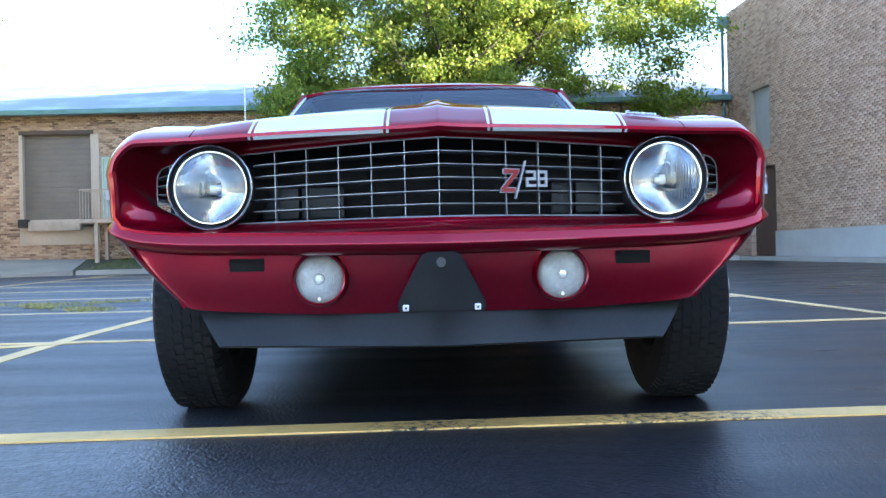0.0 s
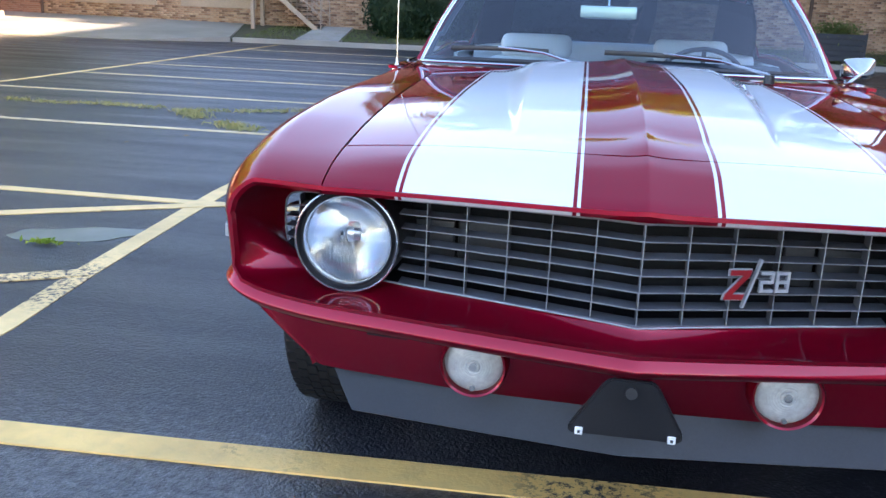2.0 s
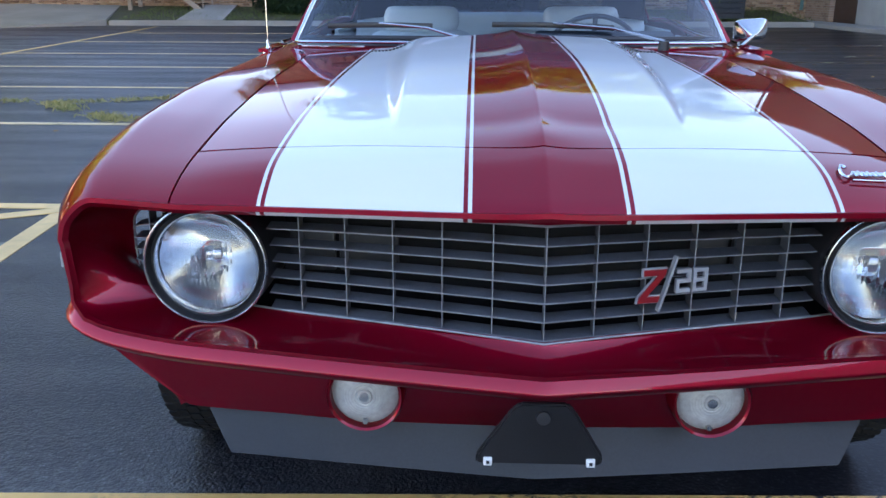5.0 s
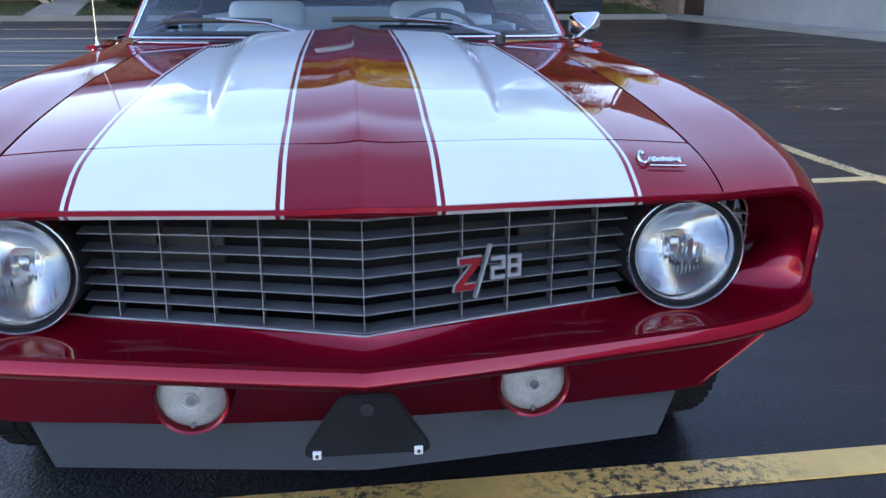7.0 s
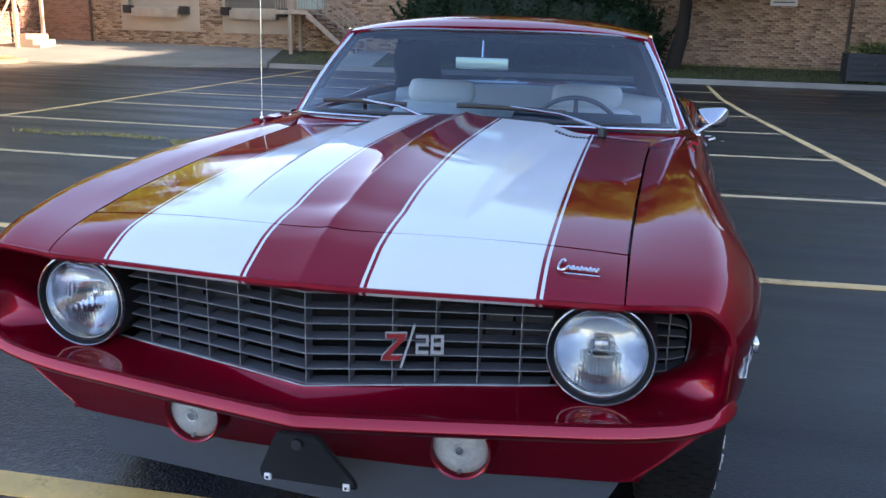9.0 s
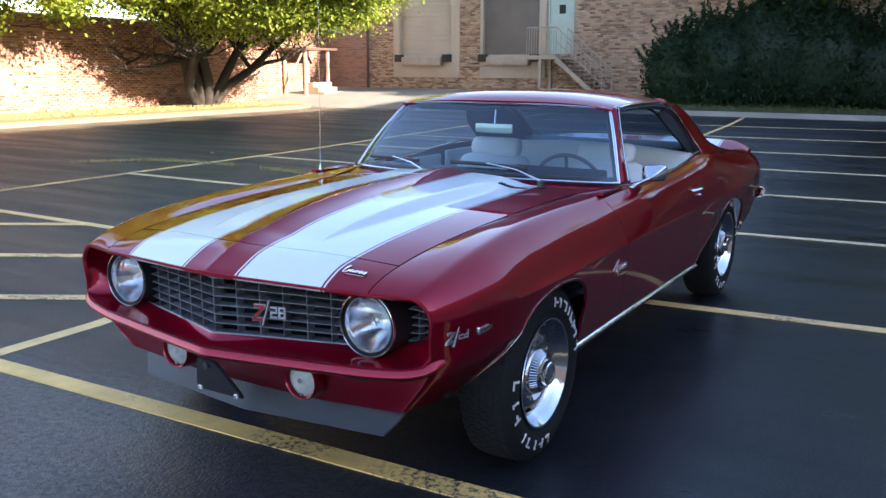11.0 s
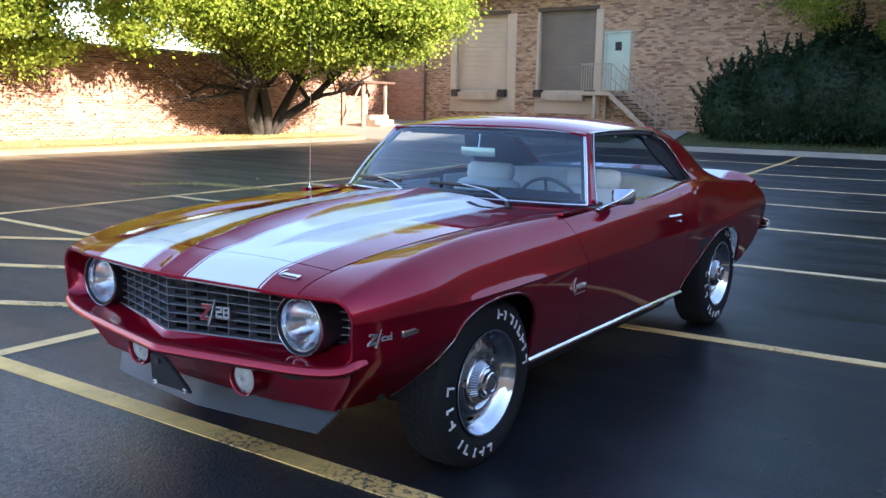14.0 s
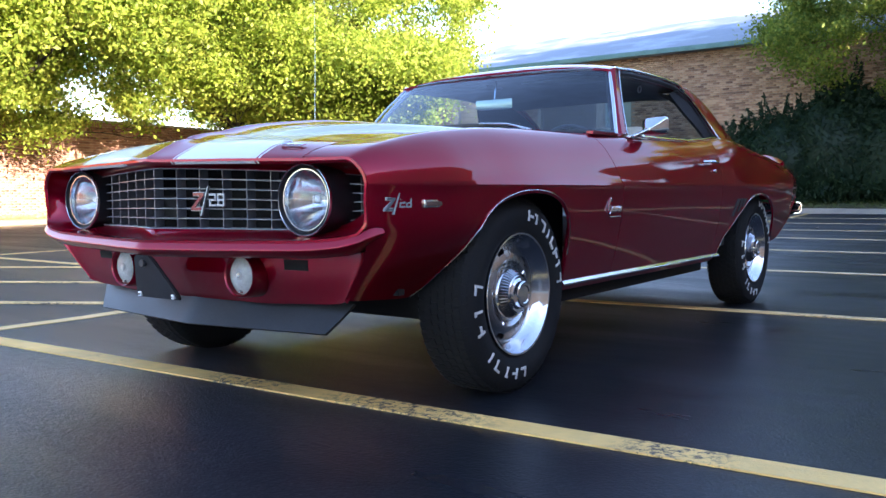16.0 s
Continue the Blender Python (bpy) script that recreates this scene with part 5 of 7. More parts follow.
for px, tip0, tip1 in ((0.472, (0.33, 0.10), (-0.06, 0.125)), (-0.130, (-0.25, 0.11), (-0.615, 0.115))):
    wp = new("wiper")
    wp.parent = car
    piv = Vector((px, 1.655, 0.914))
    lathe("pivot", [(0.0, 0.0), (0.0, 0.016), (-0.028, 0.018)], BLACK, wp, 14, "z", tuple(piv + Vector((0, 0, 0.012))))
    p0, p1 = ws_at(*tip0), ws_at(*tip1)
    up = Vector((0, -0.022, 0.018))
    midp = (p0 + p1) / 2
    tube("arm", [piv + Vector((0, 0, 0.012)), piv.lerp(midp, 0.45) + Vector((0, -0.01, 0.03)), midp + up * 1.2], [0.0065, 0.0045, 0.0035], STEEL, wp, 6)
    tube("blade", [p0 + up * 0.6, p0.lerp(p1, 0.33) + up * 0.8, p0.lerp(p1, 0.66) + up * 0.8, p1 + up * 0.6], 0.0062, BLACK, wp, 6, squash=1.6)
# chrome door mirror on the driver's side
mir = new("door_mirror")
mir.parent = car
bm = bmesh.new()
rings = []
for k, y, zr in ((1.0, 2.066, 0.0), (1.0, 2.058, 0.0), (0.97, 2.048, 0.0), (0.80, 2.031, 0.10), (0.58, 2.013, 0.20), (0.34, 1.998, 0.28), (0.12, 1.990, 0.30)):
    r = []
    for n in range(40):                                   # rounded oblong, drawn in towards the arm
        a = 2 * math.pi * n / 40
        c, sn = math.cos(a), math.sin(a)
        e = 0.42
        u, w = math.copysign(abs(c) ** e, c) * k, math.copysign(abs(sn) ** e, sn) * k
        r.append(bm.verts.new((0.856 + 0.058 * u - 0.004 * (1 - k), y, 0.944 + 0.0385 * w + 0.004 * u - 0.055 * zr)))
    rings.append(r)
for a, b in zip(rings, rings[1:]):
    for n in range(40):
        bm.faces.new((a[n], a[(n + 1) % 40], b[(n + 1) % 40], b[n]))
bm.faces.new(rings[-1])
part("mirror_shell", bm, CHROME, mir, "chrome mirror shell drawn to a point", angle=28)
bm = bmesh.new()
bm.faces.new([bm.verts.new((v[0], 2.062, v[2])) for v in [(0.856 + 0.055 * math.copysign(abs(math.cos(a)) ** 0.42, math.cos(a)), 0, 0.944 + 0.036 * math.copysign(abs(math.sin(a)) ** 0.42, math.sin(a))) for a in [2 * math.pi * n / 40 for n in range(40)]]])
part("mirror_glass", bm, MIRROR, mir, "mirror glass", smooth=False, angle=None)
tube("mirror_arm", [(0.797, 1.935, 0.890), (0.806, 1.950, 0.900), (0.830, 1.975, 0.914), (0.854, 1.998, 0.928)], [0.011, 0.008, 0.007, 0.008], CHROME, mir, 8)
box("mirror_foot", CHROME, mir, 0.782, 0.812, 1.90, 1.962, 0.889, 0.898, 0.004)

# interior
dashb = new("dashboard")
dashb.parent = car
bm = bmesh.new()
for p0, p1, xa, xb in ((0.885, 0.905, -0.72, 0.10), (0.885, 0.938, 0.10, 0.60), (0.885, 0.905, 0.60, 0.72)):
    vs = add_box(bm, xa, xb, 1.83, 2.15, 0.62, p0, 0.0)
    for v in vs:
        if v.co.z > 0.8 and v.co.y > 2.0:
            v.co.z = p1
bmesh.ops.bevel(bm, geom=list(bm.edges), offset=0.018, segments=2, affect="EDGES", profile=0.6)
part("dash_pad", bm, DASH, dashb, "black dash pad")
sw = new("steering_wheel")
sw.parent = car
c = Vector((0.335, 2.32, 0.808))
tilt = Matrix.Rotation(radians(-68), 3, "X")
tube("rim", [c + tilt @ Vector((0.19 * math.cos(a), 0.19 * math.sin(a), 0)) for a in np.linspace(0, 2 * math.pi, 33)[:-1]], 0.0095, WORN_RIM, sw, 8, True)
for k in range(3):
    a = radians(90 + 120 * k + 180)
    tube("spoke", [c + tilt @ Vector((0.03 * math.cos(a), 0.03 * math.sin(a), -0.03)), c + tilt @ Vector((0.185 * math.cos(a), 0.185 * math.sin(a), 0))], 0.009, WORN_RIM, sw, 6, squash=0.5)
lathe("hub", [(-0.03, 0.0), (-0.03, 0.05), (-0.06, 0.055)], BLACK, sw, 18, "y", tuple(c + Vector((0, 0.01, 0))))
tube("column", [c + Vector((0, -0.02, -0.01)), (0.345, 1.98, 0.72)], 0.032, BLACK, sw, 10)


def seat(x):
    st = new("front_seat")
    st.parent = car
    st["label"] = "off-white vinyl bucket seat"

    def pad(nm, w0, w1, prof, parent):
        bm = bmesh.new()
        g = []
        for yy, z, th, w in prof:
            g.append([bm.verts.new((x + w * math.copysign(abs(math.cos(a)) ** 0.6, math.cos(a)), yy + th * 0.9 * math.copysign(abs(math.sin(a)) ** 0.75, math.sin(a)), z)) for a in np.linspace(0, 2 * math.pi, 25)[:-1]])
        for i in range(len(g) - 1):
            for k in range(24):
                bm.faces.new((g[i][k], g[i][(k + 1) % 24], g[i + 1][(k + 1) % 24], g[i + 1][k]))
        bm.faces.new(g[0]), bm.faces.new(list(reversed(g[-1])))
        return part(nm, bm, VINYL, parent, angle=60)

    pad("backrest", 0, 0, [(2.68, 0.50, 0.07, 0.20), (2.70, 0.60, 0.085, 0.245), (2.74, 0.75, 0.08, 0.25), (2.775, 0.85, 0.07, 0.24), (2.79, 0.89, 0.055, 0.215), (2.795, 0.905, 0.03, 0.18)], st)
    pad("headrest", 0, 0, [(2.80, 0.900, 0.03, 0.135), (2.80, 0.908, 0.045, 0.155), (2.805, 0.93, 0.052, 0.166), (2.81, 0.968, 0.050, 0.166), (2.815, 0.992, 0.042, 0.158), (2.815, 1.003, 0.028, 0.145), (2.815, 1.007, 0.010, 0.12)], st)
    box("cushion", VINYL, st, x - 0.25, x + 0.25, 2.22, 2.70, 0.40, 0.56, 0.05)


seat(0.345), seat(-0.355)
rs = new("rear_seat")
rs.parent = car
rs["label"] = "off-white vinyl rear bench"
bm = bmesh.new()
g = []
for x in np.linspace(-0.70, 0.70, 29):      # arched top, rounded edge
    zt = 0.972 - 0.040 * abs(x / 0.70) ** 2.2
    g.append([bm.verts.new((x, y, z)) for y, z in ((3.12, 0.46), (3.165, 0.70), (3.19, zt - 0.05), (3.205, zt - 0.018), (3.235, zt), (3.27, zt - 0.004), (3.30, zt - 0.03), (3.33, 0.80), (3.33, 0.46))])
for a, b in zip(g, g[1:]):
    for j in range(8):
        bm.faces.new((a[j], a[j + 1], b[j + 1], b[j]))
bm.faces.new(g[0]), bm.faces.new(list(reversed(g[-1])))
part("backrest", bm, VINYL, rs, angle=60)
box("cushion", VINYL, rs, -0.66, 0.66, 2.90, 3.26, 0.38, 0.55, 0.05)
box("parcel_shelf", DASH, car, -0.62, 0.62, 3.29, 3.80, 0.925, 0.948, 0.005, "dark parcel shelf under the rear window")
box("interior_floor", DASH, car, -0.76, 0.76, 1.80, 3.40, 0.36, 0.40)
rm = new("rearview_mirror")
rm.parent = car
box("mirror_case", CHROME, rm, -0.150, 0.050, 2.19, 2.215, 1.083, 1.134, 0.012)
box("mirror_back", MIRBACK, rm, -0.158, 0.058, 2.1865, 2.1905, 1.086, 1.132, 0.004)
tube("mirror_stem", [(-0.05, 2.20, 1.13), (-0.05, 2.215, 1.225)], 0.006, CHROME, rm, 6)
for s in (1, -1):
    box("sun_visor", DASH, car, *sorted((s * 0.10, s * 0.52)), 2.20, 2.36, 1.195, 1.212, 0.006)


# wheels
def wheel(yc, s, steer=0.0):
    w = new("wheel")
    w.parent = car
    w.matrix_basis = pose(0.744 if s > 0 else -0.732, yc, 0.3285, 0, 0, steer + (0 if s > 0 else 180))
    R = 0.328
    prof = [(-0.075, 0.192), (-0.088, 0.215), (-0.096, 0.255), (-0.094, 0.284), (-0.086, 0.308), (-0.074, 0.321), (-0.05, R), (0.05, R), (0.074, 0.322), (0.088, 0.311), (0.099, 0.288), (0.1045, 0.262), (0.103, 0.245),
            (0.100, 0.232), (0.096, 0.217), (0.088, 0.203), (0.075, 0.192)]
    t = lathe("tyre", [(x, r) for x, r in prof], RUBBER, w, 72, "x", (0, 0, 0), "black tyre with white raised lettering", 40)
    # tread ribs and blocks
    verts, faces = [], []
    for row, xr in enumerate((-0.066, -0.040, -0.0135, 0.0135, 0.040, 0.066)):
        for k in range(60):
            a0 = 2 * math.pi * (k + 0.5 * (row % 2)) / 60
            a1 = a0 + 2 * math.pi / 60 * 0.72
            i = len(verts)
            for r in (R - 0.004, R + 0.0035 if abs(xr) < 0.06 else R - 0.001):
                for a, x in ((a0, xr - 0.011), (a1, xr - 0.011 + 0.004), (a1, xr + 0.011 + 0.004), (a0, xr + 0.011)):
                    verts.append((x, r * math.cos(a), r * math.sin(a)))
            faces += [(i + 4, i + 5, i + 6, i + 7), (i, i + 1, i + 5, i + 4), (i + 1, i + 2, i + 6, i + 5), (i + 2, i + 3, i + 7, i + 6), (i + 3, i, i + 4, i + 7)]
    for k in range(80):                                   # shoulder lugs
        for sg in (1, -1):
            a0 = 2 * math.pi * k / 80
            a1 = a0 + 2 * math.pi / 80 * 0.6
            i = len(verts)
            for a in (a0, a1):
                for x, r in ((0.076, 0.3225), (0.0895, 0.3105), (0.0935, 0.300), (0.078, 0.314)):
                    verts.append((sg * x, r * math.cos(a), r * math.sin(a)))
            faces += [(i, i + 1, i + 5, i + 4), (i + 1, i + 2, i + 6, i + 5), (i, i + 4, i + 7, i + 3), (i, i + 3, i + 2, i + 1), (i + 4, i + 5, i + 6, i + 7)]
    raw("tread", verts, faces, RUBBER, t, smooth=False)
    # raised white lettering as plain bars, word by word
    for start, count, step in ((77, 8, -10.0), (-88, 5, -12.0), (-160, 3, -14.0)):
        for k in range(count):
            a = radians(start + step * k)
            bm = bmesh.new()
            wd, bw, ra, rb = 0.0155, 0.0078, 0.2445, 0.2795
            strokes = (((ra, rb, -wd, -wd + bw), (ra, ra + bw, -wd + bw, wd)), ((ra, rb, -bw, 0.0), (rb - bw, rb, -wd, -bw)), ((ra, rb, -bw / 2, bw / 2),),
                       ((ra, rb, -wd, -wd + bw), (ra + 0.013, ra + 0.013 + bw, -wd + bw, wd)), ((ra, rb, wd - bw, wd), (rb - bw, rb, -wd, wd - bw)))
            for r0, r1, w0, w1 in strokes[(3 * k + count) % 5]:
                q = []
                for x in (0.0985, 0.1086):
                    for rr, ww in ((r0, w0), (r0, w1), (r1, w1), (r1, w0)):
                        ang = a - ww / 0.262
                        q.append(bm.verts.new((x - 0.0042 if rr > 0.270 else x, rr * math.cos(ang), rr * math.sin(ang))))
                bm.faces.new(q[4:8])
                for i in range(4):
                    bm.faces.new((q[i], q[(i + 1) % 4], q[4 + (i + 1) % 4], q[4 + i]))
            part("letter_bar", bm, LETTER, t, smooth=False, angle=None)
    lathe("trim_ring", [(0.072, 0.196), (0.094, 0.205), (0.099, 0.203), (0.098, 0.197), (0.086, 0.190), (0.072, 0.180), (0.052, 0.172), (0.046, 0.166)], CHROME, w, 64, "x", (0, 0, 0), "bright trim ring", 50)
    # slotted steel disc
    seg, slots = 90, 5
    prof = [(0.046, 0.166), (0.040, 0.160), (0.042, 0.152), (0.050, 0.136), (0.056, 0.122), (0.056, 0.112), (0.048, 0.104), (0.040, 0.096), (0.038, 0.07)]
    bm = bmesh.new()
    g = [[bm.verts.new((x, r * math.cos(2 * math.pi * k / seg), r * math.sin(2 * math.pi * k / seg))) for k in range(seg)] for x, r in prof]
    for i in range(len(prof) - 1):
        for k in range(seg):
            ph = (k % (seg // slots)) / (seg // slots)
            if i == 2 and 0.34 < ph < 0.60:
                continue
            bm.faces.new((g[i][k], g[i][(k + 1) % seg], g[i + 1][(k + 1) % seg], g[i + 1][k]))
    dsc = part("rim_disc", bm, STEEL, w, "silver slotted steel wheel", angle=35)
    md = dsc.modifiers.new("thickness", "SOLIDIFY")
    md.thickness, md.offset = 0.005, -1.0
    crisp(dsc)
    lathe("rim_barrel", [(0.06, 0.176), (0.0, 0.165), (-0.07, 0.17), (-0.075, 0.192)], DARK, w, 36, "x")
    lathe("brake_drum", [(0.02, 0.0), (0.02, 0.14), (-0.06, 0.14)], DARK, w, 30, "x")
    cap = lathe("centre_cap", [(0.040, 0.090), (0.056, 0.088), (0.064, 0.082), (0.090, 0.064), (0.094, 0.060), (0.093, 0.052), (0.098, 0.046), (0.112, 0.044), (0.116, 0.040), (0.1165, 0.030), (0.114, 0.027), (0.114, 0.0)], CHROME, w, 48, "x", (0, 0, 0), "chrome derby centre cap", 30)
    lathe("cap_band", [(0.0650, 0.0835), (0.0915, 0.0650)], DARK, cap, 48, "x", (0, 0, 0), "dark band between the cap's fins", 30)
    for k in range(48):
        a = 2 * math.pi * k / 48
        tube("cap_fin", [(0.067, 0.083 * math.cos(a), 0.083 * math.sin(a)), (0.091, 0.0665 * math.cos(a), 0.0665 * math.sin(a))], 0.0019, CHROME, cap, 4)
    for k in range(5):
        a = 2 * math.pi * (k + 0.46) / 5
        lathe("lug_nut", [(0.045, 0.012), (0.058, 0.012), (0.062, 0.008), (0.062, 0.0)], CHROME, w, 6, "x", (0, 0.108 * math.cos(a), 0.108 * math.sin(a)))
    return w


for yc in (0.935, 3.655):
    for s in (1, -1):
        wheel(yc, s)

# coat hook by the headliner
tube("coat_hook", [(0.45 + 0.004 * math.sin(a), 2.85 + 0.020 * math.cos(a), 1.207 + 0.017 * math.sin(a)) for a in np.linspace(0, 2 * math.pi, 17)[:-1]], 0.0035, VINYL, car, 6, True, "small white coat hook")

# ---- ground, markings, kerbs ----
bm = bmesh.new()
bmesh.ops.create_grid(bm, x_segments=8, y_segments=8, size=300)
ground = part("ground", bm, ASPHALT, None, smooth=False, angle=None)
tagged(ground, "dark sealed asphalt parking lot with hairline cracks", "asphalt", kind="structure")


def stripe(pts, w, m, z=0.004):
    """A painted line along points on the ground."""
    bm = bmesh.new()
    n = len(pts)
    L, R = [], []
    for i, p in enumerate(pts):
        a, b = pts[max(i - 1, 0)], pts[min(i + 1, n - 1)]
        d = Vector((b[0] - a[0], b[1] - a[1])).normalized()
        nx, ny = -d.y * w / 2, d.x * w / 2
        L.append((p[0] + nx, p[1] + ny)), R.append((p[0] - nx, p[1] - ny))
    top = [[bm.verts.new((q[0], q[1], z)) for q in (l, r)] for l, r in zip(L, R)]
    bot = [[bm.verts.new((q[0], q[1], z - 0.005)) for q in (l, r)] for l, r in zip(L, R)]
    for i in range(n - 1):
        bm.faces.new((top[i][0], top[i][1], top[i + 1][1], top[i + 1][0]))
        bm.faces.new((top[i][0], top[i + 1][0], bot[i + 1][0], bot[i][0]))
        bm.faces.new((top[i][1], bot[i][1], bot[i + 1][1], top[i + 1][1]))
    bm.faces.new((top[0][0], bot[0][0], bot[0][1], top[0][1]))
    bm.faces.new((top[-1][0], top[-1][1], bot[-1][1], bot[-1][0]))
    ob = part("parking_line", bm, m, None, smooth=False, angle=None)
    return tagged(ob, "worn yellow painted parking line on asphalt", "road marking", "parking lines", "structure")


W = 0.10
stripe([(-8.0, 0.14), (-4.0, 0.36), (-2.0, 0.43), (0.8, 0.555), (1.2, 0.575), (4.0, 0.72), (9.0, 1.0)], 0.108, YELLOW_FRONT, 0.0055)
stripe([(-2.0, 0.48), (-2.01, 1.1), (-2.09, 1.71), (-2.25, 3.4), (-2.33, 6.0), (-2.62, 14.2), (-3.3, 21.0), (-3.75, 24.6)], W, YELLOW)                          # middle row line
stripe([(-7.2, 0.2), (-7.47, 3.17), (-7.67, 6.0), (-7.85, 9.4), (-8.5, 15.0), (-9.6, 23.8)], W, YELLOW, 0.0047)                                               # far row line
stripe([(3.0, 3.3), (2.93, 4.0), (2.75, 7.4), (2.48, 11.8), (2.28, 15.0), (2.15, 18.5), (2.2, 24.5)], W, YELLOW)                                              # row line beyond the car
for k, (yl, y0, xr) in enumerate(((3.05, 3.19, 3.05), (5.78, 5.79, 2.85), (8.45, 8.38, 2.66), (11.00, 11.02, 2.50), (13.5, 13.75, 2.33), (16.75, 17.0, 2.2), (20.3, 20.6, 2.15))):
    xl = (-7.45, -7.66, -7.8, -8.05, -8.4, -8.7, -9.1)[k]
    stripe([(xl, yl), (-2.3, yl + 0.02), (0.0, y0), (xr, y0 + 0.09 * xr)], 0.09 if k < 2 else 0.085, YELLOW if k == 0 else PALE, 0.0062)
for a, b in (((-3.9, 0.62), (-2.07, 1.73)), ((-5.9, 0.86), (-2.02, 3.12)), ((-7.3, 1.45), (-4.75, 3.06))):   # hatching
    stripe([a, b], W, YELLOW, 0.0034 + 0.0035)


def slab_poly(name, pts, z0, z1, m, label, category, kind="structure", bevel=0.0):
    bm = bmesh.new()
    v0 = [bm.verts.new((x, y, z0)) for x, y in pts]
    v1 = [bm.verts.new((x, y, z1 if not isinstance(z1, (list, tuple)) else z1[i])) for i, (x, y) in enumerate(pts)]
    bm.faces.new(list(reversed(v0))), bm.faces.new(v1)
    n = len(pts)
    for i in range(n):
        k = (i + 1) % n
        bm.faces.new((v0[i], v0[k], v1[k], v1[i]))
    if bevel:
        bmesh.ops.bevel(bm, geom=[e for e in bm.edges if abs(e.verts[0].co.z - z1) < 1e-4 and abs(e.verts[1].co.z - z1) < 1e-4], offset=bevel, segments=2, affect="EDGES")
    ob = part(name, bm, m, None, smooth=False, angle=None)
    return tagged(ob, label, category, kind=kind)


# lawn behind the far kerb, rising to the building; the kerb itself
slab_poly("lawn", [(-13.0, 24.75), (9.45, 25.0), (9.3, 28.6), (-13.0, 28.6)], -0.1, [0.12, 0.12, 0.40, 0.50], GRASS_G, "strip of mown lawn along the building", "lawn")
slab_poly("lawn_west", [(-17.55, -14.0), (-17.2, 8.0), (-18.15, 21.2), (-18.6, 22.4), (-22.5, 22.6), (-20.2, -14.0)], -0.1, 0.11, DRY_SOIL, "dry grass strip below the side wall", "lawn")
slab_poly("kerb_north", [(-11.3, 24.48), (-3.7, 24.70), (2.2, 24.72), (9.4, 24.86), (9.4, 25.02), (-11.3, 24.66)], -0.1, 0.15, CONCRETE, "pale concrete kerb", "kerb", bevel=0.02)
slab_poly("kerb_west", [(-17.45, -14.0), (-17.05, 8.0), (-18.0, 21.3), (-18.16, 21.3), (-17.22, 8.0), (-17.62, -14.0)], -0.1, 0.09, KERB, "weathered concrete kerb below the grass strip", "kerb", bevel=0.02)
# concrete apron to the loading docks
bm = bmesh.new()
drive = [(-21.5, 22.6, 0.02), (-13.6, 22.6, 0.02), (-11.4, 24.5, 0.16), (-12.6, 28.6, 0.52), (-23.5, 28.6, 0.62), (-22.8, 24.5, 0.3)]
v1 = [bm.verts.new(p) for p in drive]
v0 = [bm.verts.new((x, y, -0.1)) for x, y, z in drive]
bm.faces.new(v1), bm.faces.new(list(reversed(v0)))
for i in range(6):
    bm.faces.new((v0[i], v0[(i + 1) % 6], v1[(i + 1) % 6], v1[i]))
tagged(part("driveway", bm, DRIVE, None, smooth=False, angle=None), "pale concrete apron sloping up to the docks", "driveway", kind="structure")
slab_poly("walkway", [(-9.3, 24.6), (-7.9, 24.6), (-8.5, 28.4), (-9.75, 28.4)], 0.0, [0.17, 0.17, 0.53, 0.53], CONCRETE, "concrete walkway to the stair", "path")
slab_poly("pavement_east", [(13.25, -20.0), (10.35, 28.4), (9.2, 28.4), (9.5, 24.0), (12.1, -20.0)], -0.1, 0.10, CONCRETE, "narrow concrete pavement along the wing", "pavement", bevel=0.02)


# ---- buildings ----
def wall(name, m, at, turn, length, z0, z1, thick, holes, label):
    """A wall whose own x runs along it; holes (x0, x1, z0, z1) go right through."""
    xs = sorted({0.0, length} | {h[0] for h in holes} | {h[1] for h in holes})
    zs = sorted({z0, z1} | {h[2] for h in holes} | {h[3] for h in holes})
    bm = bmesh.new()

    def solid(i, j):
        cx, cz = (xs[i] + xs[i + 1]) / 2, (zs[j] + zs[j + 1]) / 2
        return not any(h[0] < cx < h[1] and h[2] < cz < h[3] for h in holes)

    cache = {}

    def v(x, y, z):
        k = (round(x, 4), round(y, 4), round(z, 4))
        if k not in cache:
            cache[k] = bm.verts.new(k)
        return cache[k]

    for i in range(len(xs) - 1):
        for j in range(len(zs) - 1):
            if not solid(i, j):
                continue
            a, b, c, d = xs[i], xs[i + 1], zs[j], zs[j + 1]
            bm.faces.new((v(a, 0, c), v(b, 0, c), v(b, 0, d), v(a, 0, d)))
            bm.faces.new((v(a, thick, c), v(a, thick, d), v(b, thick, d), v(b, thick, c)))
            for ok, q in ((i == 0 or not solid(i - 1, j), ((a, 0, c), (a, 0, d), (a, thick, d), (a, thick, c))),
                          (i == len(xs) - 2 or not solid(i + 1, j), ((b, 0, c), (b, thick, c), (b, thick, d), (b, 0, d))),
                          (j == 0 or not solid(i, j - 1), ((a, 0, c), (a, thick, c), (b, thick, c), (b, 0, c))),
                          (j == len(zs) - 2 or not solid(i, j + 1), ((a, 0, d), (b, 0, d), (b, thick, d), (a, thick, d)))):
                if ok:
                    bm.faces.new([v(*p) for p in q])
    ob = part(name, bm, m, None, smooth=False, angle=None)
    ob.matrix_basis = pose(at[0], at[1], 0, 0, 0, turn)
    return tagged(ob, label, "wall", kind="structure")


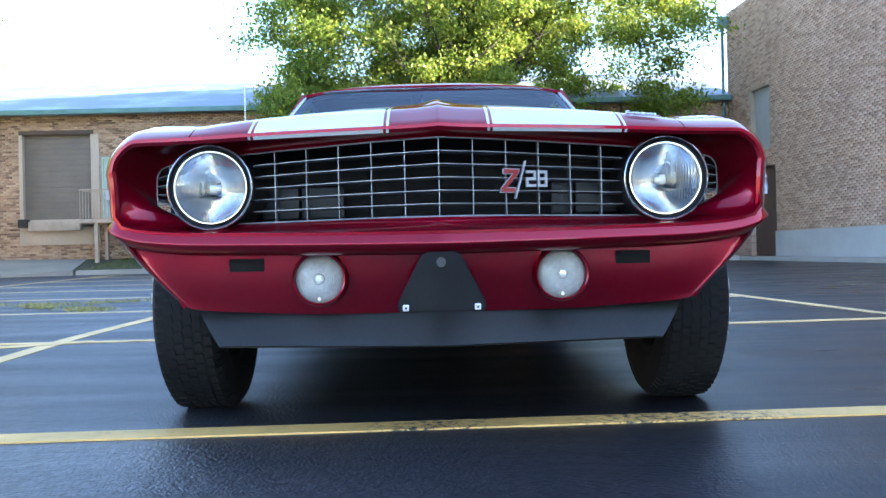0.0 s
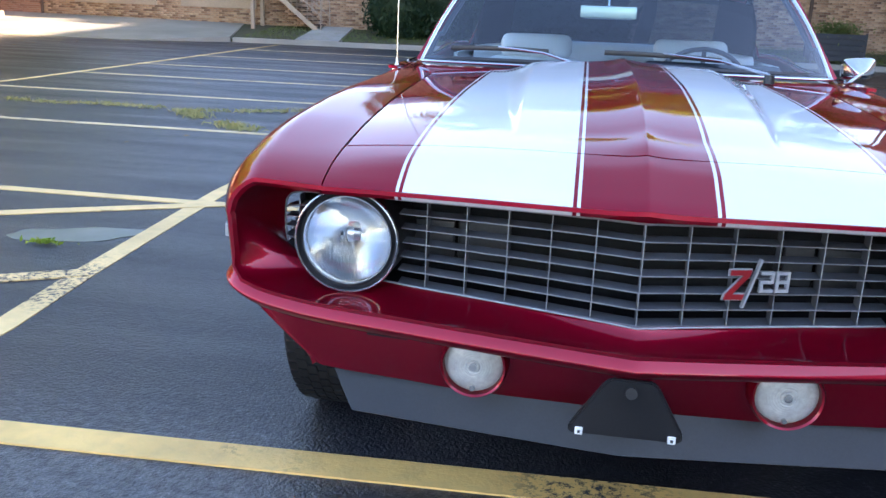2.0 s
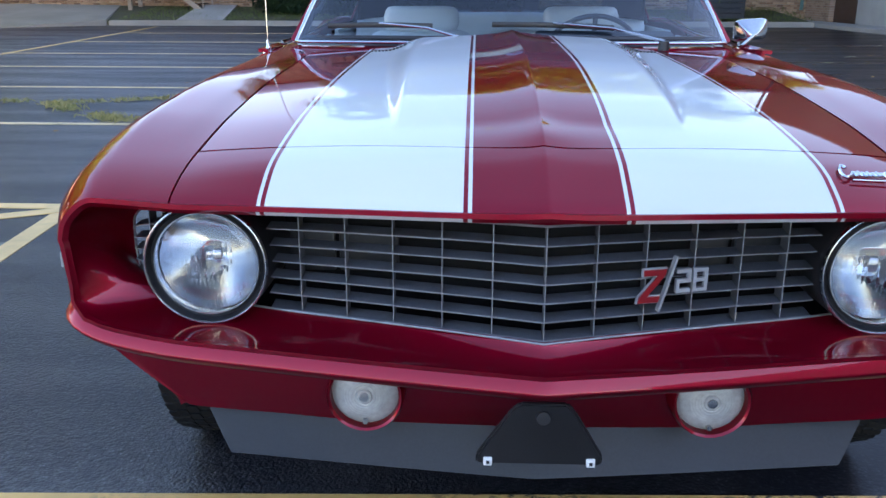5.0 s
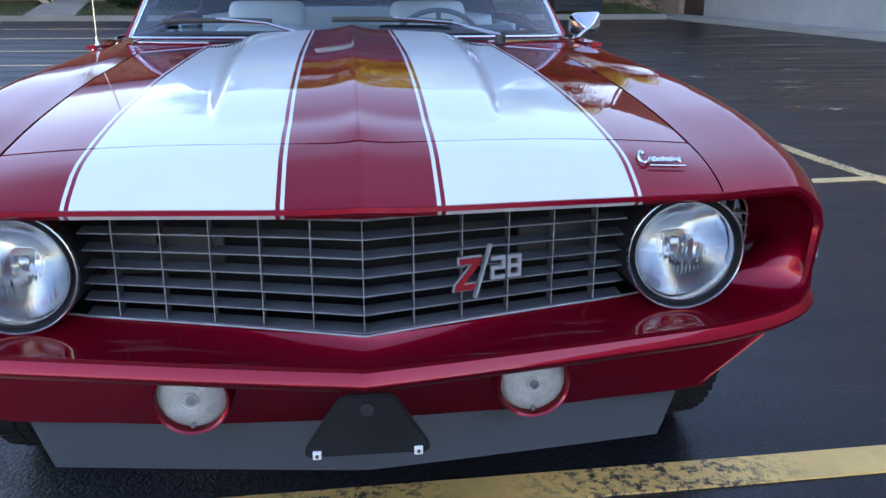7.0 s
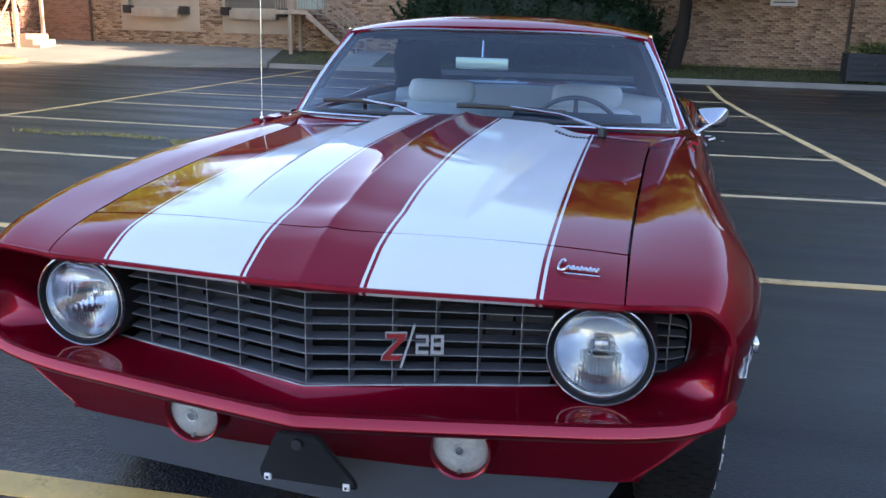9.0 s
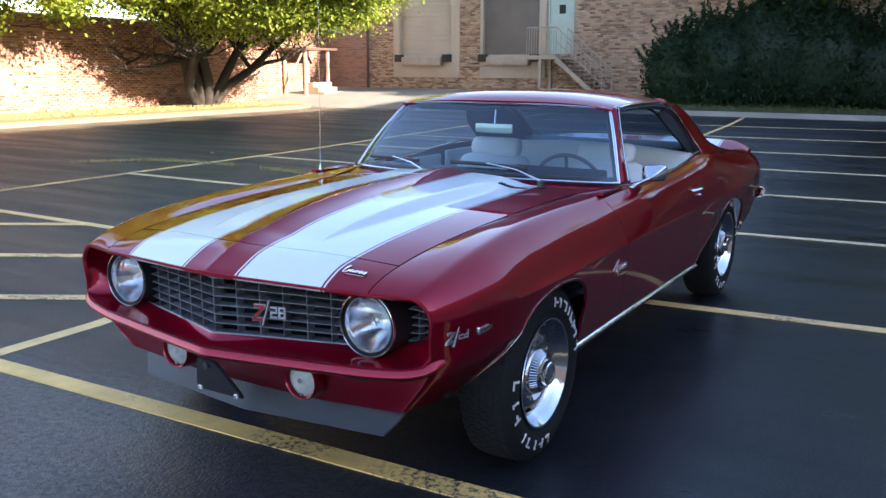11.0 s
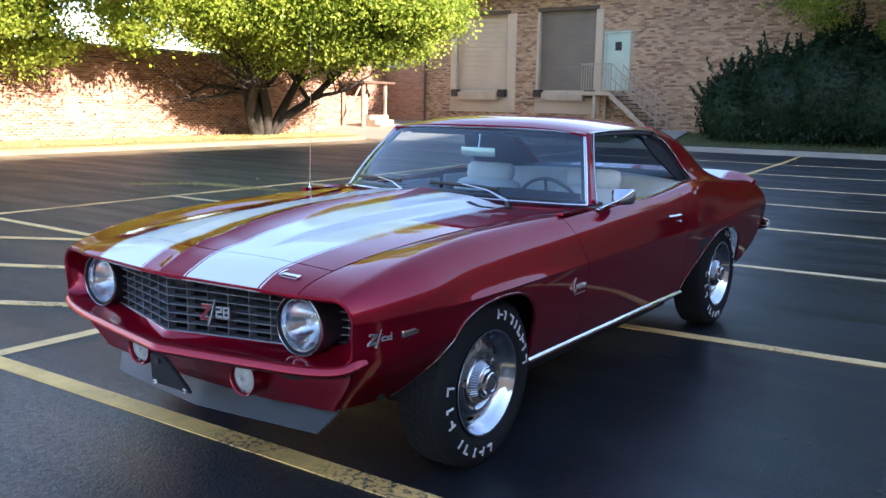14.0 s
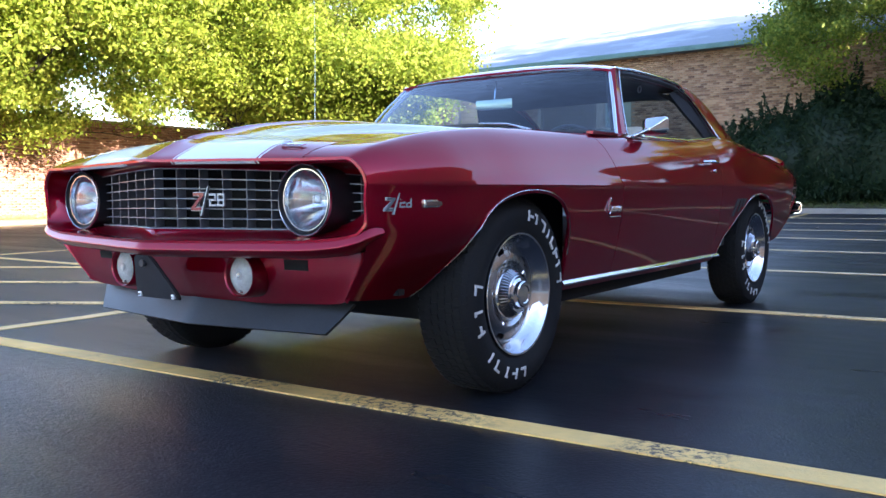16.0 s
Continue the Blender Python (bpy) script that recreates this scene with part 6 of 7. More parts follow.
NY = 28.5
NX0 = -20.5
hole = lambda x0, x1, z0, z1: (x0 - NX0, x1 - NX0, z0, z1)
dock1, dock2, mdoor = (-18.85, -16.33, 1.93, 5.00), (-14.83, -12.40, 1.93, 5.01), (-12.01, -10.98, 1.95, 4.11)
wall_n = wall("wall_north", MORTAR, (NX0, NY), 0, 30.9, -0.2, 5.62, 0.35, [hole(*dock1), hole(*dock2), hole(*mdoor)], "tan brick warehouse wall with loading docks")
wall_w = wall("wall_west", MORTAR, (-18.9, -14.0), 95.2, 43.3, -0.2, 2.95, 0.3, [], "long red-brown brick boundary wall")
wall("wall_set_back", BRICK_RED, (-27.0, 28.46), 0, 6.5, -0.2, 5.6, 0.3, [], "red brick wall beside the docks")
EX, EY, ET = 10.4, 28.5, -86.6
wall_e = wall("wall_east", MORTAR, (EX, EY), ET, 52.0, 0.88, 8.75, 0.4, [(1.9, 3.25, 3.55, 5.6), (1.75, 3.6, 0.88, 3.0)], "tall brown brick wall of the wing")
wall("wall_base", CONC_BASE, (EX - 0.05, EY), ET, 52.0, -0.2, 0.88, 0.45, [(0.0, 3.6, -0.2, 0.88)], "grey rendered wall base of the wing")
slab_poly("wing_roof", [(10.7, 28.3), (13.6, -23.1), (27.0, -23.1), (27.0, 28.3)], 8.35, 8.55, ROOF, "flat roof of the wing", "roof")
wall("wall_far_east", BRICK_WING, (27.0, -23.1), 90, 51.4, -0.2, 8.7, 0.4, [], "outer brick wall of the wing")
wall("wall_south_wing", BRICK_WING, (13.5, -23.0), 0, 13.5, -0.2, 8.7, 0.4, [], "end brick wall of the wing")
wall("wall_stub", BRICK_WING, (EX - 0.02, EY), ET, 1.75, -0.2, 0.88, 0.40, [], "brick wall foot by the corner of the wing")
# blocked-up window and recessed door at the wing's far end
wq = pose(EX, EY, 0, 0, 0, ET)
for nm, x0, x1, z0, z1, m, lb in (("panel_upper", 1.9, 3.25, 3.55, 5.6, CONC_BASE, "grey blocked-up window panel"), ("door_1", 1.75, 3.6, -0.1, 3.0, PIPE, "dark recessed service door")):
    ob = box(nm, m, None, x0, x1, 0.14, 0.22, z0, z1, 0.01)
    ob.matrix_basis = wq
    tagged(ob, lb, "panel" if nm != "door_1" else "door", kind="structure")

ob = box("window_1", MINT, None, -22.70, -21.67, 28.42, 28.455, 2.90, 3.60, 0.01)
tagged(ob, "pale painted-over window panel on red brick", "window", kind="structure")

# roof, soffit and gutter of the warehouse
bm = bmesh.new()
pr = [(NY - 0.35, 5.62), (NY - 0.35, 5.80), (35.0, 8.02), (42.0, 5.8), (42.0, 5.6)]
for x in (NX0 - 0.2, 10.55):
    [bm.verts.new((x, y, z)) for y, z in pr]
vs = list(bm.verts)
for i in range(5):
    bm.faces.new((vs[i], vs[(i + 1) % 5], vs[5 + (i + 1) % 5], vs[5 + i]))
bm.faces.new(vs[:5]), bm.faces.new(list(reversed(vs[5:])))
tagged(part("roof_north", bm, ROOF, None, smooth=False, angle=None), "low blue-grey membrane roof", "roof", kind="structure")
box_g = box("gutter", GUTTER, None, NX0 - 0.2, 10.35, NY - 0.50, NY - 0.36, 5.60, 5.78, 0.02)
tagged(box_g, "weathered green metal gutter along the eaves", "gutter", kind="structure")


def downpipe(x, y, z0, z1, m, label):
    t = thing("downpipe", label, "downpipe", "downpipes")
    tube("pipe", [(x, y, z0), (x, y, z1)], 0.055, m, t, 10)
    for z in (z0 + 0.4, (z0 + z1) / 2, z1 - 0.3):
        box("bracket", m, t, x - 0.075, x + 0.075, y - 0.07, y + 0.09, z - 0.02, z + 0.02, 0.005)
    return t


downpipe(-20.45, NY - 0.09, 0.55, 5.6, PIPE, "dark brown downpipe on the brick wall")
downpipe(6.55, NY - 0.09, 0.36, 5.6, PIPE, "dark brown downpipe on the brick wall")
dp = downpipe(10.2, NY - 0.12, 0.4, 8.4, GUTTER, "green metal downpipe with a hopper head")
box("hopper", GUTTER, dp, 10.03, 10.37, NY - 0.28, NY - 0.02, 8.2, 8.6, 0.03)


def dock(name, d, m, label, left, right):
    x0, x1, z0, z1 = d
    t = thing(name, label, "dock door", "loading docks", kind="structure")
    n = 16
    for k in range(n):
        za, zb = z0 + (z1 - z0) * k / n, z0 + (z1 - z0) * (k + 1) / n
        box("door_panel", m, t, x0 - 0.02, x1 + 0.02, NY + 0.16, NY + 0.205, za + 0.004, zb - 0.004, 0.006)
    box("door_backing", m, t, x0 - 0.02, x1 + 0.02, NY + 0.195, NY + 0.24, z0, z1)
    box("header", PIPE, t, x0 - 0.12, x1 + 0.12, NY - 0.02, NY + 0.1, z1 - 0.05, z1 + 0.10, 0.01)
    for xa, xb in ((x0 - left, x0 - 0.003), (x1 + 0.003, x1 + right)):
        box("jamb", DOCKDOOR, t, xa, xb, NY - 0.025, NY + 0.1, z0, z1 - 0.05, 0.01)
    box("sill_slab", DOCKDOOR, t, x0 - left, x1 + right, NY - 0.05, NY + 0.1, 1.03, z0, 0.01)
    box("leveller_lip", TANRAIL, t, x0 + 0.30, x1 - 0.30, NY - 0.32, NY - 0.05, 1.52, z0 - 0.08, 0.02, "folded steel leveller lip")
    for xa in (x0 - 0.08, x1 - 0.26):
        box("bumper_block", BLACK, t, xa, xa + 0.34, NY - 0.30, NY - 0.04, z0 - 0.28, z0 + 0.02, 0.03, "black rubber dock bumper")


dock("dock_1", dock1, DOCKDOOR, "tan sectional loading dock door with rubber bumpers", 0.30, 0.43)
dock("dock_2", dock2, DOCKDOOR2, "brown sectional loading dock door with rubber bumpers", 0.12, 0.30)
t = thing("door_2", "closed pale green metal door with a small window", "door", kind="structure")
x0, x1, z0, z1 = mdoor
box("leaf", MINT, t, x0 + 0.05, x1 - 0.05, NY + 0.06, NY + 0.11, z0, z1 - 0.05, 0.004)
for a in ((x0, x0 + 0.05, z0, z1), (x1 - 0.05, x1, z0, z1), (x0 + 0.05, x1 - 0.05, z1 - 0.05, z1)):
    box("jamb", MINT, t, a[0], a[1], NY - 0.01, NY + 0.14, a[2], a[3])
box("pane", BLACK, t, x0 + 0.40, x0 + 0.66, NY + 0.052, NY + 0.062, z0 + 1.46, z0 + 1.78, 0.004)
lathe("knob", [(0.0, 0.0), (0.0, 0.03), (0.05, 0.02)], STEEL, t, 10, "y", (x0 + 0.15, NY + 0.01, z0 + 0.98))

# steel stair with landing in front of the door
st = thing("steel_stair", "tan painted steel stair with landing and railings", "stair")
PX0, PX1, PYA, PZ = -12.36, -11.15, NY - 1.20, 1.87
box("landing", TANRAIL, st, PX0, PX1, PYA, NY - 0.06, PZ - 0.14, PZ, 0.01)
for y in (PYA + 0.08, NY - 0.24):
    box("post", TANRAIL, st, -11.85, -11.73, y - 0.06, y + 0.06, 0.30, PZ - 0.14, 0.006)
nst = 9
for k in range(nst):
    f = (k + 1) / (nst + 1)
    x = PX1 + 1.72 * f
    z = PZ - (PZ - 0.45) * f
    box("tread", PIPE, st, x - 0.14, x + 0.14, PYA + 0.06, NY - 0.20, z - 0.03, z, 0.004)
for y in (PYA + 0.03, NY - 0.17):
    bm = bmesh.new()
    q = [[bm.verts.new((x, y + d, z)) for x, z in ((PX1 - 0.02, PZ), (PX1 - 0.02, PZ - 0.22), (PX1 + 1.71, 0.26), (PX1 + 1.86, 0.26), (PX1 + 1.77, 0.40))] for d in (-0.025, 0.025)]
    bm.faces.new(q[0]), bm.faces.new(list(reversed(q[1])))
    for j in range(5):
        bm.faces.new((q[0][(j + 1) % 5], q[0][j], q[1][j], q[1][(j + 1) % 5]))
    part("stringer", bm, TANRAIL, st)
    tube("handrail", [(PX1, y, PZ + 1.0), (PX1 + 1.80, y, 1.36), (PX1 + 1.80, y, 0.40)], 0.024, TANRAIL, st, 6)
    tube("mid_rail", [(PX1, y, PZ + 0.5), (PX1 + 1.80, y, 0.88)], 0.018, TANRAIL, st, 6)
    for k in range(9):
        x = PX1 + 1.72 * k / 9
        zb = PZ - (PZ - 0.45) * k / 9
        tube("baluster", [(x, y, zb), (x, y, zb + 1.02)], 0.012, TANRAIL, st, 5)
tube("handrail", [(PX0 + 0.03, NY - 0.15, PZ + 1.0), (PX0 + 0.03, PYA + 0.03, PZ + 1.0), (PX1, PYA + 0.03, PZ + 1.0)], 0.024, TANRAIL, st, 6)
for k in range(13):
    x = PX0 + 0.03 + (PX1 - PX0 - 0.03) * k / 12
    tube("baluster", [(x, PYA + 0.03, PZ), (x, PYA + 0.03, PZ + 1.0)], 0.012, TANRAIL, st, 5)

# small timber porch by the side wall
pc = thing("porch", "small weathered timber porch with steps by the wall", "porch")
for x, y in ((-22.3, 25.2), (-22.3, 26.6), (-21.2, 25.2), (-21.2, 26.6)):
    box("post", TANRAIL, pc, x - 0.05, x + 0.05, y - 0.05, y + 0.05, 0.25, 2.10)
box("porch_roof", PIPE, pc, -22.6, -20.9, 24.9, 26.9, 2.10, 2.20, 0.02)
tube("brace", [(-22.25, 25.15, 0.6), (-21.3, 25.15, 2.05)], 0.045, TANRAIL, pc, 6)
for k in range(3):
    box("step", TANCON, pc, -21.2 + 0.28 * k, -20.92 + 0.28 * k, 25.3, 26.5, 0.25, 0.82 - 0.19 * k)

# white notice sign with unreadable lines
sg = thing("notice_sign", "small white notice sign with dark lines on brick", "sign")
box("plate", WHITEP, sg, 4.13, 4.95, NY - 0.03, NY - 0.004, 2.36, 2.95, 0.004)
for k in range(5):
    box("text_bar", BLACK, sg, 4.22, 4.86 - 0.08 * (k % 2), NY - 0.034, NY - 0.029, 2.46 + 0.09 * k, 2.49 + 0.09 * k)

# planter box with shrubs
pb = thing("planter_box", "dark slatted wooden planter box", "planter")
cx, cy = 6.75, 25.75
for k in range(5):
    z = 0.22 + 0.155 * k
    for a in ((cx - 0.72, cx + 0.72, cy - 0.42, cy - 0.38), (cx - 0.72, cx + 0.72, cy + 0.38, cy + 0.42), (cx - 0.72, cx - 0.68, cy - 0.38, cy + 0.38), (cx + 0.68, cx + 0.72, cy - 0.38, cy + 0.38)):
        box("slat", WOODDK, pb, *a, z, z + 0.145, 0.006)
for x in (cx - 0.74, cx + 0.70):
    for y in (cy - 0.44, cy + 0.40):
        box("corner_post", WOODDK, pb, x, x + 0.05, y, y + 0.05, 0.12, 1.02)
box("soil", BARK, pb, cx - 0.68, cx + 0.68, cy - 0.38, cy + 0.38, 0.80, 0.90)


# ---- plants ----
def leaves(name, centres, normals, size, m, parent, seed, aspect=0.55, kind=""):
    """Many small folded leaves, one mesh."""
    rng = np.random.default_rng(seed)
    n = len(centres)
    c = np.asarray(centres, float)
    d = rng.normal(size=(n, 3))
    if normals is not None:
        d = d * 0.9 + np.asarray(normals) * 0.7
    d[:, 2] -= 0.35
    d /= np.linalg.norm(d, axis=1)[:, None]
    r = rng.normal(size=(n, 3))
    w = np.cross(d, r)
    w /= np.linalg.norm(w, axis=1)[:, None]
    s = size * rng.uniform(0.6, 1.35, n)[:, None]
    a, b = c - d * s * 0.5, c + d * s * 0.5
    l, q = c + w * s * aspect * 0.5, c - w * s * aspect * 0.5
    v = np.stack([a, l, b, q], 1).reshape(-1, 3)
    me = bpy.data.meshes.new(name)
    me.vertices.add(4 * n)
    me.vertices.foreach_set("co", v.ravel())
    me.loops.add(4 * n)
    me.loops.foreach_set("vertex_index", np.arange(4 * n, dtype=np.int32))
    me.polygons.add(n)
    me.polygons.foreach_set("loop_start", np.arange(0, 4 * n, 4, dtype=np.int32))
    me.polygons.foreach_set("loop_total", np.full(n, 4, dtype=np.int32))
    me.update(calc_edges=True)
    me.validate()
    ob = new(name, me)
    ob.data.materials.append(m)
    if parent is not None:
        ob.parent = parent
    if kind:
        ob["kind"] = kind
    return ob


def tree(name, at, stems, height, spread, crown_low, leaf_m, n_leaf, leaf_size, seed, label, squash=1.0, clumps=140, lean=(0, 0), shade_clumps=()):
    """Forked trunk with limbs and a crown of leaf clumps on the twigs' ends."""
    rng = np.random.default_rng(seed)
    t = thing(name, label, "tree", "trees", pose(at[0], at[1], at[2]))
    bm = bmesh.new()
    tips = []

    def limb(p, d, L, r, level):
        pts, rad = [p], [r]
        q, dd = p.copy(), d.copy()
        n = 5
        for i in range(n):
            dd = (dd + Vector(rng.normal(size=3) * 0.16) + Vector((0, 0, 0.05))).normalized()
            q = q + dd * L / n
            pts.append(q.copy())
            rad.append(r * (1 - 0.62 * (i + 1) / n))
        add_tube(bm, pts, rad, 7 if level < 2 else 5)
        if level >= 2:
            tips.extend(pts[2:])
        if level < 3:
            for i in range(2, n + 1):
                for _ in range(2 if level < 2 else 1):
                    a = rng.uniform(0, 2 * math.pi)
                    out = Vector((math.cos(a), math.sin(a), rng.uniform(-0.05, 0.7)))
                    limb(pts[i], (dd * 0.45 + out * 0.8).normalized(), L * rng.uniform(0.45, 0.72), rad[i] * 0.62, level + 1)

    for k in range(stems):
        a = 2 * math.pi * k / stems + rng.uniform(-0.3, 0.3)
        tilt = 0.25 if stems == 1 else rng.uniform(0.35, 0.75)
        d = Vector((math.cos(a) * tilt + lean[0], math.sin(a) * tilt + lean[1], 1.0)).normalized()
        limb(Vector((0.18 * math.cos(a) if stems > 1 else 0, 0.18 * math.sin(a) if stems > 1 else 0, -0.1)), d, height * rng.uniform(0.42, 0.55), 0.18 if stems > 1 else 0.26, 0)
    part("trunk", bm, BARK, t, angle=60)
    # clumps spread in an uneven shell
    cs = []
    tp = [p for p in tips if p.z > crown_low * 0.9]
    zc = (crown_low + height) / 2
    while len(cs) < clumps:
        if tp and rng.random() < 0.45:
            p = tp[rng.integers(len(tp))]
            c = np.array(p) + rng.normal(size=3) * 0.35
        else:
            u = rng.normal(size=3)
            u /= np.linalg.norm(u)
            rr = rng.uniform(0.45, 1.0) ** 0.6
            c = np.array([lean[0] * height * 0.5 + u[0] * spread * rr, lean[1] * height * 0.5 + u[1] * spread * rr, zc + u[2] * (height - crown_low) / 2 * rr])
        c[1] *= squash
        if c[2] < crown_low - 0.4 + 0.9 * noise.noise(Vector(c * 0.4)):
            continue
        if noise.noise(Vector(c * 0.33 + seed)) < -0.22:
            continue
        cs.append(c)
    for (bx, by, bz), (ra, rb, rc), n in shade_clumps:         # heavy low leaf clumps, added to shade the trunk and wall
        for _ in range(n):
            u = rng.normal(size=3)
            u *= rng.uniform(0.2, 1.0) / np.linalg.norm(u)
            cs.append(np.array([bx + u[0] * ra, by + u[1] * rb, bz + u[2] * rc]))
    cs = np.array(cs)
    idx = rng.integers(len(cs), size=n_leaf)
    rad = rng.uniform(0.45, 0.95, len(cs))
    off = rng.normal(size=(n_leaf, 3)) * (rad[idx] * 0.52)[:, None]
    off[:, 2] *= 0.62
    leaves("crown", cs[idx] + off, None, leaf_size, leaf_m, t, seed + 1)
    return t


tree("shade_tree", (-20.3, 18.9, 0.1), 9, 10.4, 7.2, 2.7, LEAF_SUN, 310000, 0.124, 3, "multi-stemmed sunlit tree with yellow-green leaves", clumps=560, lean=(0.22, -0.14), shade_clumps=(((3.6, -3.6, 4.0), (2.6, 3.6, 1.0), 90), ((5.0, -0.9, 3.3), (2.6, 3.2, 0.95), 130), ((7.5, -1.9, 4.0), (1.6, 3.2, 0.9), 70)))
tree("shade_tree", (-19.8, 9.0, 0.1), 2, 10.0, 7.6, 2.5, LEAF_SUN, 270000, 0.124, 11, "sunlit tree with yellow-green leaves beside the wall", clumps=560)
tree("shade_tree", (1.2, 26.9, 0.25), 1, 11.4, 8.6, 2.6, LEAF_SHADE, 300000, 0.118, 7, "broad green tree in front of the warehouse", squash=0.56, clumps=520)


def hedge(name, blobs, n, seed, label):
    t = thing(name, label, "hedge")
    rng = np.random.default_rng(seed)
    bm = bmesh.new()
    P, N = [], []
    vol = np.array([a * b + b * c + a * c for _, (a, b, c) in blobs])
    for (cx, cy, cz), (a, b, c) in blobs:
        r = bmesh.ops.create_icosphere(bm, subdivisions=3, radius=1.0)
        for v in r["verts"]:
            k = 0.86 + 0.14 * noise.noise(v.co * 2.5 + Vector((cx, cy, cz)))
            v.co = Vector((cx + v.co.x * a * k, cy + v.co.y * b * k, max(cz + v.co.z * c * k, 0.12)))
    core = part("inner_growth", bm, LEAF_YEW, t, angle=80)
    for i, ((cx, cy, cz), (a, b, c)) in enumerate(blobs):
        m = int(n * vol[i] / vol.sum())
        u = rng.normal(size=(m, 3))
        u /= np.linalg.norm(u, axis=1)[:, None]
        k = np.array([0.92 + 0.22 * noise.noise(Vector(q * 3.2 + np.array([cx, cy, cz]))) for q in u])[:, None] * rng.uniform(0.88, 1.12, (m, 1))
        p = np.array([cx, cy, cz]) + u * np.array([a, b, c]) * k
        keep = p[:, 2] > 0.15
        P.append(p[keep]), N.append(u[keep])
    for i, ((cx, cy, cz), (a, b, c)) in enumerate(blobs):
        for _ in range(26):
            u = rng.normal(size=3)
            u[2] = abs(u[2]) + 0.25
            u /= np.linalg.norm(u)
            root = np.array([cx, cy, cz]) + u * np.array([a, b, c]) * 0.9
            way = u * 0.5 + np.array([rng.normal() * 0.35, rng.normal() * 0.2, 0.75])
            k = rng.uniform(0.0, 1.0, 46)[:, None]
            P.append(root + way * rng.uniform(0.35, 0.85) * k + rng.normal(size=(46, 3)) * 0.055 * (1.15 - k))
            N.append(np.tile(way, (46, 1)))
    leaves("foliage", np.concatenate(P), np.concatenate(N), 0.17, LEAF_YEW, t, seed, 0.35)
    return t


hedge("yew_hedge", [((-6.3, 26.9, 1.25), (1.35, 0.9, 1.35)), ((-5.0, 26.7, 1.6), (1.5, 1.0, 1.55)), ((-3.6, 26.8, 1.9), (1.5, 1.05, 1.85)), ((-2.0, 26.9, 1.7), (1.5, 1.0, 1.7)), ((-0.6, 26.9, 1.3), (1.2, 0.9, 1.35)),
                    ((-3.0, 26.9, 2.7), (0.9, 0.7, 1.1)), ((0.35, 27.2, 0.8), (0.6, 0.6, 0.8))], 30000, 21, "dark green clipped yew hedge")
rng = np.random.default_rng(5)
shr = thing("planter_shrub", "low green shrubs growing in the planter", "shrub")
leaves("foliage", np.array([cx, cy, 1.05]) + rng.normal(size=(1500, 3)) * np.array([0.34, 0.18, 0.13]), None, 0.11, LEAF_GRASS, shr, 6, 0.3)

# grass blades on the strips, dry tufts in the cracks, fallen leaves
pts = np.concatenate([np.stack([rng.uniform(-11.2, 9.5, 9000), rng.uniform(24.9, 28.3, 9000), np.zeros(9000)], 1)])
pts[:, 2] = 0.14 + (pts[:, 1] - 24.8) * 0.09 + 0.03
tagged(leaves("grass", pts, np.tile((0, 0, 2.2), (len(pts), 1)), 0.12, LEAF_GRASS, None, 31, 0.12), "short green lawn grass", "grass", kind="stuff")
q = rng.uniform(0, 1, (9000, 2))
yy = -8 + 30 * q[:, 0]
pts = np.stack([-17.6 - 0.07 * np.maximum(yy - 8, 0) - 2.2 * q[:, 1], yy, np.full(9000, 0.17)], 1)
tagged(leaves("grass", pts, np.tile((0, 0, 2.2), (len(pts), 1)), 0.10, LEAF_DRY, None, 33, 0.12), "sunlit dry grass along the side wall", "grass", kind="stuff")


def tufts(path, n, spread, seed):
    r2 = np.random.default_rng(seed)
    c = np.array(curve3([(a, b) for a, b in path], 60))
    i = r2.integers(60, size=n)
    keep = np.array([noise.noise(Vector((c[k][0] * 1.3, c[k][1] * 1.3, seed))) > -0.12 for k in i])
    i = i[keep]
    p = np.zeros((len(i), 3))
    p[:, :2] = c[i] + r2.normal(size=(len(i), 2)) * spread
    p[:, 2] = 0.022
    tagged(leaves("dry_grass", p, np.tile((0, 0, 1.2), (len(i), 1)), 0.075, LEAF_DRY, None, seed + 1, 0.14), "dry grass growing in asphalt cracks", "weeds", kind="stuff")


tufts([(-9.6, 6.0), (-8.4, 7.1), (-6.8, 7.2), (-5.8, 7.0), (-5.2, 7.15), (-4.2, 7.05), (-3.2, 7.5)], 1500, 0.05, 41)
tufts([(-4.25, 7.0), (-3.98, 6.65), (-3.6, 6.3), (-3.0, 5.85)], 1000, 0.07, 43)
n = 420
pts = np.stack([rng.uniform(-17, 9, n), rng.uniform(3.5, 24, n), np.full(n, 0.012)], 1)
pts[:220, 0] = rng.uniform(-17.6, -13.5, 220)
pts[220:300, 0], pts[220:300, 1] = rng.uniform(3.2, 8.5, 80), rng.uniform(4, 16, 80)
flat = leaves("fallen_leaves", pts, None, 0.085, LEAF_FALL, None, 51, 0.6)
co = np.empty(len(flat.data.vertices) * 3)
flat.data.vertices.foreach_get("co", co)
co = co.reshape(-1, 3)
co[:, 2] = 0.012 + (co[:, 2] - 0.012) * 0.15
flat.data.vertices.foreach_set("co", co.ravel())
tagged(flat, "scattered dry fallen leaves on the asphalt", "leaves", kind="stuff")


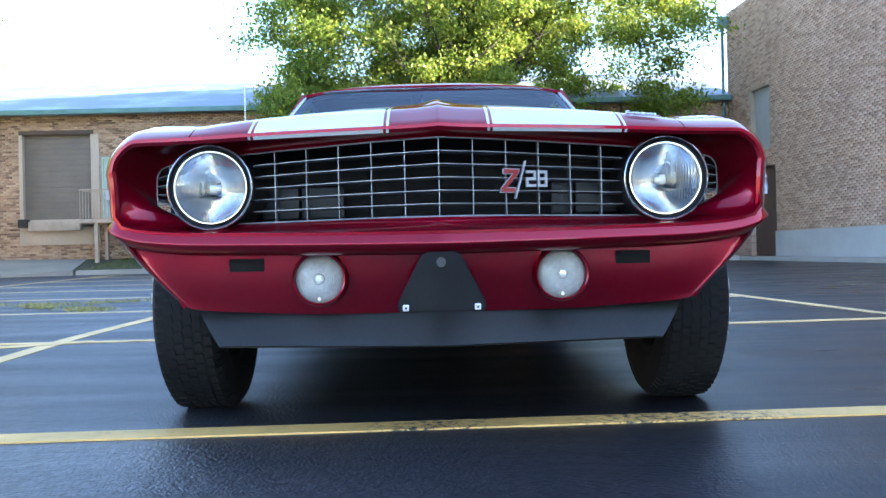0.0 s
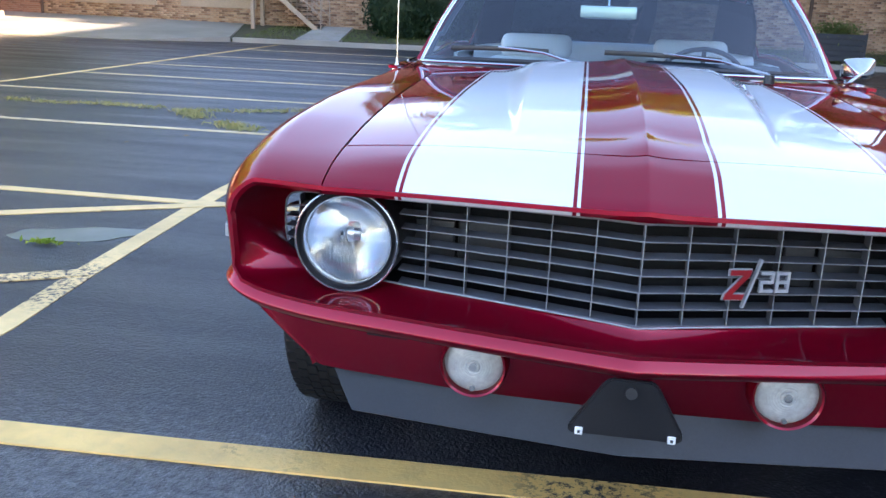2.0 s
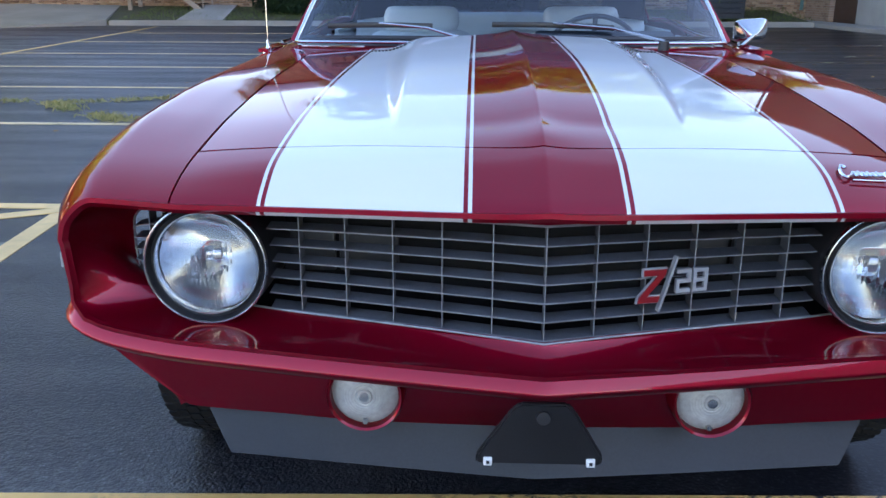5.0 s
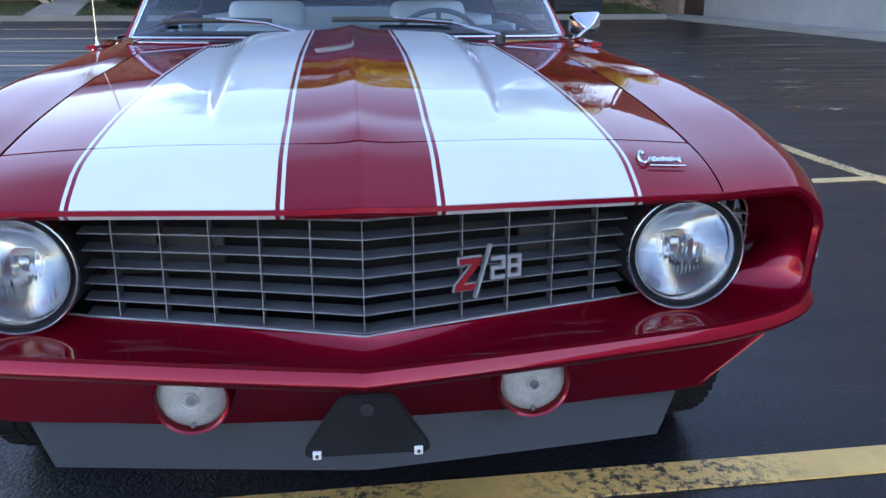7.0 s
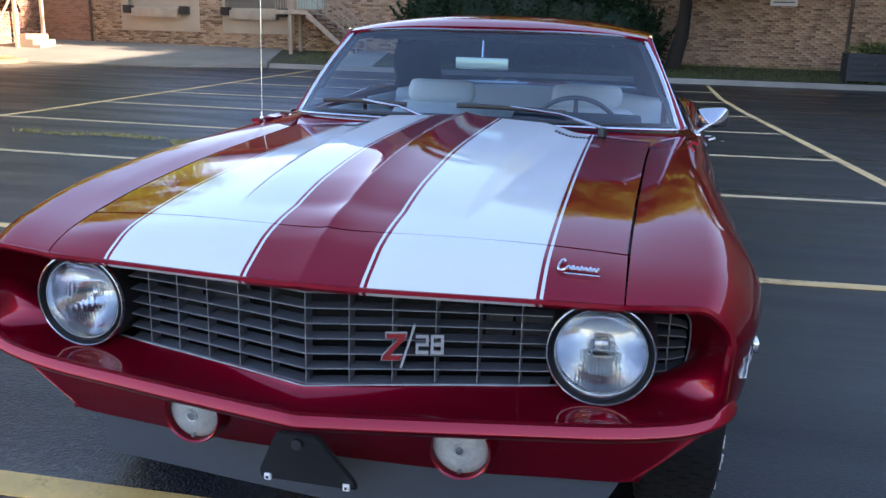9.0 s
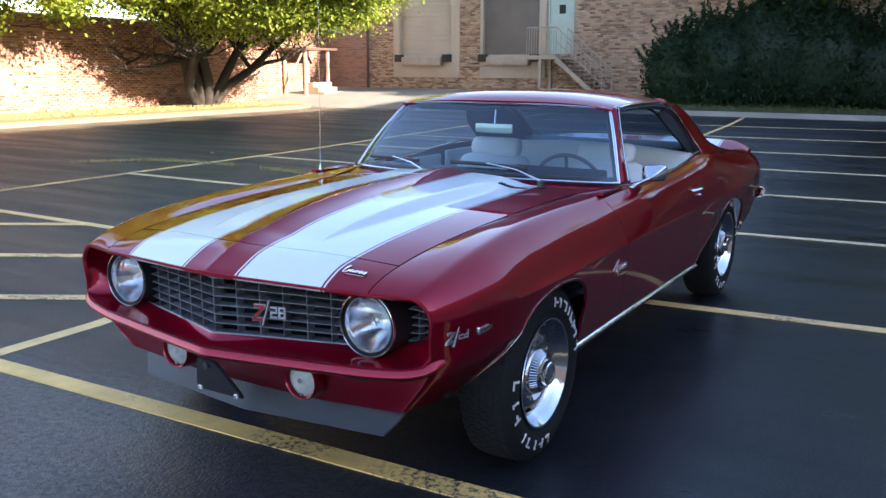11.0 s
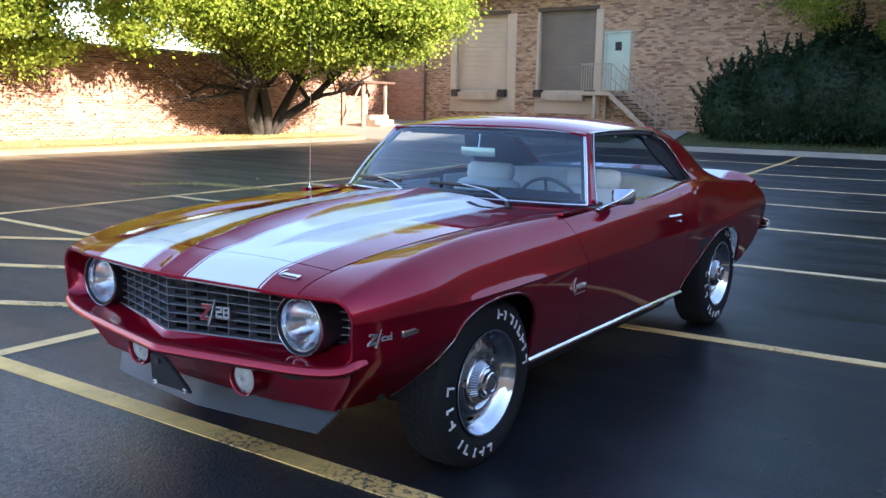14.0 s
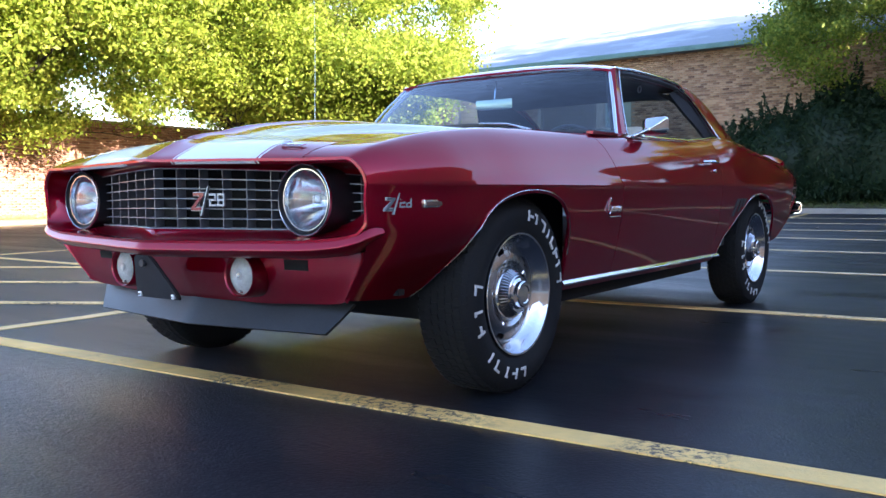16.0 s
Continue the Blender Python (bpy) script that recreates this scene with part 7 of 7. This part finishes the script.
def flat_scraps(name, spots, per, size, m, seed, label, category):
    """Thin scraps lying flat in loose drifts round the given spots."""
    r2 = np.random.default_rng(seed)
    c = np.concatenate([np.array([x, y]) + r2.normal(size=(per, 2)) @ np.array([[a, 0.0], [0.3 * a, b]]) for x, y, a, b in spots])
    p = np.concatenate([c, np.full((len(c), 1), 0.006)], 1)
    ob = leaves(name, p, None, size, m, None, seed, 0.6)
    co = np.empty(len(ob.data.vertices) * 3)
    ob.data.vertices.foreach_get("co", co)
    co = co.reshape(-1, 3)
    co[:, 2] = 0.006 + (co[:, 2] - 0.006) * 0.1
    ob.data.vertices.foreach_set("co", co.ravel())
    return tagged(ob, label, category, kind="stuff")


flat_scraps("leaf_litter", [(4.85, 8.3, 0.16, 0.05), (4.25, 6.15, 0.05, 0.03), (4.05, 8.9, 0.06, 0.05), (4.7, 7.75, 0.08, 0.04), (5.6, 9.6, 0.07, 0.05), (6.4, 11.2, 0.14, 0.05), (5.1, 12.4, 0.05, 0.05), (7.4, 14.0, 0.16, 0.08),
                            (3.7, 10.6, 0.04, 0.03), (8.1, 16.5, 0.2, 0.07), (6.0, 7.0, 0.06, 0.03), (4.6, 5.2, 0.03, 0.03), (5.9, 13.6, 0.05, 0.04)], 45, 0.05, LEAF_PALE, 61, "drifts of bleached leaf scraps on asphalt", "leaves")
# damp patch on the asphalt
bm = bmesh.new()
ring = []
for k in range(40):
    a = 2 * math.pi * k / 40
    w = 1.0 + 0.28 * noise.noise(Vector((math.cos(a) * 1.6, math.sin(a) * 1.6, 3.1)))
    ring.append(bm.verts.new((-2.47 + 0.30 * w * math.cos(a), 2.26 + 0.13 * w * math.sin(a) + 0.10 * math.cos(a), 0.0035)))
low = [bm.verts.new((v.co.x * 1.0, v.co.y, -0.002)) for v in ring]
bm.faces.new(ring)
for k in range(40):
    bm.faces.new((ring[k], low[k], low[(k + 1) % 40], ring[(k + 1) % 40]))
tagged(part("puddle", bm, PUDDLE, None, smooth=False, angle=None), "small drying puddle on the asphalt", "puddle", kind="structure")


r2 = np.random.default_rng(77)
wp = np.array([-2.49, 2.06, 0.016]) + r2.normal(size=(90, 3)) * np.array([0.045, 0.014, 0.003])
tagged(leaves("weed", wp, np.tile((0, 0, 1.0), (90, 1)), 0.026, LEAF_SUN, None, 78, 0.5), "small green weed growing in the drying puddle", "weeds", kind="stuff")


# ---- brickwork: each brick stands a few millimetres proud of the mortar ----
def brickwork(wall_ob, length, z0, z1, holes, kind, seed, near):
    """Running-bond bricks over a wall; those in the stretch near (x0, x1, z0, z1) are single pieces, the rest one joined part."""
    r2 = np.random.default_rng(seed)
    L, C, J = 0.225, 0.075, 0.010
    joined_m, piece_m = BRICKS[kind]
    one = None
    cells = []
    for r in range(int((z1 - z0) / C)):
        za = z0 + r * C + J / 2
        zb = za + C - J
        x = -(r % 2) * L / 2
        while x < length:
            xa, xb = max(x + J / 2, 0.0), min(x + L - J / 2, length)
            x += L
            if xb - xa < 0.03 or any(xb > h[0] and xa < h[1] and zb > h[2] and za < h[3] for h in holes):
                continue
            if near[0] < xa and xb < near[1] and near[2] < za and zb < near[3] and xb - xa > 0.2:
                if one is None:
                    bm = bmesh.new()
                    add_box(bm, -0.1075, 0.1075, -0.006, 0.002, -0.0325, 0.0325)
                    ob = part("brick", bm, piece_m, wall_ob, smooth=False, angle=None)
                    one = ob.data
                else:
                    ob = new("brick", one)
                    ob.parent = wall_ob
                ob.location = ((xa + xb) / 2, 0.0, (za + zb) / 2)
            else:
                cells.append((xa, xb, za, zb))
    c = np.array(cells)
    n = len(c)
    yf = -0.005 - r2.uniform(0, 0.003, n)
    v = np.empty((n, 8, 3))
    for k, (i, j) in enumerate(((0, 2), (1, 2), (1, 3), (0, 3))):
        v[:, k, 0], v[:, k, 2], v[:, k, 1] = c[:, i], c[:, j], yf
        v[:, k + 4, 0], v[:, k + 4, 2], v[:, k + 4, 1] = c[:, i], c[:, j], 0.002
    q = np.array([(0, 1, 2, 3), (0, 4, 5, 1), (1, 5, 6, 2), (2, 6, 7, 3), (3, 7, 4, 0)])
    f = (q[None] + 8 * np.arange(n)[:, None, None]).reshape(-1, 4)
    me = bpy.data.meshes.new("brickwork")
    me.vertices.add(8 * n)
    me.vertices.foreach_set("co", v.ravel())
    me.loops.add(f.size)
    me.loops.foreach_set("vertex_index", f.ravel().astype(np.int32))
    me.polygons.add(len(f))
    me.polygons.foreach_set("loop_start", np.arange(0, f.size, 4, dtype=np.int32))
    me.polygons.foreach_set("loop_total", np.full(len(f), 4, dtype=np.int32))
    me.update(calc_edges=True)
    ob = new("brickwork", me)
    ob.data.materials.append(joined_m)
    ob.parent = wall_ob
    ob["kind"] = "stuff"


brickwork(wall_n, 30.9, -0.1, 5.60, [hole(*dock1), hole(*dock2), hole(*mdoor)], "tan", 71, (11.6, 13.2, 1.2, 3.9))
brickwork(wall_w, 43.3, -0.05, 2.93, [], "red", 72, (26.0, 28.4, 0.6, 2.4))
brickwork(wall_e, 52.0, 0.90, 8.72, [(1.9, 3.25, 3.55, 5.6), (1.75, 3.6, 0.8, 3.0)], "wing", 73, (14.0, 16.0, 1.0, 3.3))
